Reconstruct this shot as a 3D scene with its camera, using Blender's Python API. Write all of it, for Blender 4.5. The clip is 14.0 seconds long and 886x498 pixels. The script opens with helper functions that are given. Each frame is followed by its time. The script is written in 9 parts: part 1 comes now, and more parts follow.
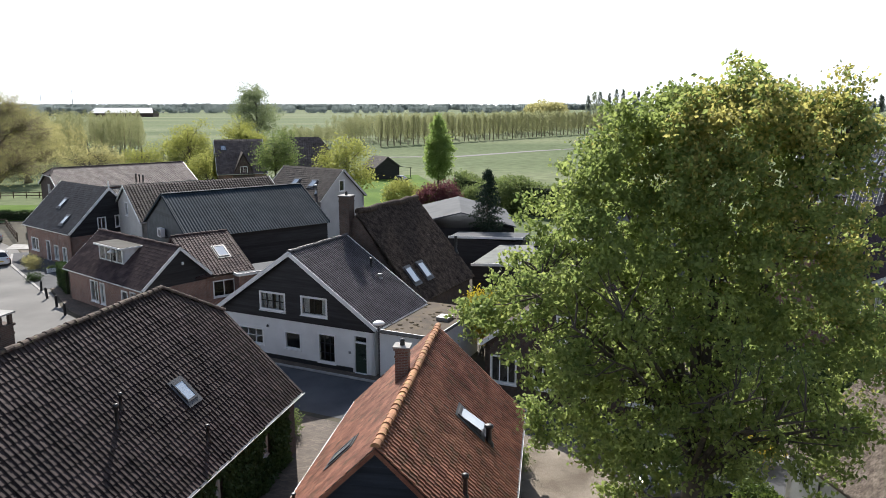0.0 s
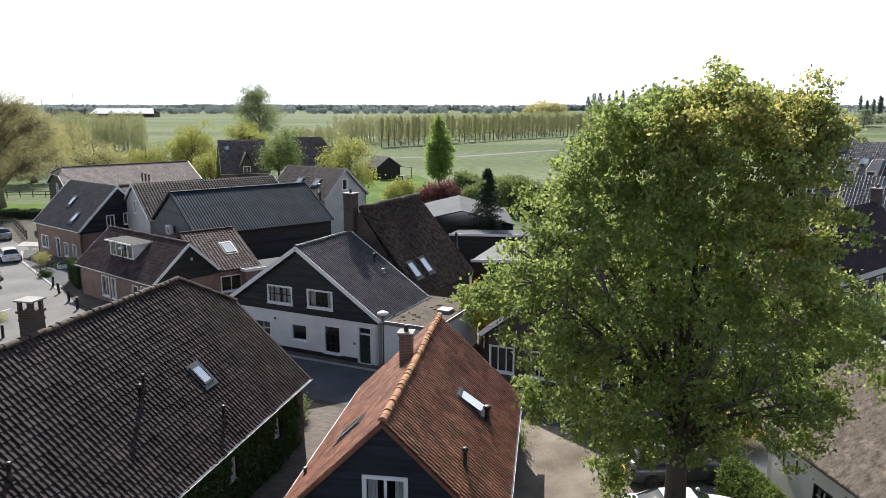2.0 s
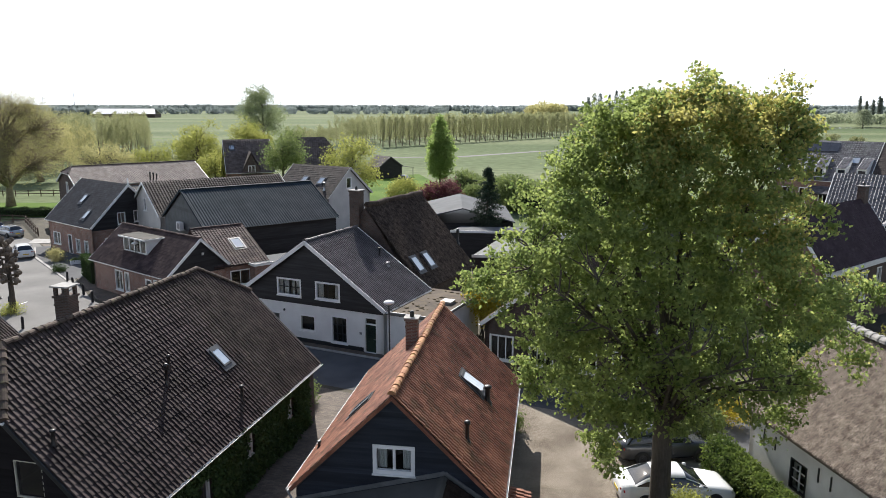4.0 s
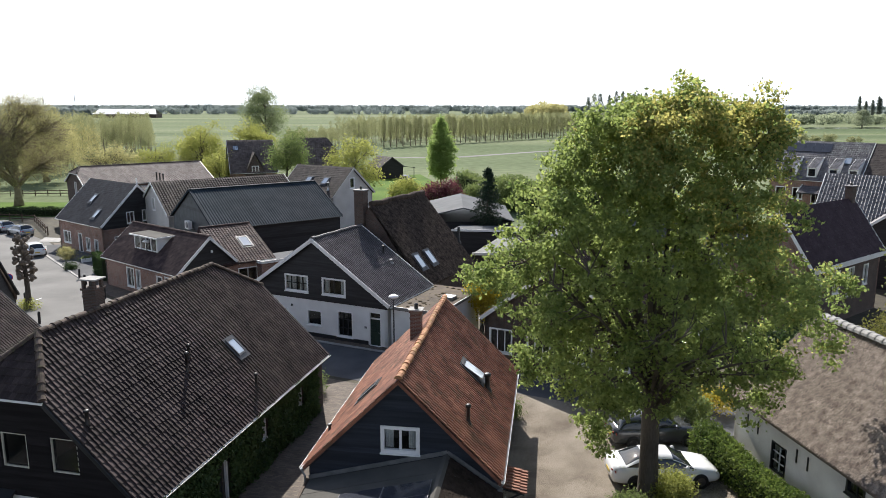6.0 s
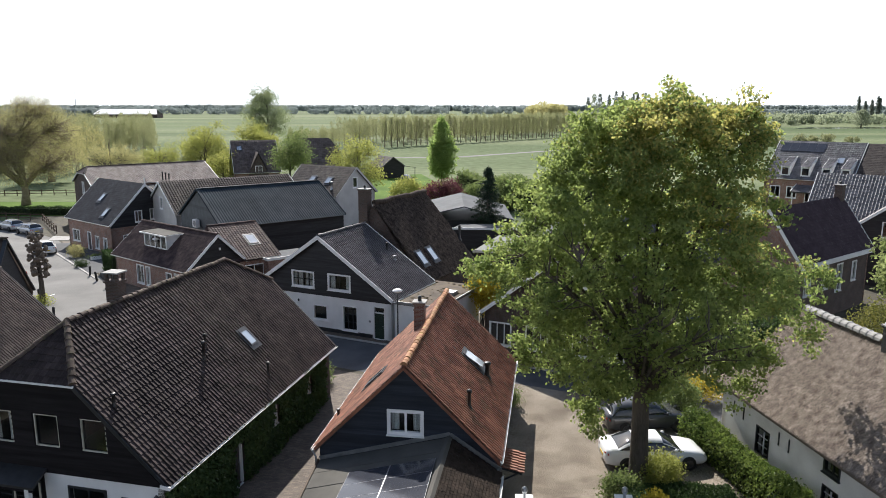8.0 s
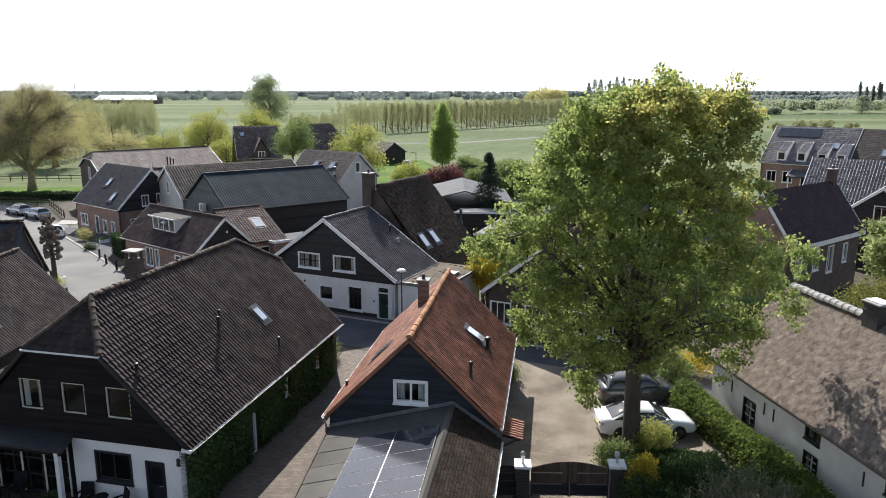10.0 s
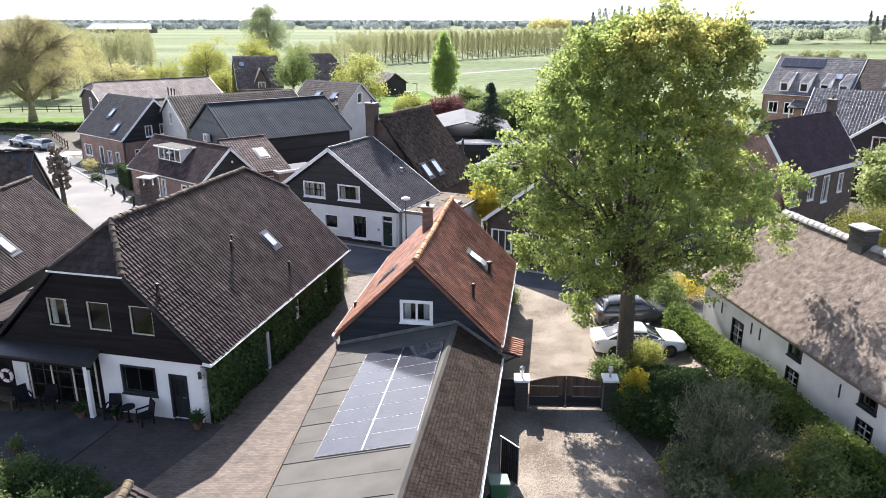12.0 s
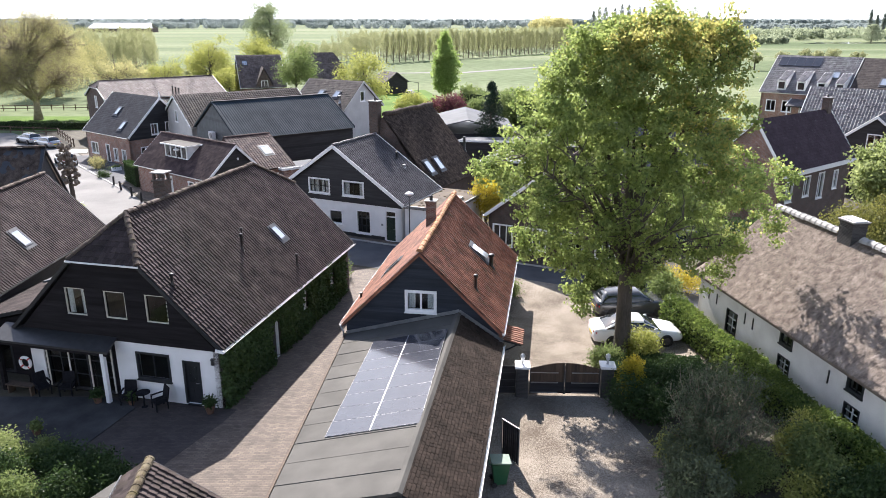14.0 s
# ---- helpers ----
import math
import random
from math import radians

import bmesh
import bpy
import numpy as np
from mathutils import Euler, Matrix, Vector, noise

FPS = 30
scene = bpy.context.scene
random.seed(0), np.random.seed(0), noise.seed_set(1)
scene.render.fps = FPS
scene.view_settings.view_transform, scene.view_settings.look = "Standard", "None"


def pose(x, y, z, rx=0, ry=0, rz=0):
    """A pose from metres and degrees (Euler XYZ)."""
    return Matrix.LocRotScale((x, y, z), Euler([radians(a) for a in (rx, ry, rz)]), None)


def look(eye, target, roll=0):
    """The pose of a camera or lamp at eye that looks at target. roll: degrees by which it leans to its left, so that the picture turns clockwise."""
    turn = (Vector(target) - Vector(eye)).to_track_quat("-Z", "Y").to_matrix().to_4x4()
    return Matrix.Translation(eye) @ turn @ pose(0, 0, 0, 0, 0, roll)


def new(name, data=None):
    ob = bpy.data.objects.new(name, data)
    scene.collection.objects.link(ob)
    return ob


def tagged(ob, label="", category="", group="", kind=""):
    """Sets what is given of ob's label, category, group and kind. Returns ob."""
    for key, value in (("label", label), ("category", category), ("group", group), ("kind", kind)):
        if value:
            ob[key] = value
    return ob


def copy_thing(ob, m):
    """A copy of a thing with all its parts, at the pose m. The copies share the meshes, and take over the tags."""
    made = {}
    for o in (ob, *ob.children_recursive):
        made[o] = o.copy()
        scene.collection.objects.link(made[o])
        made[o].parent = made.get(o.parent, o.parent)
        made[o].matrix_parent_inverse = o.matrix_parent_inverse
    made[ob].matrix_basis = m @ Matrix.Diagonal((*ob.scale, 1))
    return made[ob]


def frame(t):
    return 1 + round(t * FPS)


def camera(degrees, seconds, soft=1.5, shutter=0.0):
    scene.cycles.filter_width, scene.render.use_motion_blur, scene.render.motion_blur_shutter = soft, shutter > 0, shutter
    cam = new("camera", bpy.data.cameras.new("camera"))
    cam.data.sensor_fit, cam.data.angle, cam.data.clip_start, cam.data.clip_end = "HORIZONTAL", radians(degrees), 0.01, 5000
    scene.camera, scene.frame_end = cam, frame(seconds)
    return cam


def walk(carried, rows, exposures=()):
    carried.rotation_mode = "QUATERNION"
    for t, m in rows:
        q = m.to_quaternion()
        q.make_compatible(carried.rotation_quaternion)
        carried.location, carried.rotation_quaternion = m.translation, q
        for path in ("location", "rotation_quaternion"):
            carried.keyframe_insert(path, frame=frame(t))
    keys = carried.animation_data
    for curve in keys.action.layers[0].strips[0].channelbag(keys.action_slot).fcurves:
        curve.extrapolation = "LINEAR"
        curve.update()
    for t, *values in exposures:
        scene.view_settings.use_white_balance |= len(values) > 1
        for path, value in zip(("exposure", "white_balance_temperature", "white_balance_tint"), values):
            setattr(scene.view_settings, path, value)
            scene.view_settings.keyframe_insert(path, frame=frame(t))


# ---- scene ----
cam = camera(62.9, 14.0, 0.7)
METRES, EYE, TILT, LEAN, TURN = 12.0, 16.0, -11.3, 0.0, 0.0
ROWS = [
    (0.0, 0.0, 0.0, 0.0, -0.0, 0.0, -0.0),
    (0.5, -0.0003, -0.0336, -0.0063, 0.0, 0.02, -0.01),
    (1.0, -0.0003, -0.0708, -0.0132, 0.0, 0.03, -0.01),
    (1.5, -0.0025, -0.1092, -0.0208, 0.0, 0.05, -0.02),
    (2.0, -0.0045, -0.149, -0.0297, 0.01, 0.06, -0.05),
    (2.5, -0.0069, -0.1932, -0.04, 0.01, 0.07, -0.06),
    (3.0, -0.0096, -0.2381, -0.0503, 0.03, 0.08, -0.08),
    (5.5, -0.0213, -0.449, -0.0769, 0.07, 0.1, -0.07),
    (6.0, -0.0228, -0.4881, -0.0804, 0.07, 0.1, -0.08),
    (6.5, -0.0242, -0.5262, -0.0843, 0.08, 0.1, -0.07),
    (7.0, -0.026, -0.5643, -0.0882, 0.09, 0.1, -0.06),
    (9.5, -0.037, -0.7417, -0.1183, 0.1, -0.06, -0.05),
    (10.0, -0.0398, -0.7723, -0.1247, 0.12, -0.99, -0.05),
    (10.5, -0.0424, -0.8026, -0.1313, 0.13, -2.87, -0.05),
    (11.0, -0.0458, -0.8308, -0.1372, 0.13, -4.88, -0.06),
    (11.5, -0.0497, -0.8572, -0.1429, 0.14, -6.15, -0.07),
    (12.0, -0.0537, -0.8833, -0.1481, 0.15, -6.24, -0.09),
    (12.5, -0.0579, -0.9079, -0.1534, 0.16, -6.25, -0.09),
    (13.0, -0.0609, -0.9312, -0.1585, 0.17, -6.28, -0.09),
    (13.5, -0.0632, -0.956, -0.1628, 0.18, -6.3, -0.1),
    (14.0, -0.0647, -0.9823, -0.1661, 0.19, -6.3, -0.1),
]
walk(cam, [(t, pose(0, 0, EYE, TILT, LEAN, TURN) @ pose(METRES * x, METRES * y, METRES * z, 90 + pitch, roll, yaw)) for t, x, y, z, yaw, pitch, roll in ROWS],
     [(0, 0.78, 6450, 10), (9.5, 0.8, 6450, 10), (10.5, 1.02, 6400, 12), (11.2, 1.42, 6350, 14), (12.0, 1.72, 6350, 15), (13.0, 1.66, 6350, 15), (14.0, 1.6, 6350, 15)])

# ---- light ----
SUN = Vector((-0.28, 1.23, 1.0)).normalized()
world = bpy.data.worlds.new("sky")
scene.world = world
world.use_nodes = True
nt = world.node_tree
nt.nodes.clear()
sky = nt.nodes.new("ShaderNodeTexSky")
sky.sky_type = "NISHITA"
sky.sun_disc = False
sky.sun_elevation = math.asin(SUN.z)
sky.sun_rotation = math.atan2(SUN.x, SUN.y)
sky.air_density, sky.dust_density = 1.0, 1.2
coord = nt.nodes.new("ShaderNodeTexCoord")
squash = nt.nodes.new("ShaderNodeMapping")
squash.inputs["Scale"].default_value = (1.2, 1.2, 5.0)
cloud = nt.nodes.new("ShaderNodeTexNoise")
cloud.inputs["Scale"].default_value = 1.9
cloud.inputs["Detail"].default_value = 7
# a bright hazy band all round the horizon, clear blue higher up, thin cloud between
height = nt.nodes.new("ShaderNodeSeparateXYZ")
haze = nt.nodes.new("ShaderNodeMapRange")
haze.interpolation_type = "SMOOTHSTEP"
haze.inputs[1].default_value, haze.inputs[2].default_value = 0.15, 0.68
haze.inputs[3].default_value, haze.inputs[4].default_value = 1.0, 0.0
thin = nt.nodes.new("ShaderNodeMapRange")
thin.inputs[1].default_value, thin.inputs[2].default_value = 0.4, 0.62
thin.inputs[3].default_value, thin.inputs[4].default_value = 0.74, 1.1
veil = nt.nodes.new("ShaderNodeMath")
veil.operation = "MULTIPLY"
nt.links.new(coord.outputs["Generated"], height.inputs[0])
nt.links.new(height.outputs[2], haze.inputs[0])
nt.links.new(haze.outputs[0], veil.inputs[0])
veil.inputs[1].default_value = 1.0
# the haze shines most on the sun's side
toward = nt.nodes.new("ShaderNodeVectorMath")
toward.operation = "DOT_PRODUCT"
toward.inputs[1].default_value = (SUN.x, SUN.y, 0)
half = nt.nodes.new("ShaderNodeMath")
half.operation = "MULTIPLY_ADD"
half.inputs[1].default_value, half.inputs[2].default_value = 0.5, 0.5
glow = nt.nodes.new("ShaderNodeValToRGB")
glow.color_ramp.interpolation = "EASE"
glow.color_ramp.elements[0].position, glow.color_ramp.elements[0].color = 0.25, (0.42, 0.42, 0.42, 1)
glow.color_ramp.elements[1].position, glow.color_ramp.elements[1].color = 0.87, (1.06, 1.06, 1.06, 1)
for at, v in ((0.55, 0.8), (0.72, 0.84), (0.79, 0.86)):
    glow.color_ramp.elements.new(at).color = (v, v, v, 1)
shine = nt.nodes.new("ShaderNodeVectorMath")
shine.operation = "SCALE"
shine.inputs[0].default_value = (10.4, 10.95, 12.0)
nt.links.new(coord.outputs["Generated"], toward.inputs[0])
nt.links.new(toward.outputs["Value"], half.inputs[0])
nt.links.new(half.outputs[0], glow.inputs[0])
patchy = nt.nodes.new("ShaderNodeMath")
patchy.operation = "MULTIPLY"
nt.links.new(glow.outputs[0], patchy.inputs[0])
nt.links.new(patchy.outputs[0], shine.inputs["Scale"])
blend = nt.nodes.new("ShaderNodeMix")
blend.data_type = "RGBA"
nt.links.new(shine.outputs[0], blend.inputs[7])
back = nt.nodes.new("ShaderNodeBackground")
back.inputs["Strength"].default_value = 0.094
out = nt.nodes.new("ShaderNodeOutputWorld")
nt.links.new(coord.outputs["Generated"], squash.inputs["Vector"])
nt.links.new(squash.outputs["Vector"], cloud.inputs["Vector"])
nt.links.new(cloud.outputs[0], thin.inputs[0])
nt.links.new(thin.outputs[0], patchy.inputs[1])
nt.links.new(veil.outputs[0], blend.inputs[0])
nt.links.new(sky.outputs[0], blend.inputs[6])
nt.links.new(blend.outputs[2], back.inputs["Color"])
nt.links.new(back.outputs[0], out.inputs["Surface"])
sun = new("sun", bpy.data.lights.new("sun", "SUN"))
sun.data.energy, sun.data.angle, sun.data.color = 4.9, radians(0.6), (1.0, 0.95, 0.88)
sun.matrix_world = look(SUN * 200, (0, 0, 0))


# ---- materials ----
def shader(name):
    m = bpy.data.materials.new(name)
    m.use_nodes = True
    t = m.node_tree
    return m, t, t.nodes["Principled BSDF"]


def mat(name, dark, light, scale=2.0, rough=0.8, grain=40.0, bump=0.3, metal=0.0, vary=0.0, stretch=(1, 1, 1), relief=0.01, spec=0.5, moss=None, speck=0.45):
    """Two colours mixed by stains and grain, with fine relief; vary: how far single pieces differ; moss: a third colour in patches."""
    m, t, b = shader(name)
    n, l = t.nodes, t.links
    co = n.new("ShaderNodeTexCoord")
    mp = n.new("ShaderNodeMapping")
    mp.inputs["Scale"].default_value = stretch
    if vary:
        l.new(n.new("ShaderNodeNewGeometry").outputs["Position"], mp.inputs["Vector"])
    else:
        l.new(co.outputs["Object"], mp.inputs["Vector"])
    big = n.new("ShaderNodeTexNoise")
    big.inputs["Scale"].default_value, big.inputs["Detail"].default_value = scale, 5
    fine = n.new("ShaderNodeTexNoise")
    fine.inputs["Scale"].default_value, fine.inputs["Detail"].default_value = grain, 3
    for q in (big, fine):
        l.new(mp.outputs[0], q.inputs["Vector"])
    add = n.new("ShaderNodeMath")
    add.operation = "MULTIPLY_ADD"
    add.inputs[1].default_value = speck
    l.new(fine.outputs[0], add.inputs[0])
    l.new(big.outputs[0], add.inputs[2])
    ramp = n.new("ShaderNodeMapRange")
    ramp.inputs[1].default_value, ramp.inputs[2].default_value = 0.275 + speck / 2, 0.725 + speck / 2
    l.new(add.outputs[0], ramp.inputs[0])
    mix = n.new("ShaderNodeMix")
    mix.data_type = "RGBA"
    mix.inputs[6].default_value, mix.inputs[7].default_value = (*dark, 1), (*light, 1)
    l.new(ramp.outputs[0], mix.inputs[0])
    colour = mix.outputs[2]
    if moss:
        patch = n.new("ShaderNodeTexNoise")
        patch.inputs["Scale"].default_value, patch.inputs["Detail"].default_value = scale * 1.7, 8
        l.new(mp.outputs[0], patch.inputs["Vector"])
        pr = n.new("ShaderNodeMapRange")
        pr.inputs[1].default_value, pr.inputs[2].default_value, pr.inputs[4].default_value = 0.52, 0.68, 0.8
        l.new(patch.outputs[0], pr.inputs[0])
        mm = n.new("ShaderNodeMix")
        mm.data_type = "RGBA"
        mm.inputs[7].default_value = (*moss, 1)
        l.new(pr.outputs[0], mm.inputs[0])
        l.new(colour, mm.inputs[6])
        colour = mm.outputs[2]
    if vary:
        oi, ge, ad, fr, mr, hs = (n.new(k) for k in ("ShaderNodeObjectInfo", "ShaderNodeNewGeometry", "ShaderNodeMath", "ShaderNodeMath", "ShaderNodeMapRange", "ShaderNodeHueSaturation"))
        fr.operation = "FRACT"
        l.new(oi.outputs["Random"], ad.inputs[0])
        l.new(ge.outputs["Random Per Island"], ad.inputs[1])
        l.new(ad.outputs[0], fr.inputs[0])
        l.new(fr.outputs[0], mr.inputs[0])
        mr.inputs[3].default_value, mr.inputs[4].default_value = 1 - vary, 1 + vary
        l.new(mr.outputs[0], hs.inputs["Value"])
        l.new(colour, hs.inputs["Color"])
        colour = hs.outputs[0]
    l.new(colour, b.inputs["Base Color"])
    b.inputs["Roughness"].default_value, b.inputs["Metallic"].default_value = rough, metal
    b.inputs["Specular IOR Level"].default_value = spec
    if bump:
        bp = n.new("ShaderNodeBump")
        bp.inputs["Strength"].default_value, bp.inputs["Distance"].default_value = bump, relief
        l.new(add.outputs[0], bp.inputs["Height"])
        l.new(bp.outputs[0], b.inputs["Normal"])
    return m


def foliage(name, dark, light, through_light=0.45, rough=0.55):
    """Leaves: every leaf its own green, light shines through them."""
    m, t, b = shader(name)
    n, l = t.nodes, t.links
    ge = n.new("ShaderNodeNewGeometry")
    co = n.new("ShaderNodeTexCoord")
    no = n.new("ShaderNodeTexNoise")
    no.inputs["Scale"].default_value = 0.5
    l.new(co.outputs["Object"], no.inputs["Vector"])
    ad = n.new("ShaderNodeMath")
    ad.operation = "MULTIPLY_ADD"
    ad.inputs[1].default_value = 0.7
    l.new(ge.outputs["Random Per Island"], ad.inputs[0])
    mr = n.new("ShaderNodeMapRange")
    mr.inputs[1].default_value, mr.inputs[2].default_value = 0.35, 1.25
    l.new(no.outputs[0], ad.inputs[2])
    l.new(ad.outputs[0], mr.inputs[0])
    mix = n.new("ShaderNodeMix")
    mix.data_type = "RGBA"
    mix.inputs[6].default_value, mix.inputs[7].default_value = (*dark, 1), (*light, 1)
    l.new(mr.outputs[0], mix.inputs[0])
    l.new(mix.outputs[2], b.inputs["Base Color"])
    b.inputs["Roughness"].default_value = rough
    b.inputs["Specular IOR Level"].default_value = 0.3
    tr = n.new("ShaderNodeBsdfTranslucent")
    l.new(mix.outputs[2], tr.inputs["Color"])
    ms = n.new("ShaderNodeMixShader")
    ms.inputs[0].default_value = through_light
    l.new(b.outputs[0], ms.inputs[1])
    l.new(tr.outputs[0], ms.inputs[2])
    l.new(ms.outputs[0], n["Material Output"].inputs["Surface"])
    return m


def masonry(name, one, two, joint, width=0.22, height=0.065, gap=0.011, rough=0.85, stretch=(1, 1, 1), turn=(90, 0, 0)):
    """Bricks laid in courses, with recessed joints and stains."""
    m, t, b = shader(name)
    n, l = t.nodes, t.links
    co = n.new("ShaderNodeTexCoord")
    se = n.new("ShaderNodeSeparateXYZ")
    l.new(co.outputs["Object"], se.inputs[0])
    su = n.new("ShaderNodeMath")
    l.new(se.outputs[0], su.inputs[0])
    l.new(se.outputs[1], su.inputs[1])
    cb = n.new("ShaderNodeCombineXYZ")
    if turn[0]:
        l.new(su.outputs[0], cb.inputs[0])
        l.new(se.outputs[2], cb.inputs[1])
    else:
        l.new(se.outputs[0], cb.inputs[0])
        l.new(se.outputs[1], cb.inputs[1])
    br = n.new("ShaderNodeTexBrick")
    br.inputs["Scale"].default_value = 1.0
    br.inputs["Brick Width"].default_value, br.inputs["Row Height"].default_value = width, height
    br.inputs["Mortar Size"].default_value = gap
    br.inputs["Color1"].default_value, br.inputs["Color2"].default_value, br.inputs["Mortar"].default_value = (*one, 1), (*two, 1), (*joint, 1)
    l.new(cb.outputs[0], br.inputs["Vector"])
    no = n.new("ShaderNodeTexNoise")
    no.inputs["Scale"].default_value, no.inputs["Detail"].default_value = 1.2, 6
    l.new(co.outputs["Object"], no.inputs["Vector"])
    mr = n.new("ShaderNodeMapRange")
    mr.inputs[1].default_value, mr.inputs[2].default_value, mr.inputs[3].default_value, mr.inputs[4].default_value = 0.3, 0.7, 0.7, 1.15
    l.new(no.outputs[0], mr.inputs[0])
    hs = n.new("ShaderNodeHueSaturation")
    l.new(mr.outputs[0], hs.inputs["Value"])
    l.new(br.outputs["Color"], hs.inputs["Color"])
    l.new(hs.outputs[0], b.inputs["Base Color"])
    b.inputs["Roughness"].default_value = rough
    bp = n.new("ShaderNodeBump")
    bp.invert = True
    bp.inputs["Strength"].default_value, bp.inputs["Distance"].default_value = 0.5, 0.008
    l.new(br.outputs["Fac"], bp.inputs["Height"])
    l.new(bp.outputs[0], b.inputs["Normal"])
    return m


def glazing(name, tint=(0.9, 0.95, 0.95)):
    m, t, b = shader(name)
    b.inputs["Base Color"].default_value = (*tint, 1)
    b.inputs["Roughness"].default_value = 0.02
    b.inputs["Transmission Weight"].default_value = 1.0
    b.inputs["IOR"].default_value = 1.45
    return m


M_TILE_FADED = mat("faded_brown_tile", (0.075, 0.06, 0.055), (0.15, 0.122, 0.11), 1.2, 0.75, 30, 0.3, vary=0.22, spec=0.2)
M_MOSSRIDGE = mat("moss_grown_ridge", (0.07, 0.056, 0.038), (0.2, 0.168, 0.115), 3, 0.95, 24, 0.6, relief=0.02, vary=0.3, moss=(0.13, 0.11, 0.05), spec=0.05)
M_TILE_WORN = mat("worn_brown_tile", (0.026, 0.02, 0.0185), (0.085, 0.066, 0.06), 1.6, 0.8, 30, 0.3, vary=0.3, moss=(0.055, 0.045, 0.033), spec=0.12)
M_TILE_DARK = mat("dark_clay_tile", (0.018, 0.0137, 0.0135), (0.066, 0.05, 0.0475), 1.2, 0.75, 30, 0.15, vary=0.25, moss=(0.033, 0.026, 0.022), spec=0.14)
M_TILE_BLACK = mat("glazed_black_tile", (0.028, 0.027, 0.03), (0.08, 0.076, 0.082), 1.2, 0.5, 30, 0.15, vary=0.2, spec=0.35)
M_TILE_BROWN = mat("brown_clay_tile", (0.04, 0.027, 0.027), (0.095, 0.065, 0.06), 1.2, 0.75, 30, 0.2, vary=0.25, spec=0.15)
M_TILE_RED = mat("orange_clay_tile", (0.115, 0.045, 0.029), (0.32, 0.142, 0.09), 1.1, 0.7, 30, 0.15, vary=0.22, moss=(0.115, 0.07, 0.042), spec=0.25)
M_TILE_FLAT = mat("flat_grey_brown_tile", (0.017, 0.012, 0.009), (0.044, 0.032, 0.025), 1.6, 0.9, 35, 0.4, vary=0.28, spec=0.12)
M_TILE_WHITE = mat("shiny_grey_tile", (0.075, 0.072, 0.078), (0.15, 0.145, 0.152), 1.6, 0.5, 35, 0.15, vary=0.25, spec=0.3)
M_RIDGE = mat("mossy_ridge_tile", (0.05, 0.036, 0.031), (0.12, 0.092, 0.075), 3, 0.85, 40, 0.5, vary=0.4, moss=(0.11, 0.1, 0.06), spec=0.2)
M_RIDGE_RED = mat("mossy_orange_ridge_tile", (0.3, 0.13, 0.065), (0.44, 0.22, 0.11), 3, 0.85, 40, 0.5, vary=0.25, moss=(0.36, 0.25, 0.09))
M_BLACKWOOD = mat("black_stained_boarding", (0.012, 0.012, 0.014), (0.03, 0.03, 0.034), 2, 0.5, 60, 0.3, vary=0.3, stretch=(0.3, 0.3, 4), spec=0.3)
M_TARWOOD = mat("tarred_boarding", (0.007, 0.006, 0.007), (0.018, 0.016, 0.018), 2, 0.7, 60, 0.3, vary=0.3, stretch=(0.3, 0.3, 4), spec=0.12)
M_BLUEWOOD = mat("blue_black_boarding", (0.01, 0.014, 0.022), (0.024, 0.031, 0.044), 2, 0.55, 60, 0.3, vary=0.25, stretch=(0.3, 0.3, 4), spec=0.25)
M_PLASTER = mat("white_plaster", (0.66, 0.66, 0.65), (0.8, 0.8, 0.79), 0.8, 0.85, 50, 0.25)
M_LIME = mat("aged_whitewash", (0.55, 0.53, 0.49), (0.76, 0.74, 0.69), 0.7, 0.9, 30, 0.5, relief=0.02)
M_WHITE = mat("white_paint", (0.72, 0.72, 0.71), (0.83, 0.83, 0.82), 2, 0.45, 60, 0.15, vary=0.06)
M_DARKPAINT = mat("dark_painted_wood", (0.012, 0.014, 0.016), (0.025, 0.027, 0.03), 3, 0.4, 60, 0.2)
M_GREENPAINT = mat("dark_green_paint", (0.012, 0.03, 0.02), (0.022, 0.045, 0.03), 3, 0.4, 60, 0.2)
M_BRICK = masonry("red_brown_brick", (0.2, 0.085, 0.06), (0.27, 0.13, 0.09), (0.3, 0.27, 0.24))
M_BRICK_MID = masonry("sooty_red_brick", (0.13, 0.055, 0.042), (0.18, 0.085, 0.062), (0.2, 0.18, 0.16))
M_BRICK_DARK = masonry("dark_brown_brick", (0.06, 0.038, 0.03), (0.1, 0.058, 0.045), (0.1, 0.09, 0.08))
M_PAVER = masonry("clay_pavers", (0.085, 0.063, 0.05), (0.14, 0.108, 0.08), (0.05, 0.042, 0.034), 0.21, 0.105, 0.007, turn=(0, 0, 0))
# clay pavers again, with the farmhouse's shade put into their colour
M_PAVER_SHADE = masonry("shade_toned_clay_pavers", (0.038, 0.029, 0.027), (0.058, 0.045, 0.04), (0.026, 0.022, 0.02), 0.21, 0.105, 0.007, turn=(0, 0, 0))
M_ASPHALT = mat("grey_asphalt", (0.062, 0.064, 0.07), (0.105, 0.107, 0.113), 0.5, 0.9, 90, 0.4, spec=0.2)
M_SQUARE = mat("pale_square_paving", (0.13, 0.127, 0.122), (0.21, 0.205, 0.195), 0.25, 0.9, 60, 0.3, spec=0.2)
M_GRAVEL = mat("pale_gravel", (0.095, 0.076, 0.058), (0.3, 0.262, 0.214), 0.45, 0.95, 22, 0.8, relief=0.015, spec=0.1, speck=1.7)
# terrace stone, its grey toned down for the shade it lies in
M_STONE = mat("shade_toned_grey_stone", (0.02, 0.021, 0.023), (0.06, 0.06, 0.06), 0.9, 0.85, 20, 0.5, spec=0.2)
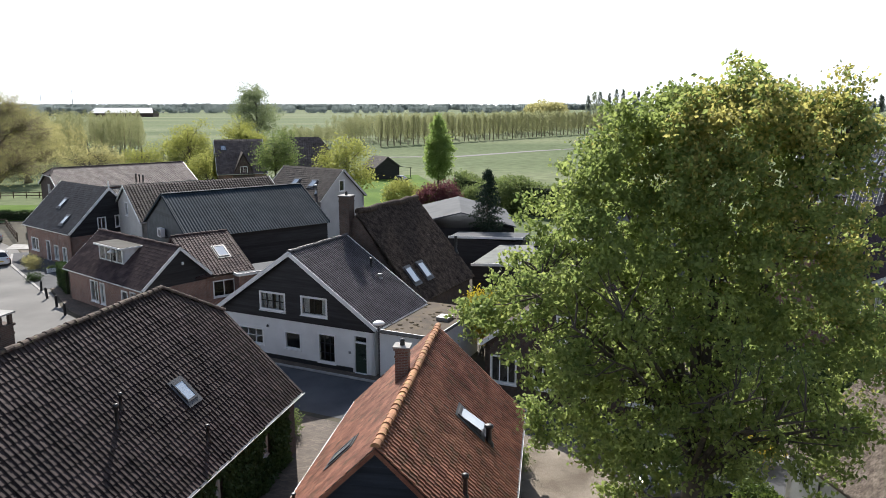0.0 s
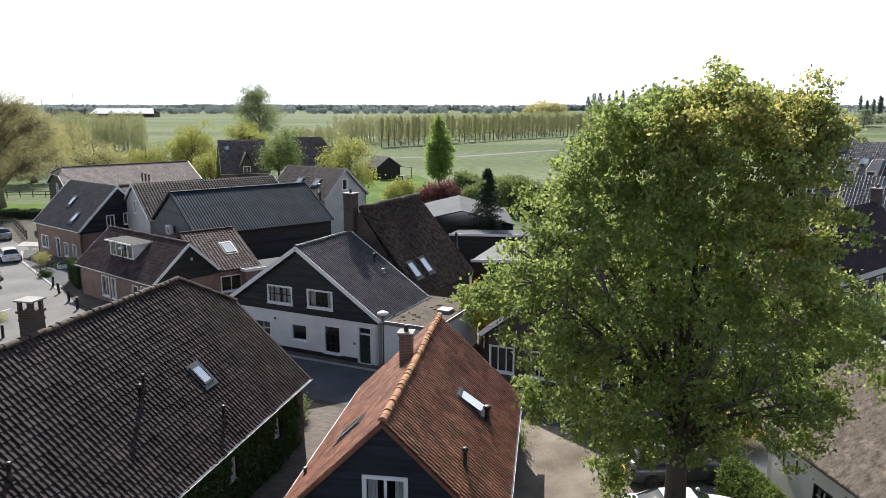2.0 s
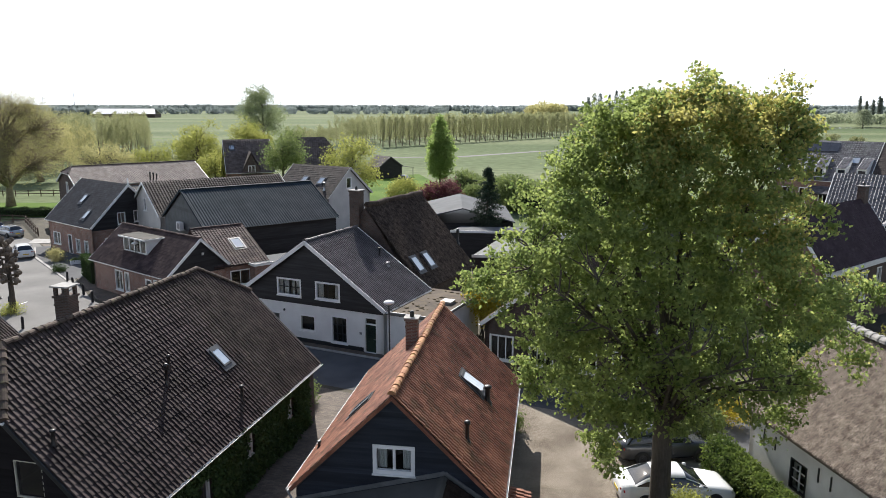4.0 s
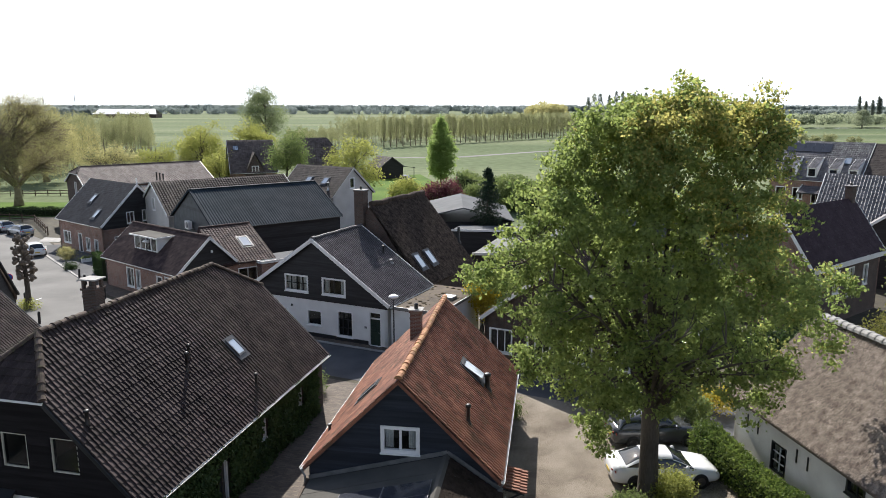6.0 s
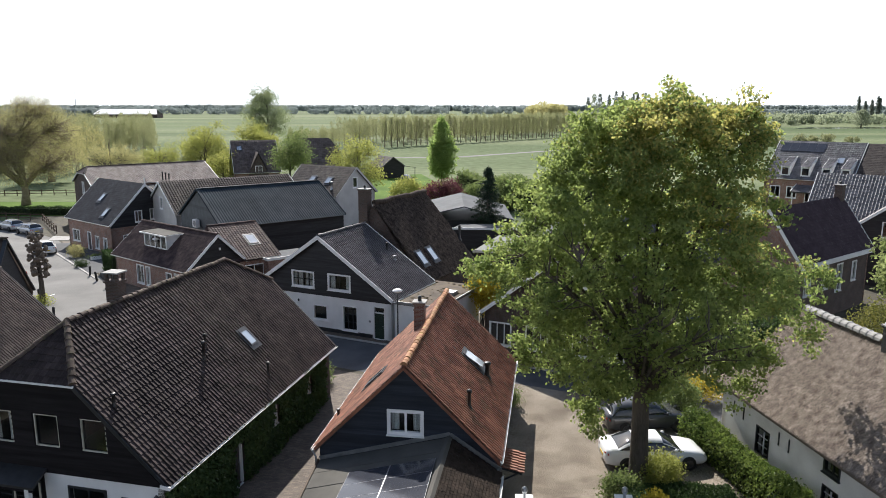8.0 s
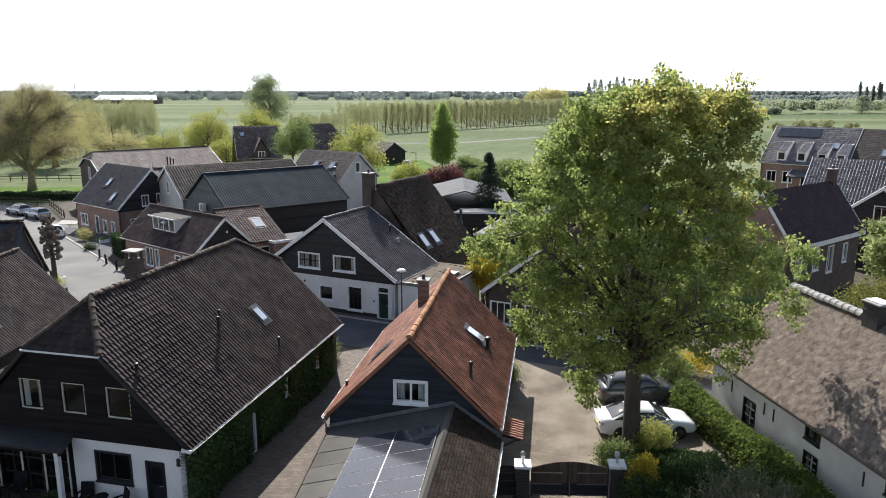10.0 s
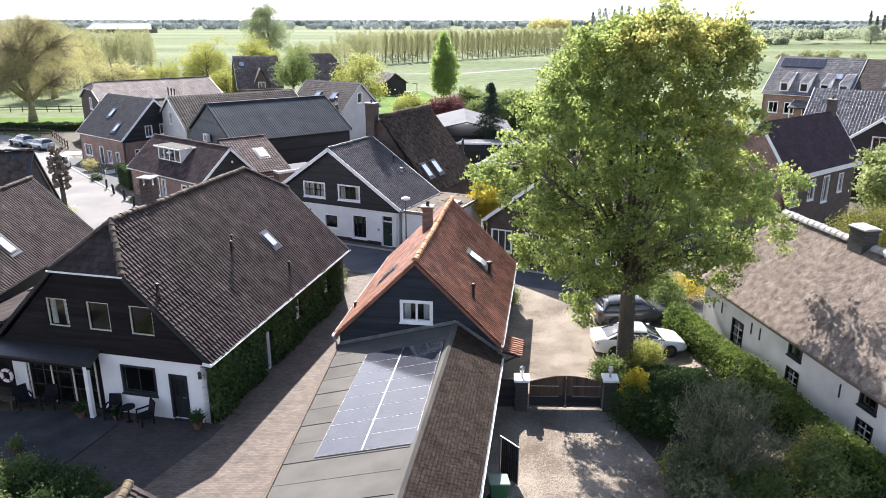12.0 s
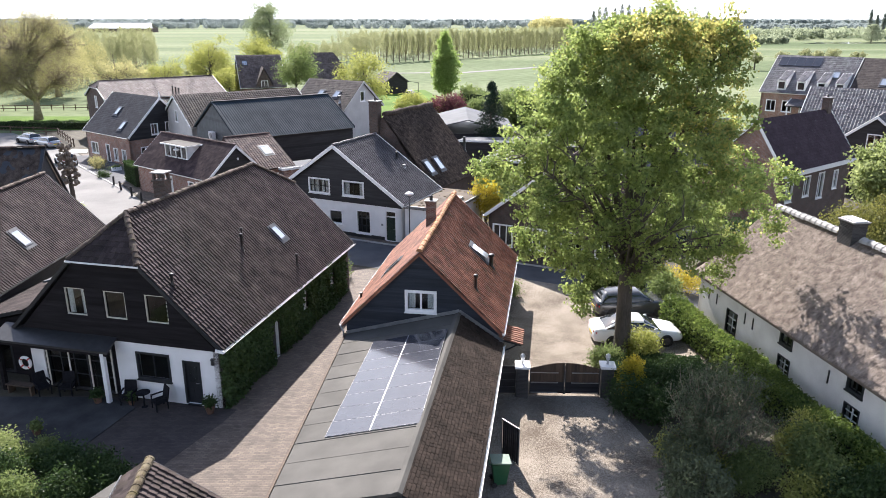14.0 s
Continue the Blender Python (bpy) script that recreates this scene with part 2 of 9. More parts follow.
M_KERB = mat("concrete_kerb", (0.25, 0.24, 0.23), (0.38, 0.37, 0.35), 2, 0.9, 50, 0.4)
M_LAWN = mat("lawn", (0.05, 0.1, 0.014), (0.11, 0.18, 0.028), 0.15, 0.95, 14, 1.0, relief=0.05, spec=0.08)
M_EARTH = mat("garden_soil", (0.03, 0.026, 0.018), (0.07, 0.06, 0.035), 1, 0.95, 14, 1.0, relief=0.05)
M_THATCH_OLD = mat("dark_old_thatch", (0.032, 0.025, 0.021), (0.1, 0.078, 0.064), 2.6, 0.95, 34, 0.8, relief=0.03, stretch=(1, 1, 0.5), spec=0.08, speck=0.8)
M_THATCH = mat("grey_brown_thatch", (0.15, 0.123, 0.103), (0.215, 0.18, 0.154), 1.1, 0.95, 45, 0.35, relief=0.012, stretch=(1, 1, 0.6), spec=0.05, speck=0.6)
M_LEAD = mat("grey_lead_zinc", (0.18, 0.19, 0.2), (0.3, 0.31, 0.32), 2, 0.45, 30, 0.2, metal=0.6)
M_STEEL = mat("galvanised_steel", (0.35, 0.36, 0.37), (0.5, 0.51, 0.52), 3, 0.35, 40, 0.1, metal=0.9)
M_BLACKMETAL = mat("black_metal", (0.012, 0.012, 0.013), (0.03, 0.03, 0.03), 4, 0.4, 50, 0.15)
M_BITUMEN = mat("grey_bitumen_sheet", (0.078, 0.075, 0.068), (0.118, 0.113, 0.102), 0.8, 0.92, 60, 0.5, vary=0.08, spec=0.1)
M_FLATROOF = mat("brown_weathered_flat_roof", (0.05, 0.037, 0.026), (0.105, 0.08, 0.055), 0.9, 0.95, 15, 0.8, moss=(0.11, 0.08, 0.042))
M_GREYROOF = mat("pale_grey_sheet_roof", (0.075, 0.08, 0.088), (0.115, 0.122, 0.13), 0.5, 0.85, 20, 0.2, spec=0.15)
M_GREENROOF = mat("blue_green_sheet_roof", (0.017, 0.027, 0.036), (0.029, 0.043, 0.055), 0.7, 0.8, 25, 0.2, vary=0.1, spec=0.1)
M_SOLAR = mat("solar_cells", (0.03, 0.033, 0.044), (0.044, 0.048, 0.06), 1.5, 0.12, 30, 0.0, spec=0.55)
M_GLASS = glazing("window_glass")
M_CURTAIN = mat("white_curtain", (0.6, 0.6, 0.6), (0.75, 0.75, 0.74), 6, 0.9, 40, 0.3, stretch=(6, 6, 0.3))
M_BARK = mat("grey_brown_bark", (0.045, 0.038, 0.03), (0.12, 0.1, 0.08), 2, 0.95, 18, 1.0, relief=0.04, stretch=(1, 1, 0.25))
M_TWIG = mat("pale_twig_bark", (0.15, 0.125, 0.085), (0.28, 0.24, 0.165), 2, 0.95, 18, 0.5)
M_ROOFLIGHT = mat("dark_grey_window_metal", (0.04, 0.042, 0.046), (0.08, 0.083, 0.088), 2, 0.5, 30, 0.1, metal=0.3)
M_CARWHITE = mat("white_car_paint", (0.7, 0.71, 0.72), (0.76, 0.77, 0.78), 1, 0.16, 20, 0.0, spec=0.6)
M_CARGREY = mat("dark_grey_car_paint", (0.06, 0.062, 0.066), (0.08, 0.083, 0.088), 1, 0.15, 20, 0.0, metal=0.3, spec=0.7)
M_CARSILVER = mat("silver_car_paint", (0.35, 0.37, 0.4), (0.42, 0.44, 0.47), 1, 0.2, 20, 0.0, metal=0.6)
M_CARGLASS = mat("tinted_car_glass", (0.012, 0.015, 0.017), (0.02, 0.024, 0.026), 1, 0.05, 20, 0.0, spec=0.9)
M_RUBBER = mat("tyre_rubber", (0.012, 0.012, 0.012), (0.025, 0.025, 0.025), 4, 0.9, 60, 0.3)
M_REDLAMP = mat("red_lamp_glass", (0.25, 0.01, 0.012), (0.35, 0.015, 0.015), 4, 0.1, 20, 0.0)
M_WOODGATE = mat("weathered_gate_boards", (0.045, 0.03, 0.02), (0.1, 0.066, 0.042), 2, 0.85, 40, 0.5, vary=0.3, stretch=(4, 4, 0.4))
M_MARK = mat("worn_road_paint", (0.55, 0.55, 0.54), (0.78, 0.78, 0.77), 3, 0.8, 40, 0.3)
M_BLUE = mat("blue_sign_enamel", (0.02, 0.06, 0.32), (0.03, 0.08, 0.38), 2, 0.4, 20, 0.0)
M_RED = mat("red_sign_enamel", (0.4, 0.02, 0.02), (0.5, 0.03, 0.03), 2, 0.4, 20, 0.0)
M_BIN = mat("green_plastic", (0.012, 0.07, 0.03), (0.02, 0.1, 0.045), 2, 0.45, 20, 0.1)
M_GREYWALL = mat("pale_grey_render", (0.42, 0.41, 0.4), (0.55, 0.54, 0.52), 0.6, 0.9, 30, 0.3)

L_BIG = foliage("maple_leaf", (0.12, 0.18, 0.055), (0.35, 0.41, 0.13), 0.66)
L_BIGYELLOW = foliage("yellower_maple_leaf", (0.3, 0.29, 0.085), (0.52, 0.48, 0.16), 0.66)
L_SPRING = foliage("young_yellow_green_leaf", (0.21, 0.235, 0.06), (0.39, 0.4, 0.115), 0.6)
L_PALE = foliage("pale_spring_leaf", (0.27, 0.26, 0.11), (0.45, 0.42, 0.2), 0.62)
L_GREEN = foliage("fresh_green_leaf", (0.1, 0.145, 0.05), (0.22, 0.27, 0.095), 0.58)
L_POPLAR = foliage("poplar_leaf", (0.19, 0.28, 0.08), (0.36, 0.45, 0.15), 0.64)
L_CONIFER = foliage("dark_needle", (0.01, 0.024, 0.014), (0.024, 0.05, 0.026), 0.2)
L_DARK = foliage("dark_evergreen_leaf", (0.022, 0.045, 0.014), (0.06, 0.1, 0.03), 0.4)
L_HEDGE = foliage("hedge_leaf", (0.045, 0.085, 0.018), (0.18, 0.235, 0.055), 0.5)
L_PURPLE = foliage("purple_leaf", (0.07, 0.025, 0.035), (0.18, 0.065, 0.075), 0.5)
L_YELLOW = foliage("golden_yellow_leaf", (0.34, 0.28, 0.03), (0.6, 0.5, 0.06), 0.5)
L_YEW = foliage("bronze_yew_leaf", (0.09, 0.105, 0.025), (0.26, 0.25, 0.07), 0.45)
M_REED = mat("loose_reed", (0.11, 0.088, 0.073), (0.265, 0.224, 0.19), 3, 0.95, 40, 0.2, vary=0.5, spec=0.05)
M_REED_OLD = mat("old_dark_reed", (0.028, 0.022, 0.018), (0.13, 0.1, 0.082), 3, 0.95, 40, 0.2, vary=0.5, spec=0.08)
L_BLOSSOM = foliage("pale_young_leaf", (0.15, 0.195, 0.06), (0.34, 0.385, 0.16), 0.55)
L_IVY = foliage("ivy_leaf", (0.03, 0.06, 0.02), (0.085, 0.135, 0.042), 0.35)
# pale blue-grey: the haze of the distance is put into the leaf colour
L_WOOD = foliage("hazed_wood_leaf", (0.23, 0.265, 0.26), (0.27, 0.31, 0.3), 0.5, 1.0)


# ---- building blocks ----
class Shape:
    """Collects corners and faces for one mesh."""

    def __init__(self):
        self.v, self.f = [], []

    def add(self, verts, faces):
        k = len(self.v)
        self.v += [tuple(p) for p in verts]
        self.f += [tuple(k + i for i in f) for f in faces]
        return self

    def box(self, x0, x1, y0, y1, z0, z1):
        return self.add([(x, y, z) for z in (z0, z1) for y in (y0, y1) for x in (x0, x1)],
                        [(0, 2, 3, 1), (4, 5, 7, 6), (0, 1, 5, 4), (1, 3, 7, 5), (3, 2, 6, 7), (2, 0, 4, 6)])

    def bar(self, a, b, w, h, up=(0, 0, 1)):
        """A square bar from a to b, w wide and h high."""
        a, b = Vector(a), Vector(b)
        d = (b - a).normalized()
        s = d.cross(Vector(up))
        s = s.normalized() if s.length > 1e-6 else Vector((1, 0, 0))
        t = s.cross(d)
        vs = [p + s * (i * w / 2) + t * (j * h / 2) for p in (a, b) for i, j in ((-1, -1), (1, -1), (1, 1), (-1, 1))]
        return self.add(vs, [(3, 2, 1, 0), (4, 5, 6, 7), (0, 1, 5, 4), (1, 2, 6, 5), (2, 3, 7, 6), (3, 0, 4, 7)])

    def slab(self, pts, thick, way=(0, 0, -1)):
        """A flat polygon given thickness along way."""
        n, w = len(pts), Vector(way) * thick
        pts = [Vector(p) for p in pts]
        return self.add(pts + [p + w for p in pts], [tuple(range(n)), tuple(range(2 * n - 1, n - 1, -1))] + [(i, i + n, (i + 1) % n + n, (i + 1) % n) for i in range(n)])

    def tube(self, path, radii, sides=8, caps=True):
        path = [Vector(p) for p in path]
        rings = []
        for i, p in enumerate(path):
            d = (path[min(i + 1, len(path) - 1)] - path[max(i - 1, 0)])
            d = d.normalized() if d.length > 1e-9 else Vector((0, 0, 1))
            s = d.cross(Vector((0.31, 0.17, 0.93)) if abs(d.z) < 0.9 else Vector((1, 0, 0))).normalized()
            t = d.cross(s)
            r = radii[i] if hasattr(radii, "__len__") else radii
            rings.append([p + (s * math.cos(2 * math.pi * k / sides) + t * math.sin(2 * math.pi * k / sides)) * r for k in range(sides)])
        fs = [(i * sides + k, i * sides + (k + 1) % sides, (i + 1) * sides + (k + 1) % sides, (i + 1) * sides + k) for i in range(len(path) - 1) for k in range(sides)]
        if caps:
            fs += [tuple(range(sides - 1, -1, -1)), tuple(range((len(path) - 1) * sides, len(path) * sides))]
        return self.add([p for r in rings for p in r], fs)

    def lathe(self, rows, at=(0, 0, 0), sides=12):
        """Turned round a vertical axis: rows of (radius, height)."""
        vs = [(at[0] + r * math.cos(2 * math.pi * k / sides), at[1] + r * math.sin(2 * math.pi * k / sides), at[2] + z) for r, z in rows for k in range(sides)]
        n = len(rows)
        fs = [(i * sides + k, i * sides + (k + 1) % sides, (i + 1) * sides + (k + 1) % sides, (i + 1) * sides + k) for i in range(n - 1) for k in range(sides)]
        return self.add(vs, fs + [tuple(range(sides - 1, -1, -1)), tuple(range((n - 1) * sides, n * sides))])

    def mesh(self, name, material, smooth=False):
        me = bpy.data.meshes.new(name)
        me.from_pydata(self.v, [], self.f)
        me.materials.append(material)
        if smooth:
            me.shade_smooth()
        me.update()
        return me


def part(name, shape, material, parent=None, label="", smooth=False):
    ob = new(name, shape.mesh(name, material, smooth))
    ob.parent = parent
    return tagged(ob, label)


def thing(name, label, category, m=None, group="", kind=""):
    ob = new(name)
    ob.empty_display_size = 0.3
    if m is not None:
        ob.matrix_world = m
    return tagged(ob, label, category, group, kind)


def whole(name, shape, material, label, category, group="", kind="", smooth=False, m=None):
    ob = part(name, shape, material, None, "", smooth)
    if m is not None:
        ob.matrix_world = m
    return tagged(ob, label, category, group, kind)


def raw_mesh(name, verts, quads, material, smooth=False):
    """A large mesh straight from arrays of corners and four-cornered faces."""
    me = bpy.data.meshes.new(name)
    n = len(quads)
    me.vertices.add(len(verts))
    me.vertices.foreach_set("co", np.ascontiguousarray(verts, dtype=np.float32).ravel())
    me.loops.add(n * 4)
    me.polygons.add(n)
    me.loops.foreach_set("vertex_index", np.ascontiguousarray(quads, dtype=np.int32).ravel())
    me.polygons.foreach_set("loop_start", np.arange(0, n * 4, 4, dtype=np.int32))
    me.materials.append(material)
    me.update(calc_edges=True)
    if smooth:
        me.shade_smooth()
    else:
        me.shade_flat()
    return me


# walls, windows, boards: o is a corner, d the way along the wall with the outside on its right hand
def place(o, d, s, z, out_by):
    return (o[0] + d[0] * s + d[1] * out_by, o[1] + d[1] * s - d[0] * out_by, z)


def clip(poly, keep, value, axis):
    res = []
    for i, p in enumerate(poly):
        q = poly[(i + 1) % len(poly)]
        a, b = (p[axis] - value) * keep, (q[axis] - value) * keep
        if a >= 0:
            res.append(p)
        if a * b < 0:
            k = a / (a - b)
            res.append((p[0] + (q[0] - p[0]) * k, p[1] + (q[1] - p[1]) * k))
    return res


def wall(parent, o, d, poly, holes, material, thick=0.25, name="wall", label=""):
    """A wall of any convex outline (s, z) with openings (s0, s1, z0, z1) right through it."""
    sh = Shape()
    cuts_s = sorted({min(p[0] for p in poly), max(p[0] for p in poly), *[h[0] for h in holes], *[h[1] for h in holes]})
    cuts_z = sorted({min(p[1] for p in poly), max(p[1] for p in poly), *[h[2] for h in holes], *[h[3] for h in holes]})
    for a, b in zip(cuts_s, cuts_s[1:]):
        for c, e in zip(cuts_z, cuts_z[1:]):
            ms, mz = (a + b) / 2, (c + e) / 2
            if any(h[0] < ms < h[1] and h[2] < mz < h[3] for h in holes):
                continue
            cell = clip(clip(clip(clip(poly, 1, a, 0), -1, b, 0), 1, c, 1), -1, e, 1)
            if len(cell) > 2:
                n = len(cell)
                sh.add([place(o, d, s, z, 0) for s, z in cell], [tuple(range(n))])
                sh.add([place(o, d, s, z, -thick) for s, z in cell], [tuple(range(n - 1, -1, -1))])
    for loop, flip in [(poly, False)] + [([(h[0], h[2]), (h[1], h[2]), (h[1], h[3]), (h[0], h[3])], True) for h in holes]:
        for (s, z), (s2, z2) in zip(loop, loop[1:] + loop[:1]):
            q = [place(o, d, s, z, 0), place(o, d, s, z, -thick), place(o, d, s2, z2, -thick), place(o, d, s2, z2, 0)]
            sh.add(q, [(0, 1, 2, 3)])
    return part(name, sh, material, parent, label)


def window(parent, o, d, hole, uprights=1, rails=0, frame_mat=None, sill=True, bar=0.07, curtain=False, inset=0.05, label="", rim=True, lit=None, bar_mat=None, drawn=0.3):
    """A framed window in an opening: frame with glazing bars, a pane, a sill."""
    s0, s1, z0, z1 = hole
    frame_mat = frame_mat or M_WHITE
    sh = Shape()

    def rect(a, b, c, e, p, q):
        cs = [place(o, d, s, z, k) for k in (p, q) for z in (c, e) for s in (a, b)]
        sh.add(cs, [(0, 2, 3, 1), (4, 5, 7, 6), (0, 1, 5, 4), (1, 3, 7, 5), (3, 2, 6, 7), (2, 0, 4, 6)])

    out_by = 0.03 if rim else -inset
    g = 0.03 if rim else 0
    rect(s0 - g, s0 + bar, z0 - g, z1 + g, -inset - 0.07, out_by)
    rect(s1 - bar, s1 + g, z0 - g, z1 + g, -inset - 0.07, out_by)
    rect(s0 + bar, s1 - bar, z0 - g, z0 + bar, -inset - 0.07, out_by)
    rect(s0 + bar, s1 - bar, z1 - bar, z1 + g, -inset - 0.07, out_by)
    bars = []
    for i in range(uprights):
        c = s0 + (s1 - s0) * (i + 1) / (uprights + 1)
        bars.append((c - bar * 0.42, c + bar * 0.42, z0 + bar, z1 - bar, -inset - 0.06, -inset + 0.01))
    for i in range(rails):
        c = z0 + (z1 - z0) * (i + 1) / (rails + 1)
        bars.append((s0 + bar, s1 - bar, c - bar * 0.3, c + bar * 0.3, -inset - 0.055, -inset + 0.005))
    win = part("window", sh, frame_mat, parent, label)
    for b in bars:
        sh = Shape()
        rect(*b)
        part("glazing_bar", sh, bar_mat or frame_mat, win)
    pane = Shape()
    pane.slab([place(o, d, s, z, -inset - 0.03) for s, z in ((s0 + bar, z0 + bar), (s1 - bar, z0 + bar), (s1 - bar, z1 - bar), (s0 + bar, z1 - bar))], 0.008, (-d[1], d[0], 0))
    part("pane", pane, M_GLASS, win).visible_shadow = False
    if sill:
        sl = Shape()
        c = [place(o, d, s, z, k) for k in (-inset, 0.09) for z in (z0 - 0.09, z0 - 0.034) for s in (s0 - 0.06, s1 + 0.06)]
        sl.add(c, [(0, 2, 3, 1), (4, 5, 7, 6), (0, 1, 5, 4), (1, 3, 7, 5), (3, 2, 6, 7), (2, 0, 4, 6)])
        part("sill", sl, frame_mat, win)
    if curtain:
        for a, b in ((s0 + bar, s0 + (s1 - s0) * drawn), (s1 - (s1 - s0) * drawn, s1 - bar)):
            cu = Shape()
            n = 14
            top = [place(o, d, a + (b - a) * i / n, z1 - bar, -inset - 0.16 - 0.03 * math.sin(i * 2.3)) for i in range(n + 1)]
            low = [place(o, d, a + (b - a) * i / n, z0 + bar, -inset - 0.16 - 0.035 * math.sin(i * 2.3 + 0.4)) for i in range(n + 1)]
            cu.add(top + low, [(i, i + 1, n + 2 + i, n + 1 + i) for i in range(n)])
            part("curtain", cu, M_CURTAIN, win)
    return win


def door(parent, o, d, hole, leaf_mat, frame_mat=None, transom=0.0, panes=False, label=""):
    """A door in its frame, with a transom light where it has one, and a handle."""
    s0, s1, z0, z1 = hole
    frame_mat = frame_mat or M_WHITE
    sh = Shape()

    def rect(shape, a, b, c, e, p, q):
        cs = [place(o, d, s, z, k) for k in (p, q) for z in (c, e) for s in (a, b)]
        shape.add(cs, [(0, 2, 3, 1), (4, 5, 7, 6), (0, 1, 5, 4), (1, 3, 7, 5), (3, 2, 6, 7), (2, 0, 4, 6)])

    top = z1 - transom
    leaf = Shape()
    rect(leaf, s0 + 0.08, s1 - 0.08, z0, top - 0.07, -0.13, -0.08)
    w, h = s1 - s0 - 0.16, top - 0.07 - z0
    for k in (0, 1):
        a = s0 + 0.08 + w * (0.12 + 0.44 * k)
        rect(leaf, a, a + w * 0.32, z0 + h * 0.1, z0 + h * 0.38, -0.09, -0.065)
    leaf_ob = part("door", leaf, leaf_mat, parent, label)
    rect(sh, s0 - 0.03, s0 + 0.08, z0, z1 + 0.03, -0.15, 0.03)
    rect(sh, s1 - 0.08, s1 + 0.03, z0, z1 + 0.03, -0.15, 0.03)
    rect(sh, s0 + 0.08, s1 - 0.08, z1 - 0.08, z1 + 0.03, -0.15, 0.03)
    rect(sh, s0 + 0.08, s1 - 0.08, z0 - 0.06, z0 - 0.004, -0.2, 0.1)
    if transom:
        rect(sh, s0 + 0.08, s1 - 0.08, top - 0.066, top, -0.15, 0.02)
    part("frame", sh, frame_mat, leaf_ob)
    glass = Shape()
    if transom:
        rect(glass, s0 + 0.085, s1 - 0.085, top + 0.004, z1 - 0.084, -0.11, -0.1)
    if panes:
        rect(glass, s0 + 0.08 + w * 0.2, s1 - 0.08 - w * 0.2, z0 + h * 0.52, z0 + h * 0.9, -0.078, -0.07)
    if glass.v:
        part("pane", glass, M_GLASS, leaf_ob)
    ha = Shape()
    ha.tube([place(o, d, s1 - 0.16, z0 + h * 0.5, -0.08), place(o, d, s1 - 0.16, z0 + h * 0.5, -0.03), place(o, d, s1 - 0.28, z0 + h * 0.5, -0.03)], 0.012, 6)
    part("handle", ha, M_STEEL, leaf_ob, "steel lever handle")
    return leaf_ob


def planks(parent, o, d, poly, holes, material, pitch=0.19):
    """Overlapping horizontal boards over a wall, each one a piece."""
    lo, hi = min(p[1] for p in poly), max(p[1] for p in poly)
    z = lo
    while z < hi - 0.03:
        e = min(z + pitch, hi)
        row = clip(clip(poly, 1, z, 1), -1, e, 1)
        z, base = e, z
        if len(row) < 3:
            continue
        ends = [[min(p[0] for p in row if abs(p[1] - k) < 0.02), max(p[0] for p in row if abs(p[1] - k) < 0.02)] if any(abs(p[1] - k) < 0.02 for p in row) else None for k in (base, e)]
        if not ends[0] or not ends[1]:
            continue
        spans = [(0.0, 1.0)]
        (a0, b0), (a1, b1) = ends
        mid = (base + e) / 2
        am, bm = (a0 + a1) / 2, (b0 + b1) / 2
        gaps = sorted((max((h[0] - 0.03 - am) / max(bm - am, 0.01), 0), min((h[1] + 0.03 - am) / max(bm - am, 0.01), 1)) for h in holes if h[2] - 0.06 < mid < h[3] + 0.06)
        at, spans = 0.0, []
        for g in gaps:
            if g[0] > at:
                spans.append((at, g[0]))
            at = max(at, g[1])
        if at < 1:
            spans.append((at, 1.0))
        for p, q in spans:
            if (q - p) * (bm - am) < 0.05:
                continue
            sh = Shape()
            l0, r0, l1, r1 = a0 + (b0 - a0) * p, a0 + (b0 - a0) * q, a1 + (b1 - a1) * p, a1 + (b1 - a1) * q
            c = [place(o, d, l0, base, 0.035), place(o, d, r0, base, 0.035), place(o, d, r1, e + 0.01, 0.014), place(o, d, l1, e + 0.01, 0.014),
                 place(o, d, l0, base, 0.003), place(o, d, r0, base, 0.003), place(o, d, r1, e + 0.01, 0.003), place(o, d, l1, e + 0.01, 0.003)]
            sh.add(c, [(0, 1, 2, 3), (7, 6, 5, 4), (0, 4, 5, 1), (1, 5, 6, 2), (2, 6, 7, 3), (3, 7, 4, 0)])
            part("plank", sh, material, parent)


# roof tiles
def tile_shape(w, length, kind):
    """One tile: across x, up the slope y, out of the roof z."""
    sh = Shape()
    if kind == "pan":
        prof = [(0.0, -0.004), (0.045, 0.032), (0.1, 0.04), (0.17, 0.039), (0.62, 0.008), (0.74, 0.0), (0.9, -0.002), (1.03, -0.004)]
    else:
        prof = [(0.014, 0.012), (0.03, 0.02), (0.5, 0.022), (0.97, 0.02), (0.986, 0.012)]
    prof = [(x, z * min(w, 0.3) / 0.25) for x, z in prof] if kind == "pan" else prof
    n = len(prof)
    lift = 0.03 if kind == "pan" else 0.016
    low = [(x * w, -0.05 if kind == "pan" else -0.03, z + lift) for x, z in prof]
    high = [(x * w, length, z) for x, z in prof]
    lip = [(x * w, -0.05, z + 0.004) for x, z in prof]
    fs = [(i, i + 1, n + i + 1, n + i) for i in range(n - 1)] + [(2 * n + i, 2 * n + i + 1, 3 * n + i + 1, 3 * n + i) for i in range(n - 1)]
    return sh.add(low + high + lip + low, fs)


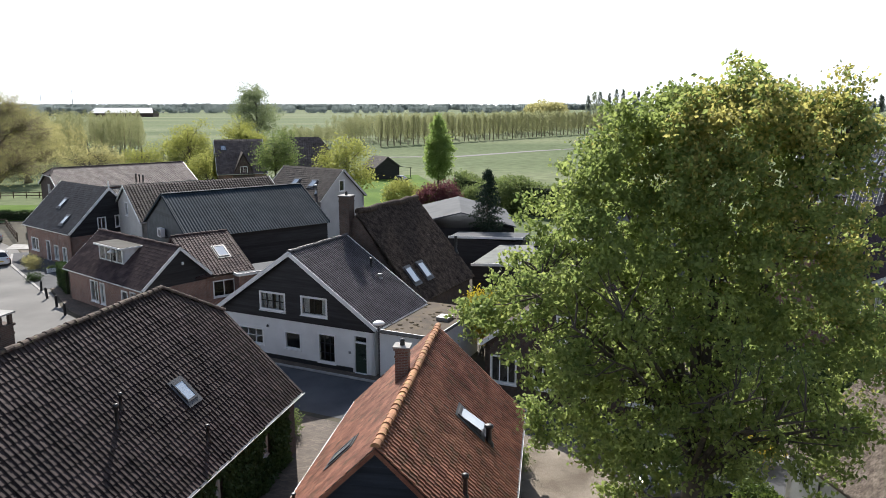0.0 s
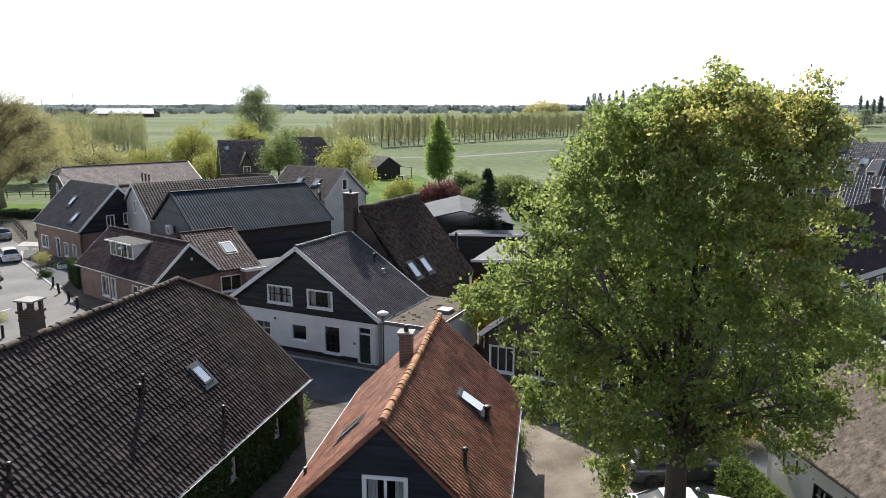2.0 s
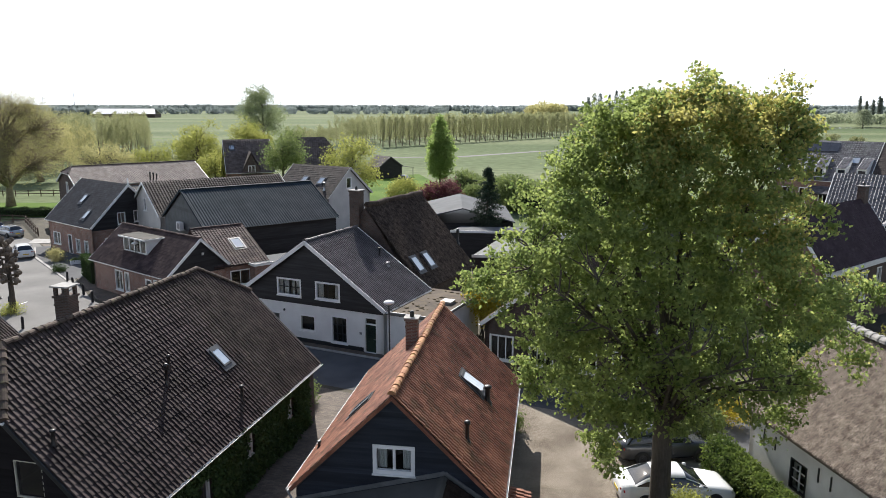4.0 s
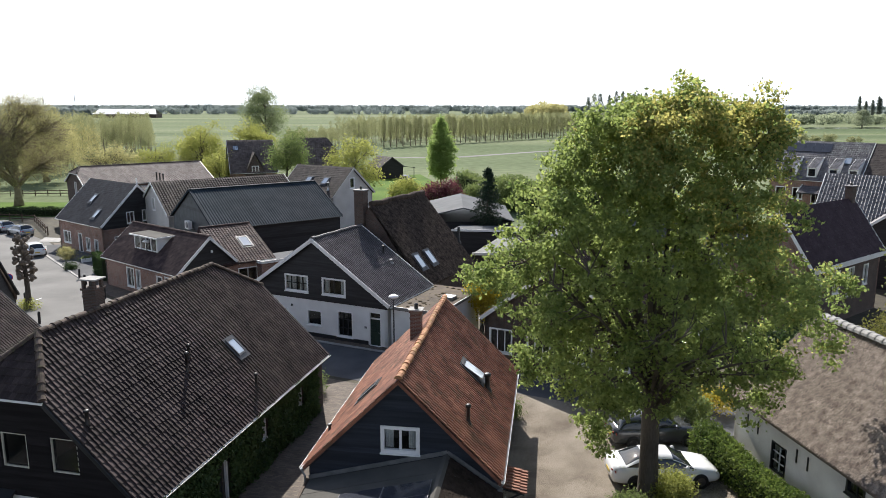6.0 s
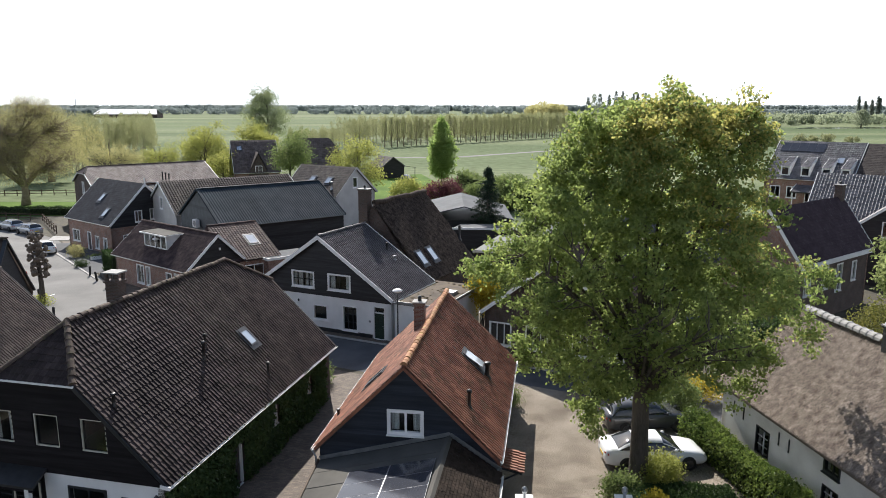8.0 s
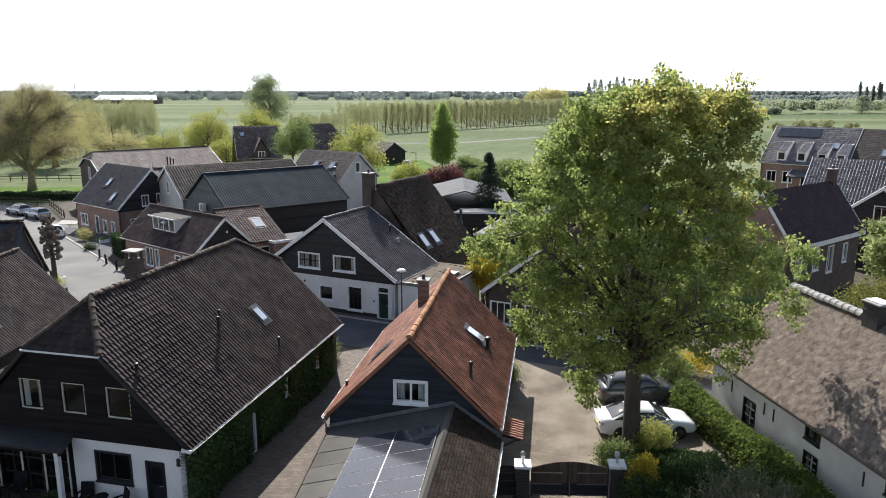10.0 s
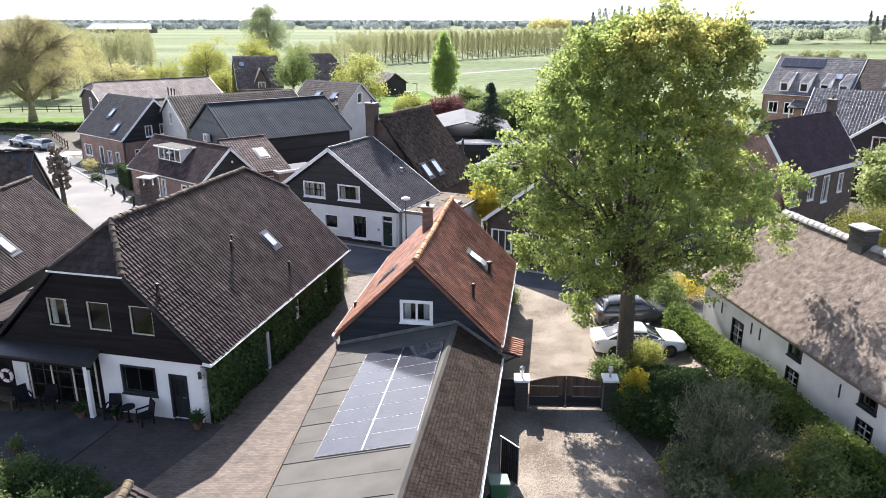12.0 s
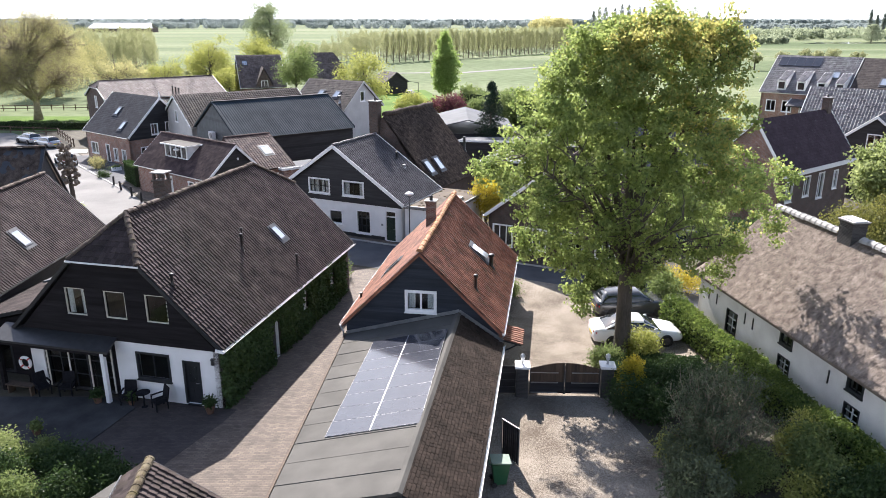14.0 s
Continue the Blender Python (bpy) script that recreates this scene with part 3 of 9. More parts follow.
def tiled(parent, corner, across, up, width, length, material, w=0.25, run=0.34, kind="pan", inside=None, single=None, wobble=0.006):
    """Covers a slope with tiles. corner: the low left end; single: which (s, t) stretch is laid tile by tile; the rest is one mesh."""
    across, up = Vector(across).normalized(), Vector(up).normalized()
    out_way = across.cross(up)
    cols, rows = max(1, round(width / w)), max(1, math.ceil(length / run))
    w, run = width / cols, length / rows
    sh = tile_shape(w, run, kind)
    me = sh.mesh("tile", material)
    tv, tf = np.array(sh.v), np.array(sh.f)
    basis = np.array([list(across), list(up), list(out_way)])
    rot = Matrix((across, up, out_way)).transposed().to_4x4()
    rng = np.random.default_rng(int(abs(corner[0] * 31 + corner[1] * 17) * 10) + cols)
    vs, fs, count, singles = [], [], 0, 0
    for r in range(rows):
        for c in range(cols):
            s, t = (c + (0.5 * (r % 2) if kind == "flat" else 0)) * w, r * run
            if s + w > width + 0.01 and kind == "flat":
                continue
            if inside and not inside(s + w / 2, t + run / 2):
                continue
            j = rng.normal(0, wobble, 3)
            pos = Vector(corner) + across * (s + j[0]) + up * (t + j[1]) + out_way * (0.01 + abs(j[2]))
            if single and single(s, t) and singles < 300:
                ob = new("tile", me)
                ob.parent = parent
                ob.matrix_local = Matrix.Translation(pos) @ rot
                singles += 1
                continue
            vs.append(tv @ basis + np.array(pos))
            fs.append(tf + count * len(tv))
            count += 1
    if count:
        ob = new("tiles", raw_mesh("tiles", np.concatenate(vs), np.concatenate(fs), material))
        ob.parent = parent
        tagged(ob, kind="stuff")


def ridge_caps(parent, a, b, material, r=0.13, step=0.36, name="ridge_tile"):
    """Half-round ridge or hip tiles from a to b, each a piece."""
    a, b = Vector(a), Vector(b)
    n = max(1, round((b - a).length / step))
    d = (b - a).normalized()
    side = d.cross(Vector((0, 0, 1))).normalized()
    upw = side.cross(d)
    sh, k = Shape(), 7
    L = (b - a).length / n
    for y, rr in ((0, r * 1.12), (L * 0.2, r * 1.1), (L * 0.22, r), (L + 0.03, r * 0.93)):
        sh.v += [(rr * math.cos(math.pi * i / (k - 1)) * 1.1, y, rr * math.sin(math.pi * i / (k - 1)) - 0.03) for i in range(k)]
    sh.f += [(q * k + i, q * k + i + 1, (q + 1) * k + i + 1, (q + 1) * k + i) for q in range(3) for i in range(k - 1)]
    sh.f.append(tuple(range(k)))
    me = sh.mesh(name, material)
    rng = np.random.default_rng(n * 7 + int(abs(a.x) * 10))
    rot = Matrix((side, d, upw)).transposed().to_4x4()
    for i in range(n):
        ob = new(name, me)
        ob.parent = parent
        j = rng.normal(0, 0.008, 3)
        ob.matrix_local = Matrix.Translation(a + d * (L * i) + Vector(j)) @ rot @ pose(0, 0, 0, rng.normal(0, 1.2), rng.normal(0, 1.5), rng.normal(0, 1.5))


def chimney(parent, x, y, z0, z1, w=0.6, dpt=0.6, material=None, pots=1, cap=True, raised=0.0):
    sh = Shape()
    sh.box(x - w / 2, x + w / 2, y - dpt / 2, y + dpt / 2, z0, z1)
    sh.box(x - w / 2 - 0.05, x + w / 2 + 0.05, y - dpt / 2 - 0.05, y + dpt / 2 + 0.05, z1 + 0.003, z1 + 0.09)
    sh.box(x - w / 2 - 0.02, x + w / 2 + 0.02, y - dpt / 2 - 0.02, y + dpt / 2 + 0.02, z1 - 0.3, z1 - 0.22)
    ch = part("chimney", sh, material or M_BRICK, parent, "brick chimney stack")
    if cap:
        pl = Shape()
        if raised:
            for a in (-1, 1):
                for b in (-1, 1):
                    cx, cy = x + a * (w / 2 - 0.06), y + b * (dpt / 2 - 0.06)
                    part("pier", Shape().box(cx - 0.06, cx + 0.06, cy - 0.06, cy + 0.06, z1 + 0.092, z1 + 0.092 + raised), material or M_BRICK, ch)
        pl.box(x - w / 2 - 0.08, x + w / 2 + 0.08, y - dpt / 2 - 0.08, y + dpt / 2 + 0.08, z1 + 0.094 + raised, z1 + 0.15 + raised)
        part("cap", pl, M_KERB, ch)
    for i in range(pots):
        p = Shape()
        px = x + (i - (pots - 1) / 2) * 0.3
        p.lathe([(0.1, 0), (0.085, 0.16), (0.1, 0.17), (0.1, 0.21), (0.04, 0.26)], (px, y, z1 + 0.154), 10)
        part("chimney_pot", p, M_BLACKMETAL, ch)
    return ch


def slope_basis(side, k):
    """The way up a slope that falls to that side with steepness k, and outwards from it."""
    n = math.hypot(1, k)
    return Vector((-side / n, 0, k / n)), Vector((side * k / n, 0, 1 / n))


def skylight(parent, x, y, z, side, k, w=0.8, h=1.2, open_by=0.0, label="roof window in a grey frame"):
    """A roof window on a slope: frame, pane, flashing; (x, y, z) is its middle."""
    up, outw = slope_basis(side, k)
    c, al = Vector((x, y, z)), Vector((0, 1, 0))

    def pt(a, b, e):
        return c + al * a + up * b + outw * e

    sh = Shape()
    for a0, a1, b0, b1 in ((-w / 2, -w / 2 + 0.07, -h / 2, h / 2), (w / 2 - 0.07, w / 2, -h / 2, h / 2), (-w / 2 + 0.07, w / 2 - 0.07, -h / 2, -h / 2 + 0.09), (-w / 2 + 0.07, w / 2 - 0.07, h / 2 - 0.13, h / 2)):
        sh.add([pt(a, b, e) for e in (-0.05, 0.13) for b in (b0, b1) for a in (a0, a1)], [(0, 2, 3, 1), (4, 5, 7, 6), (0, 1, 5, 4), (1, 3, 7, 5), (3, 2, 6, 7), (2, 0, 4, 6)])
    sk = part("roof_window", sh, M_ROOFLIGHT, parent, label)
    g = Shape()
    q = [pt(-w / 2 + 0.06, -h / 2 + 0.08, 0.11 + open_by), pt(w / 2 - 0.06, -h / 2 + 0.08, 0.11 + open_by), pt(w / 2 - 0.06, h / 2 - 0.12, 0.11), pt(-w / 2 + 0.06, h / 2 - 0.12, 0.11)]
    g.slab(q, 0.012, -outw)
    part("pane", g, M_SKYPANE, sk)
    fl = Shape()
    fl.slab([pt(-w / 2 - 0.12, -h / 2 - 0.22, 0.085), pt(w / 2 + 0.12, -h / 2 - 0.22, 0.085), pt(w / 2 + 0.12, h / 2 + 0.1, 0.085), pt(-w / 2 - 0.12, h / 2 + 0.1, 0.085)], 0.02, -outw)
    part("flashing", fl, M_ROOFLIGHT, sk)
    if open_by:
        bl = Shape()
        bl.slab([pt(-w / 2 + 0.08, -h / 2 + 0.1, 0.07), pt(w / 2 - 0.08, -h / 2 + 0.1, 0.07), pt(w / 2 - 0.08, h / 2 - 0.13, 0.07), pt(-w / 2 + 0.08, h / 2 - 0.13, 0.07)], 0.01, -outw)
        part("blind", bl, M_CURTAIN, sk)
    return sk


def vent_pipe(parent, x, y, z, h=0.8, r=0.07, hat=True, material=None):
    sh = Shape()
    rows = [(r * 2.0, -0.15), (r * 1.7, 0.0), (r, 0.1), (r, h * 0.8)]
    rows += [(r * 1.5, h * 0.82), (r * 1.6, h * 0.95), (r * 0.9, h)] if hat else [(r, h)]
    sh.lathe(rows, (x, y, z), 10)
    return part("vent_pipe", sh, material or M_BLACKMETAL, parent, "", True)


def gutter(parent, a, b, r=0.07, material=None):
    """A half-round gutter."""
    a, b = Vector(a), Vector(b)
    d = (b - a).normalized()
    s = d.cross(Vector((0, 0, 1))).normalized()
    sh, k = Shape(), 7
    for rr in (r, r * 0.86):
        for p in (a, b):
            sh.v += [tuple(p + s * rr * math.cos(math.pi + math.pi * i / (k - 1)) + Vector((0, 0, rr * math.sin(math.pi + math.pi * i / (k - 1))))) for i in range(k)]
    for base in (0, 2 * k):
        sh.f += [(base + i, base + i + 1, base + k + i + 1, base + k + i) for i in range(k - 1)]
    sh.f += [(0, k, 3 * k, 2 * k), (k - 1, 2 * k - 1, 4 * k - 1, 3 * k - 1)]
    for e in (0, k):
        sh.f += [(e + i, e + i + 1, e + i + 1 + 2 * k, e + i + 2 * k) for i in range(k - 1)]
    return part("gutter", sh, material or M_LEAD, parent)


def strip(parent, a, b, w, h, material, name="bargeboard", label=""):
    return part(name, Shape().bar(a, b, w, h), material, parent, label)


# pale, partly metallic base: the reflected sky is put into the pane's colour
M_SKYPANE = mat("sky_lit_roof_glass", (0.5, 0.55, 0.58), (0.6, 0.64, 0.66), 1, 0.06, 20, 0.0, spec=1.0, metal=0.6)


def pitched(parent, L, wl, wr, he, hr, tile_mat, her=None, tile="pan", w=0.25, run=0.34, over=0.15, near=None, far_hip=None, near_hip=None, ridge_mat=None, single=None, sides=(-1, 1), verge=M_WHITE, verge_h=0.22, eaves=True, y0=0.0):
    """A pitched roof with its ridge along y from y0 to L: slabs, tiles, ridge caps, bargeboards, gutters.
    near_hip, far_hip: (how far the ridge is cut back, height at which the half hip begins)."""
    her = he if her is None else her
    ya, yb = y0 - over, L + over
    nh, fh = near_hip or (0, hr), far_hip or (0, hr)
    ra, rb = (ya + nh[0] if near_hip else ya), (yb - fh[0] if far_hip else yb)
    for side in sides:
        wd, ev = (wl, he) if side < 0 else (wr, her)
        k = (hr - ev) / wd
        up, outw = slope_basis(side, k)
        length = math.hypot(hr - ev, wd)

        def inside(s, t, side=side, length=length, k=k, wd=wd, ev=ev):
            y = ya + s if side > 0 else yb - s
            z = ev + (hr - ev) * t / length
            if near_hip and z > nh[1] and y < ya + nh[0] * (z - nh[1]) / (hr - nh[1]):
                return False
            if far_hip and z > fh[1] and y > yb - fh[0] * (z - fh[1]) / (hr - fh[1]):
                return False
            return True

        xn = side * wd
        hx = lambda z: side * (hr - z) / k
        pts = [(xn, ya, ev), (xn, yb, ev)]
        pts += [(hx(fh[1]), yb, fh[1])] if far_hip else []
        pts += [(0, rb, hr), (0, ra, hr)]
        pts += [(hx(nh[1]), ya, nh[1])] if near_hip else []
        sl = Shape()
        sl.slab([Vector(p) - outw * 0.012 for p in (pts if side > 0 else pts[::-1])], 0.14, -outw)
        part("roof", sl, M_DARKPAINT, parent)
        if tile_mat:
            corner = (xn, ya, ev) if side > 0 else (xn, yb, ev)
            tiled(parent, corner, (0, 1, 0) if side > 0 else (0, -1, 0), up, yb - ya, length, tile_mat, w, run, tile, inside, single if side > 0 or single is None else None)
        if verge:
            for y, hip in ((ya, nh if near_hip else None), (yb, fh if far_hip else None)):
                z1 = hip[1] if hip else hr
                a, b = Vector((xn, y, ev)) - outw * 0.06, Vector((hx(z1), y, z1)) - outw * 0.06
                e = Vector((0, -0.03 if y == ya else 0.03, 0))
                sh = Shape().bar(a + e, b + e, 0.05, verge_h, outw)
                part("bargeboard", sh, verge, parent)
        if eaves:
            gutter(parent, (xn + side * 0.06, ya, ev - 0.04), (xn + side * 0.06, yb, ev - 0.04), 0.07, verge or M_LEAD)
    if ridge_mat:
        ridge_caps(parent, (0, ra, hr + 0.05), (0, rb, hr + 0.05), ridge_mat)
    for hip, y, yr in ((near_hip, ya, ra), (far_hip, yb, rb)):
        if not hip:
            continue
        kl, kr = (hr - he) / wl, (hr - her) / wr
        zl = hip[1]
        pl, pr, top = Vector((-(hr - zl) / kl, y, zl)), Vector(((hr - zl) / kr, y, zl)), Vector((0, yr, hr))
        tri = [pl, pr, top] if y == ya else [pr, pl, top]
        ac = (tri[1] - tri[0]).normalized()
        nrm = (tri[1] - tri[0]).cross(tri[2] - tri[0]).normalized()
        part("hip_roof", Shape().slab([p - nrm * 0.012 for p in tri], 0.12, -nrm), M_DARKPAINT, parent)
        upv = nrm.cross(ac).normalized()
        ht = (tri[2] - tri[0]).dot(upv)
        wdt = (tri[1] - tri[0]).length
        mid = (tri[2] - tri[0]).dot(ac)
        if tile_mat:
            tiled(parent, tri[0], ac, upv, wdt, ht, tile_mat, w, run, tile, lambda s, t: mid * t / ht < s < wdt - (wdt - mid) * t / ht)
        strip(parent, tri[0] - nrm * 0.06 - Vector((0, 0, 0.02)), tri[1] - nrm * 0.06 - Vector((0, 0, 0.02)), 0.09, 0.1, verge or M_LEAD, "hip_gutter")
        if ridge_mat:
            ridge_caps(parent, pl + Vector((0, 0, 0.06)), top + Vector((0, 0, 0.06)), ridge_mat, 0.12, 0.36, "hip_tile")
            ridge_caps(parent, pr + Vector((0, 0, 0.06)), top + Vector((0, 0, 0.06)), ridge_mat, 0.12, 0.36, "hip_tile")


def gable(wl, wr, he, hr, her=None, top=None, z0=0.0, s_from=0.0):
    """The outline of a gable wall, s from its left end; top: cut off at that height by a half hip."""
    her = he if her is None else her
    p = [(0, z0), (wl + wr, z0), (wl + wr, her - 0.05)]
    if top:
        p += [(wl + (hr - top) * wr / (hr - her), top), (wl - (hr - top) * wl / (hr - he), top)]
    else:
        p += [(wl, hr - 0.05)]
    return p + [(0, he - 0.05)]


def frame_at(x, y, ang):
    return pose(x, y, 0, 0, 0, -ang)


# ---- the setting ----
M_BRICK_BLACK = masonry("black_brick", (0.03, 0.028, 0.028), (0.05, 0.046, 0.045), (0.07, 0.068, 0.065))

def sheet(name, pts, z, thick, material, label, category):
    return whole(name, Shape().slab([(x, y, z) for x, y in pts], thick), material, label, category, kind="structure")


def field_material():
    """Meadows in long strips, each its own green, with darker wet lines between."""
    m, t, b = shader("meadow")
    n, l = t.nodes, t.links
    co = n.new("ShaderNodeTexCoord")
    mp = n.new("ShaderNodeMapping")
    mp.inputs["Scale"].default_value = (0.0012, 0.011, 1)
    mp.inputs["Rotation"].default_value = (0, 0, radians(6))
    l.new(co.outputs["Object"], mp.inputs["Vector"])
    bands = n.new("ShaderNodeTexNoise")
    bands.inputs["Scale"].default_value, bands.inputs["Detail"].default_value = 1.0, 3
    l.new(mp.outputs[0], bands.inputs["Vector"])
    fine = n.new("ShaderNodeTexNoise")
    fine.inputs["Scale"].default_value, fine.inputs["Detail"].default_value = 0.35, 8
    l.new(co.outputs["Object"], fine.inputs["Vector"])
    tuft = n.new("ShaderNodeTexNoise")
    tuft.inputs["Scale"].default_value, tuft.inputs["Detail"].default_value = 5, 4
    l.new(co.outputs["Object"], tuft.inputs["Vector"])
    r = n.new("ShaderNodeValToRGB")
    r.color_ramp.elements[0].position, r.color_ramp.elements[0].color = 0.36, (0.085, 0.115, 0.055, 1)
    r.color_ramp.elements[1].position, r.color_ramp.elements[1].color = 0.64, (0.18, 0.2, 0.115, 1)
    e = r.color_ramp.elements.new(0.5)
    e.color = (0.125, 0.155, 0.08, 1)
    l.new(bands.outputs[0], r.inputs[0])
    mr = n.new("ShaderNodeMapRange")
    mr.inputs[1].default_value, mr.inputs[2].default_value, mr.inputs[3].default_value, mr.inputs[4].default_value = 0.3, 0.7, 0.75, 1.2
    l.new(fine.outputs[0], mr.inputs[0])
    hs = n.new("ShaderNodeHueSaturation")
    l.new(mr.outputs[0], hs.inputs["Value"])
    l.new(r.outputs[0], hs.inputs["Color"])
    l.new(hs.outputs[0], b.inputs["Base Color"])
    b.inputs["Roughness"].default_value = 0.95
    b.inputs["Specular IOR Level"].default_value = 0.05
    bp = n.new("ShaderNodeBump")
    bp.inputs["Strength"].default_value, bp.inputs["Distance"].default_value = 0.8, 0.06
    l.new(tuft.outputs[0], bp.inputs["Height"])
    l.new(bp.outputs[0], b.inputs["Normal"])
    return m


g = Shape()
g.slab([(4700 * math.cos(math.pi * i / 24), 4700 * math.sin(math.pi * i / 24), -0.02) for i in range(48)], 0.5)
whole("ground", g, field_material(), "flat green polder meadows reaching to the horizon", "ground", kind="structure")
sheet("village_ground", [(-75, -40), (60, -40), (75, 60), (30, 68), (-2, 82), (-30, 96), (-60, 100), (-80, 60)], 0.0, 0.018, M_EARTH, "dark garden soil and verges between the houses", "ground")

E25 = (0.906, -0.4233)


def along(s, off):
    """A place by the road: s metres along the far kerb from the white house's corner, off metres back from it."""
    return (-3.8 + E25[0] * s - 0.4233 * off, 40.7 + E25[1] * s - 0.906 * off)


road = [along(-70, 0.7), along(-70, 5.7), along(70, 5.7), along(70, 0.7)]
sheet("road", road, 0.008, 0.02, M_ASPHALT, "grey asphalt village road in the shade of the houses", "road")
for name, a, b in (("kerb_far", 0.45, 0.7), ("kerb_near", 5.7, 5.95)):
    s = -22 if a < 1 else 19
    sheet(name, [along(s, a), along(s, b), along(60, b), along(60, a)], 0.06, 0.09, M_KERB, "low concrete kerb along the road", "kerb")
sheet("pavement_far", [along(-22, -0.6), along(-22, 0.447), along(60, 0.447), along(60, -0.6)], 0.055, 0.06, M_PAVER, "narrow clay paver footpath before the houses", "pavement")
sheet("pavement_near", [along(19, 5.953), along(19, 7.6), along(40, 7.6), along(40, 5.953)], 0.03, 0.05, M_SQUARE, "pale paved strip along the road", "pavement")
sheet("square", [(-16, 38), (-21, 46.2), (-29.6, 54.6), (-37.5, 66), (-48, 80), (-66, 97), (-80, 92), (-58, 68), (-40, 49), (-30, 42)], 0.014, 0.02, M_SQUARE, "pale paved village square in the sun", "square")
sheet("forecourt", [(-29.4, 55.0), (-20.5, 47.5), (-16, 52), (-27, 66), (-40, 80), (-47, 79)], 0.03, 0.04, M_PAVER, "clay paver forecourt before the brick houses", "pavement")
sheet("parking_strip", [(-47.0, 77.6), (-44.4, 72.4), (-35.2, 61.6), (-33.6, 63.2), (-38.0, 70.6), (-43.6, 79.0)], 0.036, 0.03, M_ASPHALT, "dark blue-grey paving before the brick house", "pavement")
sheet("kerb_square", [(-46.9, 77.0), (-44.3, 72.1), (-33.4, 59.2), (-33.3, 59.35), (-44.1, 72.3), (-46.7, 77.1)], 0.07, 0.09, M_KERB, "low concrete kerb along the square", "kerb")
sheet("concrete_slab", [(-49.2, 80.0), (-46.6, 79.8), (-47.6, 82.4), (-50.0, 82.8)], 0.04, 0.05, M_KERB, "pale concrete slab beside the brick house", "pavement")
sheet("driveway", [(-10.6, -6), (-5.6, -6), (-5.1, 19), (-3.6, 31), (-4.4, 34.2), (-8.2, 36), (-8.9, 32), (-12, 16), (-24, 17), (-24, -6)], 0.012, 0.02, M_PAVER, "clay paver driveway between the houses", "driveway")
# the shaded side of the joint: shade put in as a darker paver sheet
sheet("courtyard", [(-24, 4), (-14.0, 4.2), (-11.45, 12.37), (-10.20, 15.16), (-9.9, 16.2), (-15.5, 17.3), (-24, 17.3)], 0.017, 0.02, M_PAVER_SHADE, "clay paver courtyard, the farmhouse's shade put into its colour", "pavement")
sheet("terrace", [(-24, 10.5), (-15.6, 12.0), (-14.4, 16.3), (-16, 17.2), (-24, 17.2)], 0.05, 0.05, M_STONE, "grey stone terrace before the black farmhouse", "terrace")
sheet("gravel_court", [(-0.5, -6), (8, -6), (8.5, 10), (6.6, 17.3), (8.2, 20.4), (12.4, 21.0), (12.8, 29.5), (8.4, 31.2), (1.4, 34.4), (2.2, 30), (0.4, 18)], 0.012, 0.02, M_GRAVEL, "pale gravel courtyard with tyre tracks", "gravel")
sheet("lawn", [(-90, 98), (-52, 101), (-58, 116), (-110, 116)], 0.02, 0.03, M_LAWN, "bright sunlit lawn by the square", "lawn")
sheet("garden_lawn", [(-24, 96), (-4, 92), (4, 120), (-6, 168), (-22, 160)], 0.02, 0.03, M_LAWN, "bright green back garden lawn", "lawn")
water = mat("pond_water", (0.02, 0.03, 0.03), (0.03, 0.04, 0.04), 0.5, 0.05, 8, 0.1, spec=1.0)
sheet("water", [(250, 520), (330, 530), (345, 565), (280, 558)], 0.02, 0.03, water, "still grey water beyond the meadow", "water")
sheet("field_path", [(-22, 222), (6, 226), (34, 254), (60, 276), (60, 278.5), (32, 257), (4, 229.5), (-22, 225)], 0.02, 0.03, M_SQUARE, "pale farm track across the meadow", "path")
for i in range(9):
    y = 330 + i * 95 + 12 * (i % 3)
    sheet("ditch_%d" % (i + 1), [(-900, y + 60), (700, y - 20), (700, y - 17.5), (-900, y + 62.5)], -0.005, 0.01, M_LAWN, "narrow overgrown field ditch", "ditch")
for i, (s, dd, w, l) in enumerate(((-36.5, 4.0, 0.12, 3.0), (-34.8, 5.2, 2.2, 0.12), (-33.3, 3.3, 0.12, 2.2), (-38.6, 3.5, 1.6, 0.12))):
    a = along(s, dd)
    whole("road_marking", Shape().slab([(a[0], a[1], 0.024), (a[0] + w, a[1] - w * 0.3, 0.024), (a[0] + w + l * 0.3, a[1] + l - w * 0.3, 0.024), (a[0] + l * 0.3, a[1] + l, 0.024)], 0.006), M_MARK, "worn white line painted on the square", "road marking", "markings on the square")


M_CREAM = mat("cream_paint", (0.5, 0.47, 0.4), (0.62, 0.59, 0.51), 2, 0.5, 60, 0.15)


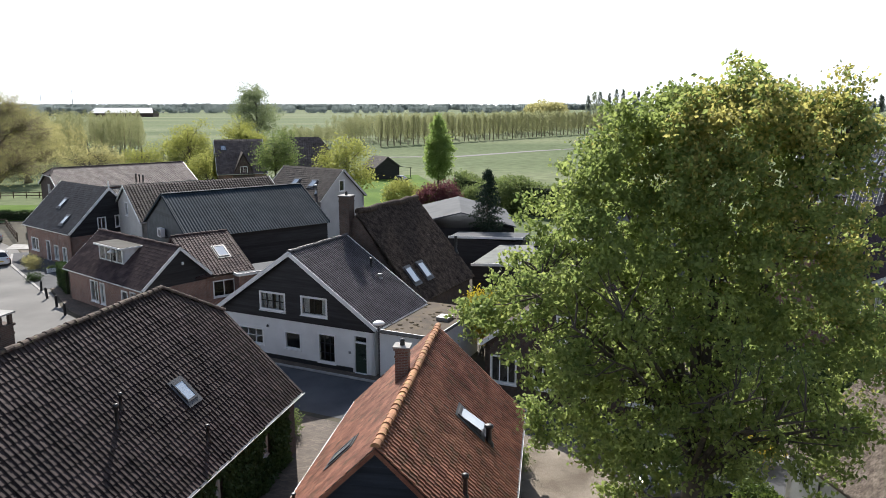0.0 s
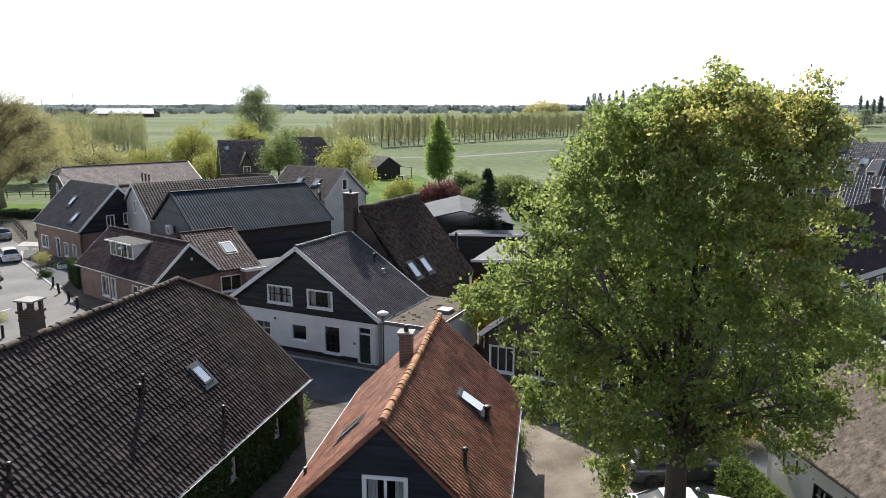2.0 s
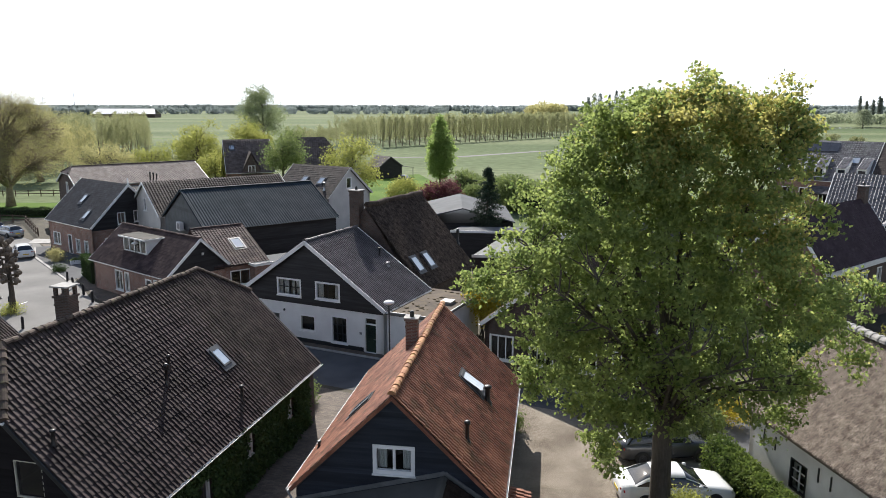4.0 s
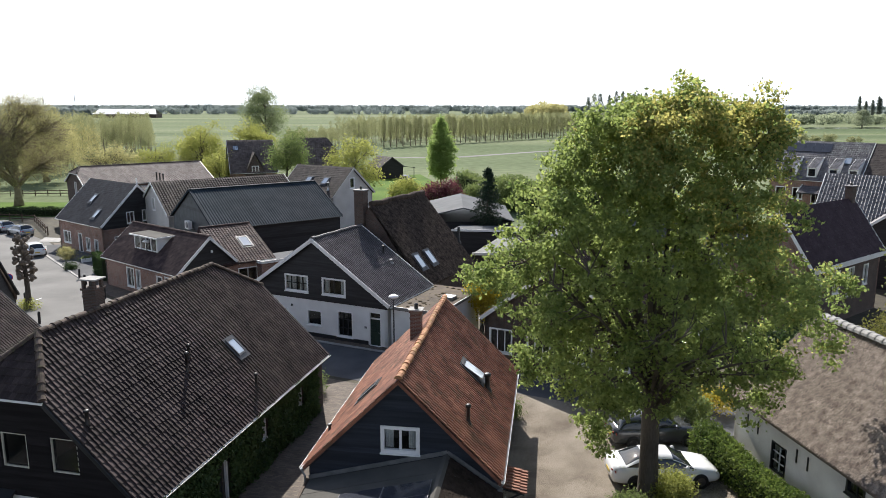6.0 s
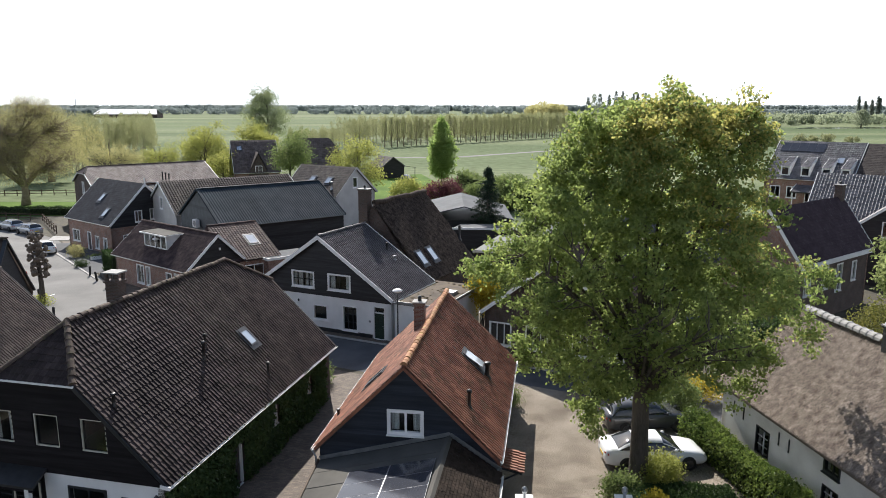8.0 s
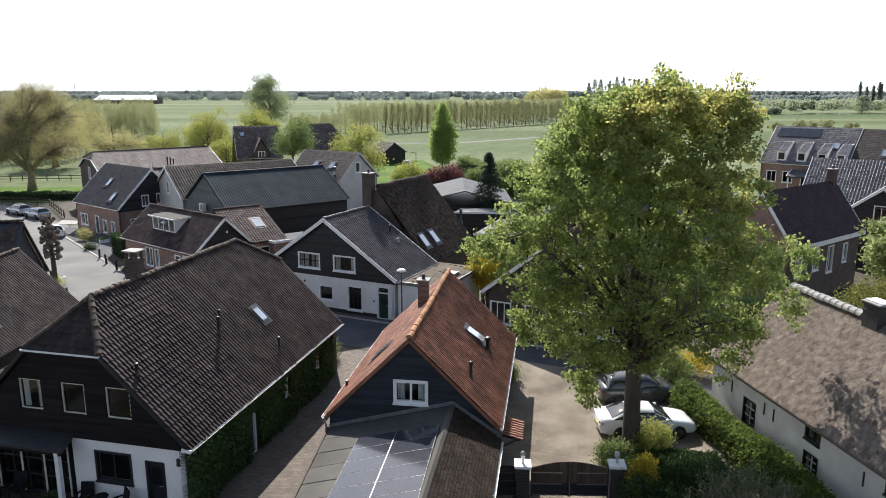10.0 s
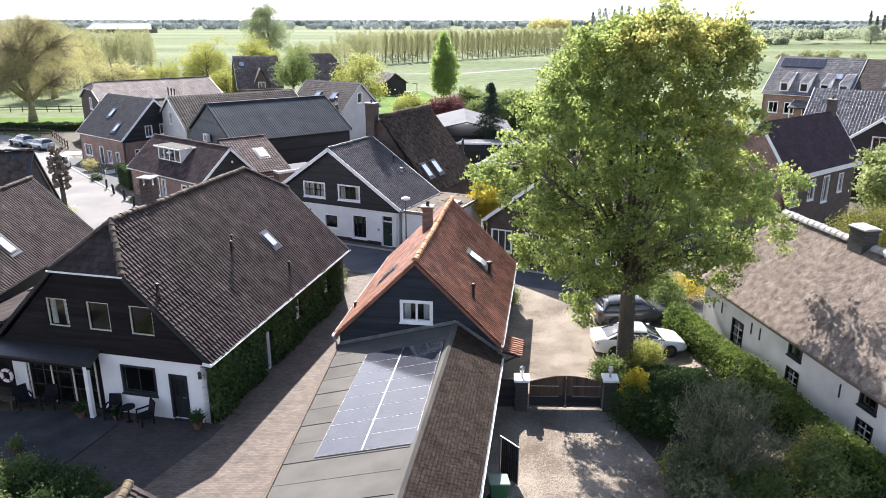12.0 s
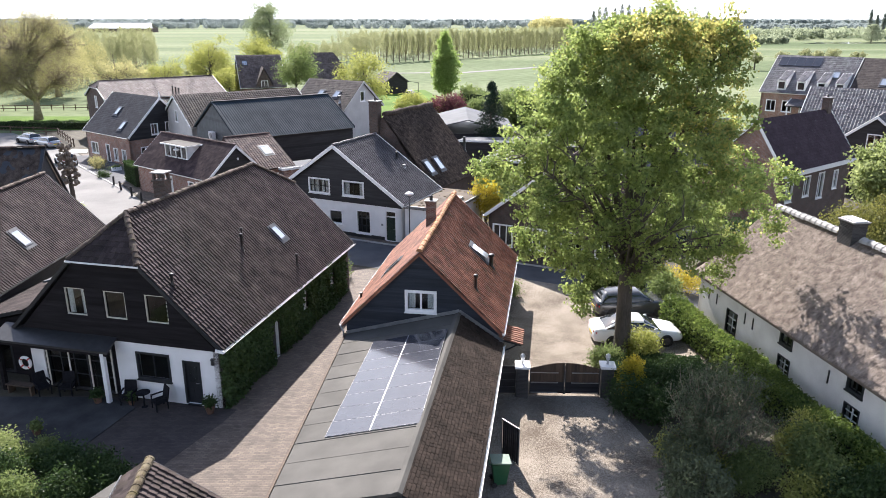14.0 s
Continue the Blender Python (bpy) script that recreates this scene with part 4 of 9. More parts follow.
# ---- the black farmhouse ----
def black_farmhouse():
    h = thing("black_farmhouse", "large black-boarded farmhouse with a half-hipped dark tiled roof and ivy", "house", frame_at(-15.47, 17.32, 13.27))
    wl, wr, he, hr, L = 5.27, 5.36, 2.9, 8.09, 16.06
    pitched(h, L, wl, wr, he, hr, M_TILE_DARK, over=0.0, w=0.212, run=0.315, near_hip=(2.0, 6.4), far_hip=(2.29, 6.52), ridge_mat=M_RIDGE, single=lambda s, t: s < 3.0, verge=M_DARKPAINT, verge_h=0.14, eaves=False)
    gutter(h, (wr + 0.07, 0, he - 0.04), (wr + 0.07, L, he - 0.04), 0.08, M_WHITE)
    strip(h, (-1.8, -0.06, 6.36), (1.8, -0.06, 6.36), 0.07, 0.07, M_WHITE, "hip_eave")
    strip(h, (wr - 0.3, -0.05, he - 0.02), (wr + 0.1, -0.05, he - 0.06), 0.06, 0.14, M_WHITE, "eave_end")
    iw = 0.3
    o, d = (-wl + iw, 0.12), (1, 0)
    ws = wl - iw
    ups = [(ws + a, ws + b, 3.8, 5.08) for a, b in ((-2.25, -1.22), (-0.26, 0.8), (1.77, 2.85))]
    win_low, door_low = (ws + 1.0, ws + 2.62, 1.03, 2.3), (ws + 3.3, ws + 4.1, 0.08, 2.12)
    slide = (ws - 3.75, ws - 0.25, 0.08, 2.3)
    up_poly = gable(wl - iw, wr - iw, he - 0.1, hr - 0.2, top=6.35, z0=2.86)
    wall(h, o, d, up_poly, ups, M_TARWOOD, name="gable_wall", label="black-boarded gable wall")
    planks(h, o, d, up_poly, ups, M_TARWOOD, 0.2)
    W = wl + wr - 2 * iw
    wall(h, o, d, [(0, 0), (ws - 0.05, 0), (ws - 0.05, 2.84), (0, 2.84)], [slide], M_TARWOOD, name="wall", label="dark timber veranda wall")
    wall(h, o, d, [(ws - 0.045, 0), (W, 0), (W, 2.855), (ws - 0.045, 2.855)], [win_low, door_low], M_PLASTER, name="wall", label="white plastered wall")
    for q, cur in zip(ups, (True, False, False)):
        window(h, o, d, q, 0, 0, M_CREAM, sill=False, curtain=cur, bar=0.045, rim=False, inset=0.02)
    window(h, o, d, win_low, 1, 0, M_DARKPAINT)
    door(h, o, d, door_low, M_DARKPAINT, M_DARKPAINT, panes=True)
    window(h, o, d, slide, 4, 2, M_DARKPAINT, sill=False, label="dark framed glazed veranda doors")
    for x in (-3.72, -2.55, -1.45, -0.28):
        part("door_stile", Shape().box(x - 0.035, x + 0.035, 0.06, 0.1, 0.1, 2.28), M_CREAM, h, "cream painted door stile")
    part("wall_panel", Shape().box(-4.55, -3.85, 0.06, 0.117, 0.05, 2.3), M_PLASTER, h, "white plastered strip beside the veranda doors")
    # side walls and back
    rx = wr - iw
    side_door, side_win, side_win2 = (4.7, 5.55, 0.05, 2.1), (8.3, 9.0, 1.3, 2.45), (12.2, 12.9, 1.3, 2.45)
    wall(h, (rx, 0.12), (0, 1), [(0, 0), (L - 0.6, 0), (L - 0.6, he), (0, he)], [side_door, side_win, side_win2], M_BRICK_DARK)
    door(h, (rx, 0.12), (0, 1), side_door, M_DARKPAINT, M_WHITE)
    window(h, (rx, 0.12), (0, 1), side_win, 0, 1)
    window(h, (rx, 0.12), (0, 1), side_win2, 0, 1)
    wall(h, (-wl + iw, L - 0.25), (0, -1), [(0, 0), (L - 0.6, 0), (L - 0.6, he), (0, he)], [], M_BRICK_DARK)
    wall(h, (rx, L - 0.25), (-1, 0), [(W - s, z) for s, z in gable(wl - iw, wr - iw, he, hr - 0.2, top=6.4)][::-1], [], M_BRICK_DARK, name="gable_wall")
    # roof furniture
    k = (hr - he) / wr
    skylight(h, 3.14, 10.15, hr - k * 3.14 + 0.02, 1, k, 0.66, 0.98)
    for x, y, ht in ((3.0, 6.5, 0.85), (4.66, 9.25, 0.65), (2.8, 0.75, 0.5)):
        vent_pipe(h, x, y, hr - k * x + 0.05, ht, 0.065)
    vent_pipe(h, 2.65, 7.2, hr - k * 2.65 + 0.05, 0.6, 0.055)
    chimney(h, -0.75, 5.9, 6.6, 8.7, 0.62, 0.55, M_BRICK_DARK, 1, True, 0.34)
    # veranda
    v = Shape()
    v.slab([(-wl - 0.6, -0.8, 2.6), (0.25, -0.8, 2.6), (0.1, 0.28, 2.98), (-wl - 0.6, 0.28, 2.98)], 0.1)
    ver = part("veranda_roof", v, M_BLACKMETAL, h, "flat dark veranda roof")
    for x in (-5.6, -0.12):
        part("post", Shape().box(x - 0.09, x + 0.09, -0.72, -0.54, 0.0, 2.54), M_WHITE if x > -1 else M_TARWOOD, ver)
    part("beam", Shape().box(-5.7, 0.1, -0.71, -0.55, 2.34, 2.5), M_TARWOOD, ver)
    la = Shape().lathe([(0.05, 0), (0.11, 0.04), (0.09, 0.25), (0.13, 0.27), (0.02, 0.4)], (4.75, 0.16, 2.05), 8)
    part("wall_lamp", la, M_BLACKMETAL, h, "black wall lantern")
    # low wing on the far side
    wing = Shape().slab([(-wl - 4.2, 0.6, 2.35), (-wl + 0.1, 0.6, 3.5), (-wl + 0.1, 8.5, 3.5), (-wl - 4.2, 8.5, 2.35)], 0.15)
    part("wing_roof", wing, M_DARKPAINT, h)
    up = Vector((4.3, 0, 1.15)).normalized()
    tiled(h, (-wl - 4.2, 8.5, 2.36), (0, -1, 0), up, 7.9, 4.45, M_TILE_DARK, 0.212, 0.315)
    wall(h, (-wl - 4.0, 0.8), (1, 0), [(0, 0), (4.1, 0), (4.1, 3.2), (0, 2.2)], [(0.5, 2.9, 0.1, 2.0)], M_TARWOOD, name="wing_wall")
    window(h, (-wl - 4.0, 0.8), (1, 0), (0.5, 2.9, 0.1, 2.0), 2, 0, M_DARKPAINT, sill=False)
    wall(h, (-wl - 4.0, 8.3), (0, -1), [(0, 0), (7.5, 0), (7.5, 2.2), (0, 2.2)], [], M_TARWOOD, name="wing_wall")
    sb = Shape().slab([(-wl - 2.9, 5.2, 3.02), (-wl - 1.0, 5.2, 3.5), (-wl - 1.0, 6.6, 3.5), (-wl - 2.9, 6.6, 3.02)], 0.1)
    part("roof_light", sb, M_GREYROOF, h, "pale roof light dome")
    return h


# ---- the orange-roofed shed house and its low annex ----
def orange_house():
    h = thing("orange_roofed_house", "small blue-black boarded house under an orange clay tiled roof", "house", frame_at(-1.96, 19.36, 8.42))
    wl, wr, he, hr, L = 3.81, 3.87, 2.5, 6.26, 11.88
    pitched(h, L, wl, wr, he, hr, M_TILE_RED, over=0.0, w=0.2, run=0.3, ridge_mat=M_RIDGE_RED, single=lambda s, t: s < 3.4, verge=M_TILE_RED, verge_h=0.12, eaves=False)
    gutter(h, (wr + 0.07, 0, he - 0.05), (wr + 0.07, L, he - 0.05), 0.07, M_WHITE)
    gutter(h, (-wl - 0.07, 0, he - 0.05), (-wl - 0.07, L, he - 0.05), 0.07, M_LEAD)
    i = 0.22
    o, d, ws = (-wl + i, 0.14), (1, 0), wl - i
    win = (ws - 0.7, ws + 0.75, 3.3, 4.33)
    poly = gable(wl - i, wr - i, he, hr - 0.12)
    wall(h, o, d, poly, [win], M_BLUEWOOD, name="gable_wall", label="blue-black boarded gable")
    planks(h, o, d, poly, [win], M_BLUEWOOD, 0.2)
    w = window(h, o, d, win, 1, 0, bar=0.11, curtain=True, label="white double casement window with net curtains")
    W = wl + wr - 2 * i
    wall(h, (wr - i, 0.14), (0, 1), [(0, 0), (L - 0.3, 0), (L - 0.3, he), (0, he)], [], M_BLUEWOOD)
    wall(h, (-wl + i, L - 0.16), (0, -1), [(0, 0), (L - 0.3, 0), (L - 0.3, he), (0, he)], [], M_BRICK_DARK)
    wall(h, (wr - i, L - 0.16), (-1, 0), [(W - s, z) for s, z in poly][::-1], [], M_BLUEWOOD, name="gable_wall")
    k, kl = (hr - he) / wr, (hr - he) / wl
    skylight(h, 2.02, 6.4, hr - k * 2.02, 1, k, 0.85, 1.2, 0.16, "roof window standing ajar")
    skylight(h, -1.9, 3.2, hr - kl * 1.9, -1, kl, 0.7, 1.1)
    vent_pipe(h, 2.78, 6.3, hr - k * 2.78, 0.75, 0.11)
    vent_pipe(h, 2.42, 1.8, hr - k * 2.42, 0.8, 0.075)
    vent_pipe(h, -3.45, 2.4, hr - kl * 3.45, 0.35, 0.06)
    chimney(h, -0.62, 7.0, 5.0, 6.85, 0.5, 0.46, M_BRICK_MID, 1, True)
    # small porch roof over the side door
    pr = Shape().slab([(wr - i, 0.5, 2.0), (wr + 0.85, 0.5, 1.75), (wr + 0.85, 2.3, 1.75), (wr - i, 2.3, 2.0)], 0.06)
    p = part("porch_roof", pr, M_DARKPAINT, h, "small orange tiled porch roof")
    tiled(p, (wr + 0.88, 0.5, 1.75), (0, 1, 0), (-1.08, 0, 0.26), 1.8, 1.1, M_TILE_RED, 0.225, 0.3)
    for y in (0.6, 2.2):
        part("bracket", Shape().bar((wr - i + 0.02, y, 1.2), (wr + 0.7, y, 1.72), 0.06, 0.06), M_BLACKWOOD, p)
    dp = Shape().tube([(wr + 0.07, -0.02, he - 0.1), (wr - 0.1, -0.06, he - 0.35), (wr - 0.1, -0.06, 0.05)], 0.04, 8)
    part("downpipe", dp, M_LEAD, h)
    dp = Shape().tube([(-wl - 0.07, -0.02, he - 0.1), (-wl + 0.1, -0.06, he - 0.35), (-wl + 0.1, -0.06, 1.9)], 0.04, 8)
    part("downpipe", dp, M_LEAD, h)


M_FRAME = mat("bright_aluminium", (0.2, 0.2, 0.21), (0.28, 0.28, 0.29), 3, 0.5, 40, 0.0, metal=0.5)


def annex():
    h = thing("annex", "long low annex with grey bitumen and brown flat-tiled roof slopes", "outbuilding", frame_at(-1.96, 19.36, 8.42))
    rx, rz, L = 1.84, 3.38, -13.5
    le = lambda y: -3.62 - 1.25 * y / 13.5
    zl = lambda x: rz - (rx - x) * 0.258
    # left slope in sheets
    n, y = 11, 0.0
    for i in range(n):
        a, b = L * i / n, L * (i + 1) / n
        lift = 0.012 * (i % 2)
        sh = Shape().slab([(le(b), b, zl(le(b)) + lift), (rx, b, rz + lift), (rx, a - 0.0, rz + lift), (le(a), a, zl(le(a)) + lift)], 0.09)
        part("roofing_sheet", sh, M_BITUMEN, h)
        part("seam", Shape().bar((le(b), b + 0.03, zl(le(b)) + 0.018), (rx, b + 0.03, rz + 0.018), 0.05, 0.008), M_BITUMEN, h)
    strip(h, (le(0), 0, zl(le(0)) - 0.02), (le(L), L, zl(le(L)) - 0.02), 0.09, 0.16, M_WOODGATE, "edge_board")
    # right slope in flat tiles
    ex, ez = 3.9, 2.0
    k = (rz - ez) / (ex - rx)
    up, outw = slope_basis(1, k)
    part("roof", Shape().slab([Vector((ex, L, ez)) - outw * 0.012, Vector((ex, 0, ez)) - outw * 0.012, Vector((rx, 0, rz)) - outw * 0.012, Vector((rx, L, rz)) - outw * 0.012], 0.12, -outw), M_DARKPAINT, h)
    tiled(h, (ex, L, ez), (0, 1, 0), up, -L, math.hypot(rz - ez, ex - rx), M_TILE_FLAT, 0.17, 0.14, "flat", None, lambda s, t: s < 5.0, 0.005)
    ridge = Shape().slab([(rx - 0.16, L, rz + 0.0), (rx, L, rz + 0.07), (rx + 0.12, L, rz - 0.02), (rx + 0.12, L, rz - 0.06), (rx - 0.16, L, rz - 0.06)], -L, (0, 1, 0))
    part("ridge_flashing", ridge, M_BITUMEN, h)
    gutter(h, (ex + 0.07, L, ez - 0.03), (ex + 0.07, -0.1, ez - 0.03), 0.08, M_WHITE)
    strip(h, (-3.6, 0.1, 2.02), (1.84, 0.1, 3.46), 0.05, 0.16, M_LEAD, "wall_flashing")
    strip(h, (1.84, 0.1, 3.46), (3.9, 0.1, 2.08), 0.05, 0.16, M_LEAD, "wall_flashing")
    # walls
    wall(h, (ex - 0.2, L + 0.1), (0, 1), [(0, 0), (-L - 0.1, 0), (-L - 0.1, 2.0), (0, 2.0)], [(1.5, 2.6, 0.9, 1.7)], M_BLACKWOOD)
    window(h, (ex - 0.2, L + 0.1), (0, 1), (1.5, 2.6, 0.9, 1.7), 1)
    lx = le(L)
    wd = math.hypot(le(0) - lx, L)
    dd = ((lx - le(0)) / wd, L / wd)
    wall(h, (le(0) + 0.2, 0), dd, [(0, 0), (wd, 0), (wd, 2.1), (0, 1.85)], [], M_BRICK_DARK)
    wall(h, (lx + 0.2, L + 0.1), (1, 0), [(0, 0), (ex - 0.4 - lx, 0), (ex - 0.4 - lx, 1.95), (rx - lx - 0.2, 3.28), (0, 2.15)], [(1.0, 2.4, 0.1, 2.0)], M_BLACKWOOD, name="gable_wall")
    door(h, (lx + 0.2, L + 0.1), (1, 0), (1.0, 2.4, 0.1, 2.0), M_DARKPAINT, M_DARKPAINT)
    # solar array
    arr = thing("solar_array", "array of dark solar panels in silver frames on the annex roof", "solar panels", frame_at(-1.96, 19.36, 8.42))
    cols = ((-1.78, -0.18), (-0.15, 1.58))
    rows = 8
    y0, y1 = -1.85, -9.7
    skew = 0.1
    for ci, (a, b) in enumerate(cols):
        for r in range(rows):
            p, q = y0 + (y1 - y0) * r / rows, y0 + (y1 - y0) * (r + 1) / rows + 0.008
            f = lambda x, y, e: (x + skew * (y0 - y) / 4, y, zl(x) + 0.1 + e)
            sh = Shape().slab([f(a, q, 0), f(b, q, 0), f(b, p, 0), f(a, p, 0)], 0.035)
            pan = part("panel", sh, M_FRAME, arr)
            e = 0.009
            ce = Shape().slab([f(a + e, q + e, 0.004), f(b - e, q + e, 0.004), f(b - e, p - e, 0.004), f(a + e, p - e, 0.004)], 0.006)
            part("cell_sheet", ce, M_SOLAR, pan)
    part("middle_strip", Shape().bar((-0.165, y0, zl(-0.165) + 0.105), (-0.165 + 0.195, y1, zl(-0.165) + 0.105), 0.02, 0.02), M_LEAD, arr)
    for x in (-1.5, -0.4, 0.3, 1.2):
        part("rail", Shape().bar((x, y0 - 0.1, zl(x) + 0.035), (x + 0.15, y1 + 0.2, zl(x) + 0.05), 0.05, 0.06), M_STEEL, arr)


# ---- the white house with the black gable ----
def white_house():
    h = thing("white_house", "white plastered house with a black-boarded gable and dark tiled roof", "house", frame_at(-9.39, 43.39, 25.13))
    wl, wr, he, hr, L = 5.95, 6.15, 3.03, 7.13, 6.3
    pitched(h, L, wl, wr, he, hr, M_TILE_BLACK, over=0.12, w=0.205, run=0.34, single=lambda s, t: s < 4.0 and t > 1.0, verge=M_WHITE, verge_h=0.26, ridge_mat=M_TILE_BLACK)
    i = 0.3
    o, d, ws = (-wl + i, 0.12), (1, 0), wl - i
    ups = [(ws - 2.55, ws - 0.58, 3.22, 4.4), (ws + 0.62, ws + 2.53, 3.25, 4.42)]
    lows = [(ws - 4.3, ws - 2.4, 0.85, 1.9), (ws - 0.72, ws + 0.5, 0.88, 1.98), (ws + 1.82, ws + 3.07, 0.38, 2.2)]
    dr = (ws + 4.38, ws + 5.35, 0.06, 2.45)
    W = wl + wr - 2 * i
    poly = gable(wl - i, wr - i, he, hr - 0.1, z0=2.72)
    wall(h, o, d, poly, ups, M_BLACKWOOD, name="gable_wall", label="black-boarded gable")
    planks(h, o, d, poly, ups, M_BLACKWOOD, 0.2)
    wall(h, o, d, [(0, 0), (W, 0), (W, 2.71), (0, 2.71)], [*lows, dr], M_PLASTER, label="white plastered front wall")
    part("plinth", Shape().box(-wl + i, 4.3, 0.07, 0.117, 0, 0.32), M_DARKPAINT, h, "black tarred plinth")
    window(h, o, d, ups[0], 3, 1, bar=0.09, curtain=True, bar_mat=M_DARKPAINT, drawn=0.44)
    window(h, o, d, ups[1], 1, 0, bar=0.09, curtain=True, bar_mat=M_DARKPAINT, drawn=0.26)
    window(h, o, d, lows[0], 2, 1, M_WHITE)
    window(h, o, d, lows[1], 0, 0, M_WHITE)
    window(h, o, d, lows[2], 2, 2, M_WHITE, bar_mat=M_DARKPAINT)
    door(h, o, d, dr, M_GREENPAINT, M_WHITE, 0.45, True, "dark panelled front door under a transom light")
    wall(h, (wr - i, 0.12), (0, 1), [(0, 0), (L - 0.2, 0), (L - 0.2, he), (0, he)], [], M_PLASTER)
    wall(h, (-wl + i, L - 0.1), (0, -1), [(0, 0), (L - 0.2, 0), (L - 0.2, he), (0, he)], [], M_PLASTER)
    wall(h, (wr - i, L - 0.1), (-1, 0), [(W - s, z) for s, z in gable(wl - i, wr - i, he, hr - 0.1)][::-1], [], M_BLACKWOOD, name="gable_wall")
    k = (hr - he) / wr
    vent_pipe(h, 2.6, 5.3, hr - k * 2.6, 0.6, 0.08)
    vent_pipe(h, 3.5, 4.9, hr - k * 3.5, 0.3, 0.1, material=M_LEAD)
    part("house_plate", Shape().box(4.02, 4.18, 0.085, 0.117, 1.2, 1.34), M_LEAD, h, "small grey plate beside the door")
    part("wall_lamp", Shape().lathe([(0.06, 0), (0.08, 0.06), (0.03, 0.16)], (-2.0, 0.05, 2.1), 8), M_BLACKMETAL, h)


M_MOSS = mat("brown_roof_moss", (0.05, 0.036, 0.02), (0.12, 0.09, 0.045), 6, 0.95, 40, 0.8)


def flat_link():
    h = thing("flat_roofed_link", "white flat-roofed extension with a weathered brown roof", "outbuilding", frame_at(-9.39, 43.39, 25.13))
    x0, x1, L = 6.0, 9.6, 7.0
    wall(h, (x0, 0.3), (1, 0), [(0, 0), (x1 - x0, 0), (x1 - x0, 2.75), (0, 2.75)], [(1.6, 2.4, 1.2, 2.1)], M_PLASTER)
    window(h, (x0, 0.3), (1, 0), (1.6, 2.4, 1.2, 2.1), 0)
    wall(h, (x1, 0.3), (0, 1), [(0, 0), (L - 0.3, 0), (L - 0.3, 2.75), (0, 2.75)], [], M_PLASTER)
    wall(h, (x1, L), (-1, 0), [(0, 0), (x1 - x0, 0), (x1 - x0, 2.75), (0, 2.75)], [], M_PLASTER)
    part("flat_roof", Shape().box(x0 - 0.05, x1 + 0.08, 0.2, L + 0.1, 2.753, 2.93), M_FLATROOF, h, "brown weathered flat roof")
    for a, b in (((x0, 0.17), (x1 + 0.1, 0.17)), ((x1 + 0.12, 0.15), (x1 + 0.12, L + 0.1))):
        strip(h, (*a, 2.9), (*b, 2.9), 0.06, 0.2, M_LEAD, "roof_edge")
    rm = np.random.default_rng(8)
    for i in range(34):
        c = (rm.uniform(x0 + 0.1, x1 - 0.1), rm.uniform(0.4, L - 0.2))
        q = rm.uniform(0.06, 0.2)
        part("moss_clump", Shape().lathe([(q, 0.0), (q * 0.8, q * 0.3), (q * 0.3, q * 0.45)], (*c, 2.932), 7), M_MOSS, h)
    part("roof_hatch", Shape().box(x1 - 1.3, x1 - 0.5, 3.4, 4.2, 2.934, 3.15), M_LEAD, h)


# ---- thatch ----
def thatch_slope(parent, L, w, he, hr, side, material, rows=26, cols=60, thick=0.38, rough=0.05, hip_near=0.0, hip_far=0.0, y0=0.0, seed=1):
    """A thick soft thatched slope with a rounded eave and uneven surface."""
    rng = np.random.default_rng(seed)
    k = (hr - he) / w
    up, outw = slope_basis(side, k)
    length = math.hypot(w, hr - he)
    vs, fs = [], []
    prof = [(length * i / rows, 0.0) for i in range(rows, -1, -1)] + [(-0.1, -0.06), (-0.14, -0.2), (-0.08, -0.33), (0.3, -thick)]
    nr = len(prof)
    for j in range(cols + 1):
        for t, e in prof:
            f = max(t, 0) / length
            ya, yb = y0 + hip_near * f, L - hip_far * f
            y = ya + (yb - ya) * j / cols
            edge = min(j, cols - j)
            drop = -0.16 if edge == 0 else (-0.04 if edge == 1 else 0)
            nz = noise.noise(Vector((y * 0.8, t * 0.8, seed))) * rough * 1.2 + noise.noise(Vector((y * 3.1, t * 2.2, seed + 5))) * rough
            p = Vector((side * w, y, he)) + up * t + outw * (e + nz + drop)
            vs.append(p)
    for j in range(cols):
        for i in range(nr - 1):
            a, b = j * nr + i, (j + 1) * nr + i
            fs.append((a, b, b + 1, a + 1) if side < 0 else (a, a + 1, b + 1, b))
    sh = Shape().add(vs, fs)
    sh.f.append(tuple(range(nr)))
    sh.f.append(tuple(range(cols * nr, cols * nr + nr))[::-1])
    return part("thatch", sh, material, parent, "", True)


def straw(parent, L, w, he, hr, side, material, count, seed, y0=0.2, short=1.0):
    """Loose reed ends standing a little proud of the thatch."""
    rng = np.random.default_rng(seed)
    k = (hr - he) / w
    up, outw = (np.array(v) for v in slope_basis(side, k))
    length = math.hypot(w, hr - he)
    y, t = rng.uniform(y0, L - 0.2, count), rng.uniform(0.0, length - 0.1, count)
    base = np.array([side * w, 0, he])[None] + y[:, None] * np.array([0, 1, 0]) + t[:, None] * up
    ln, dy, wd = rng.uniform(0.1, 0.24, count) * short, rng.normal(0, 0.03, count) * short, rng.uniform(0.008, 0.02, count)
    low = base - ln[:, None] * up + dy[:, None] * np.array([0, 1, 0]) + rng.uniform(0.02, 0.06, count)[:, None] * short * outw
    al = np.array([0, 1, 0]) * wd[:, None]
    v = np.stack([base + outw * 0.02 - al, base + outw * 0.02 + al, low + al, low - al], 1).reshape(-1, 3)
    ob = new("reed_edge", raw_mesh("reed_edge", v, np.arange(count * 4).reshape(-1, 4), material))
    ob.parent = parent
    tagged(ob, kind="stuff")


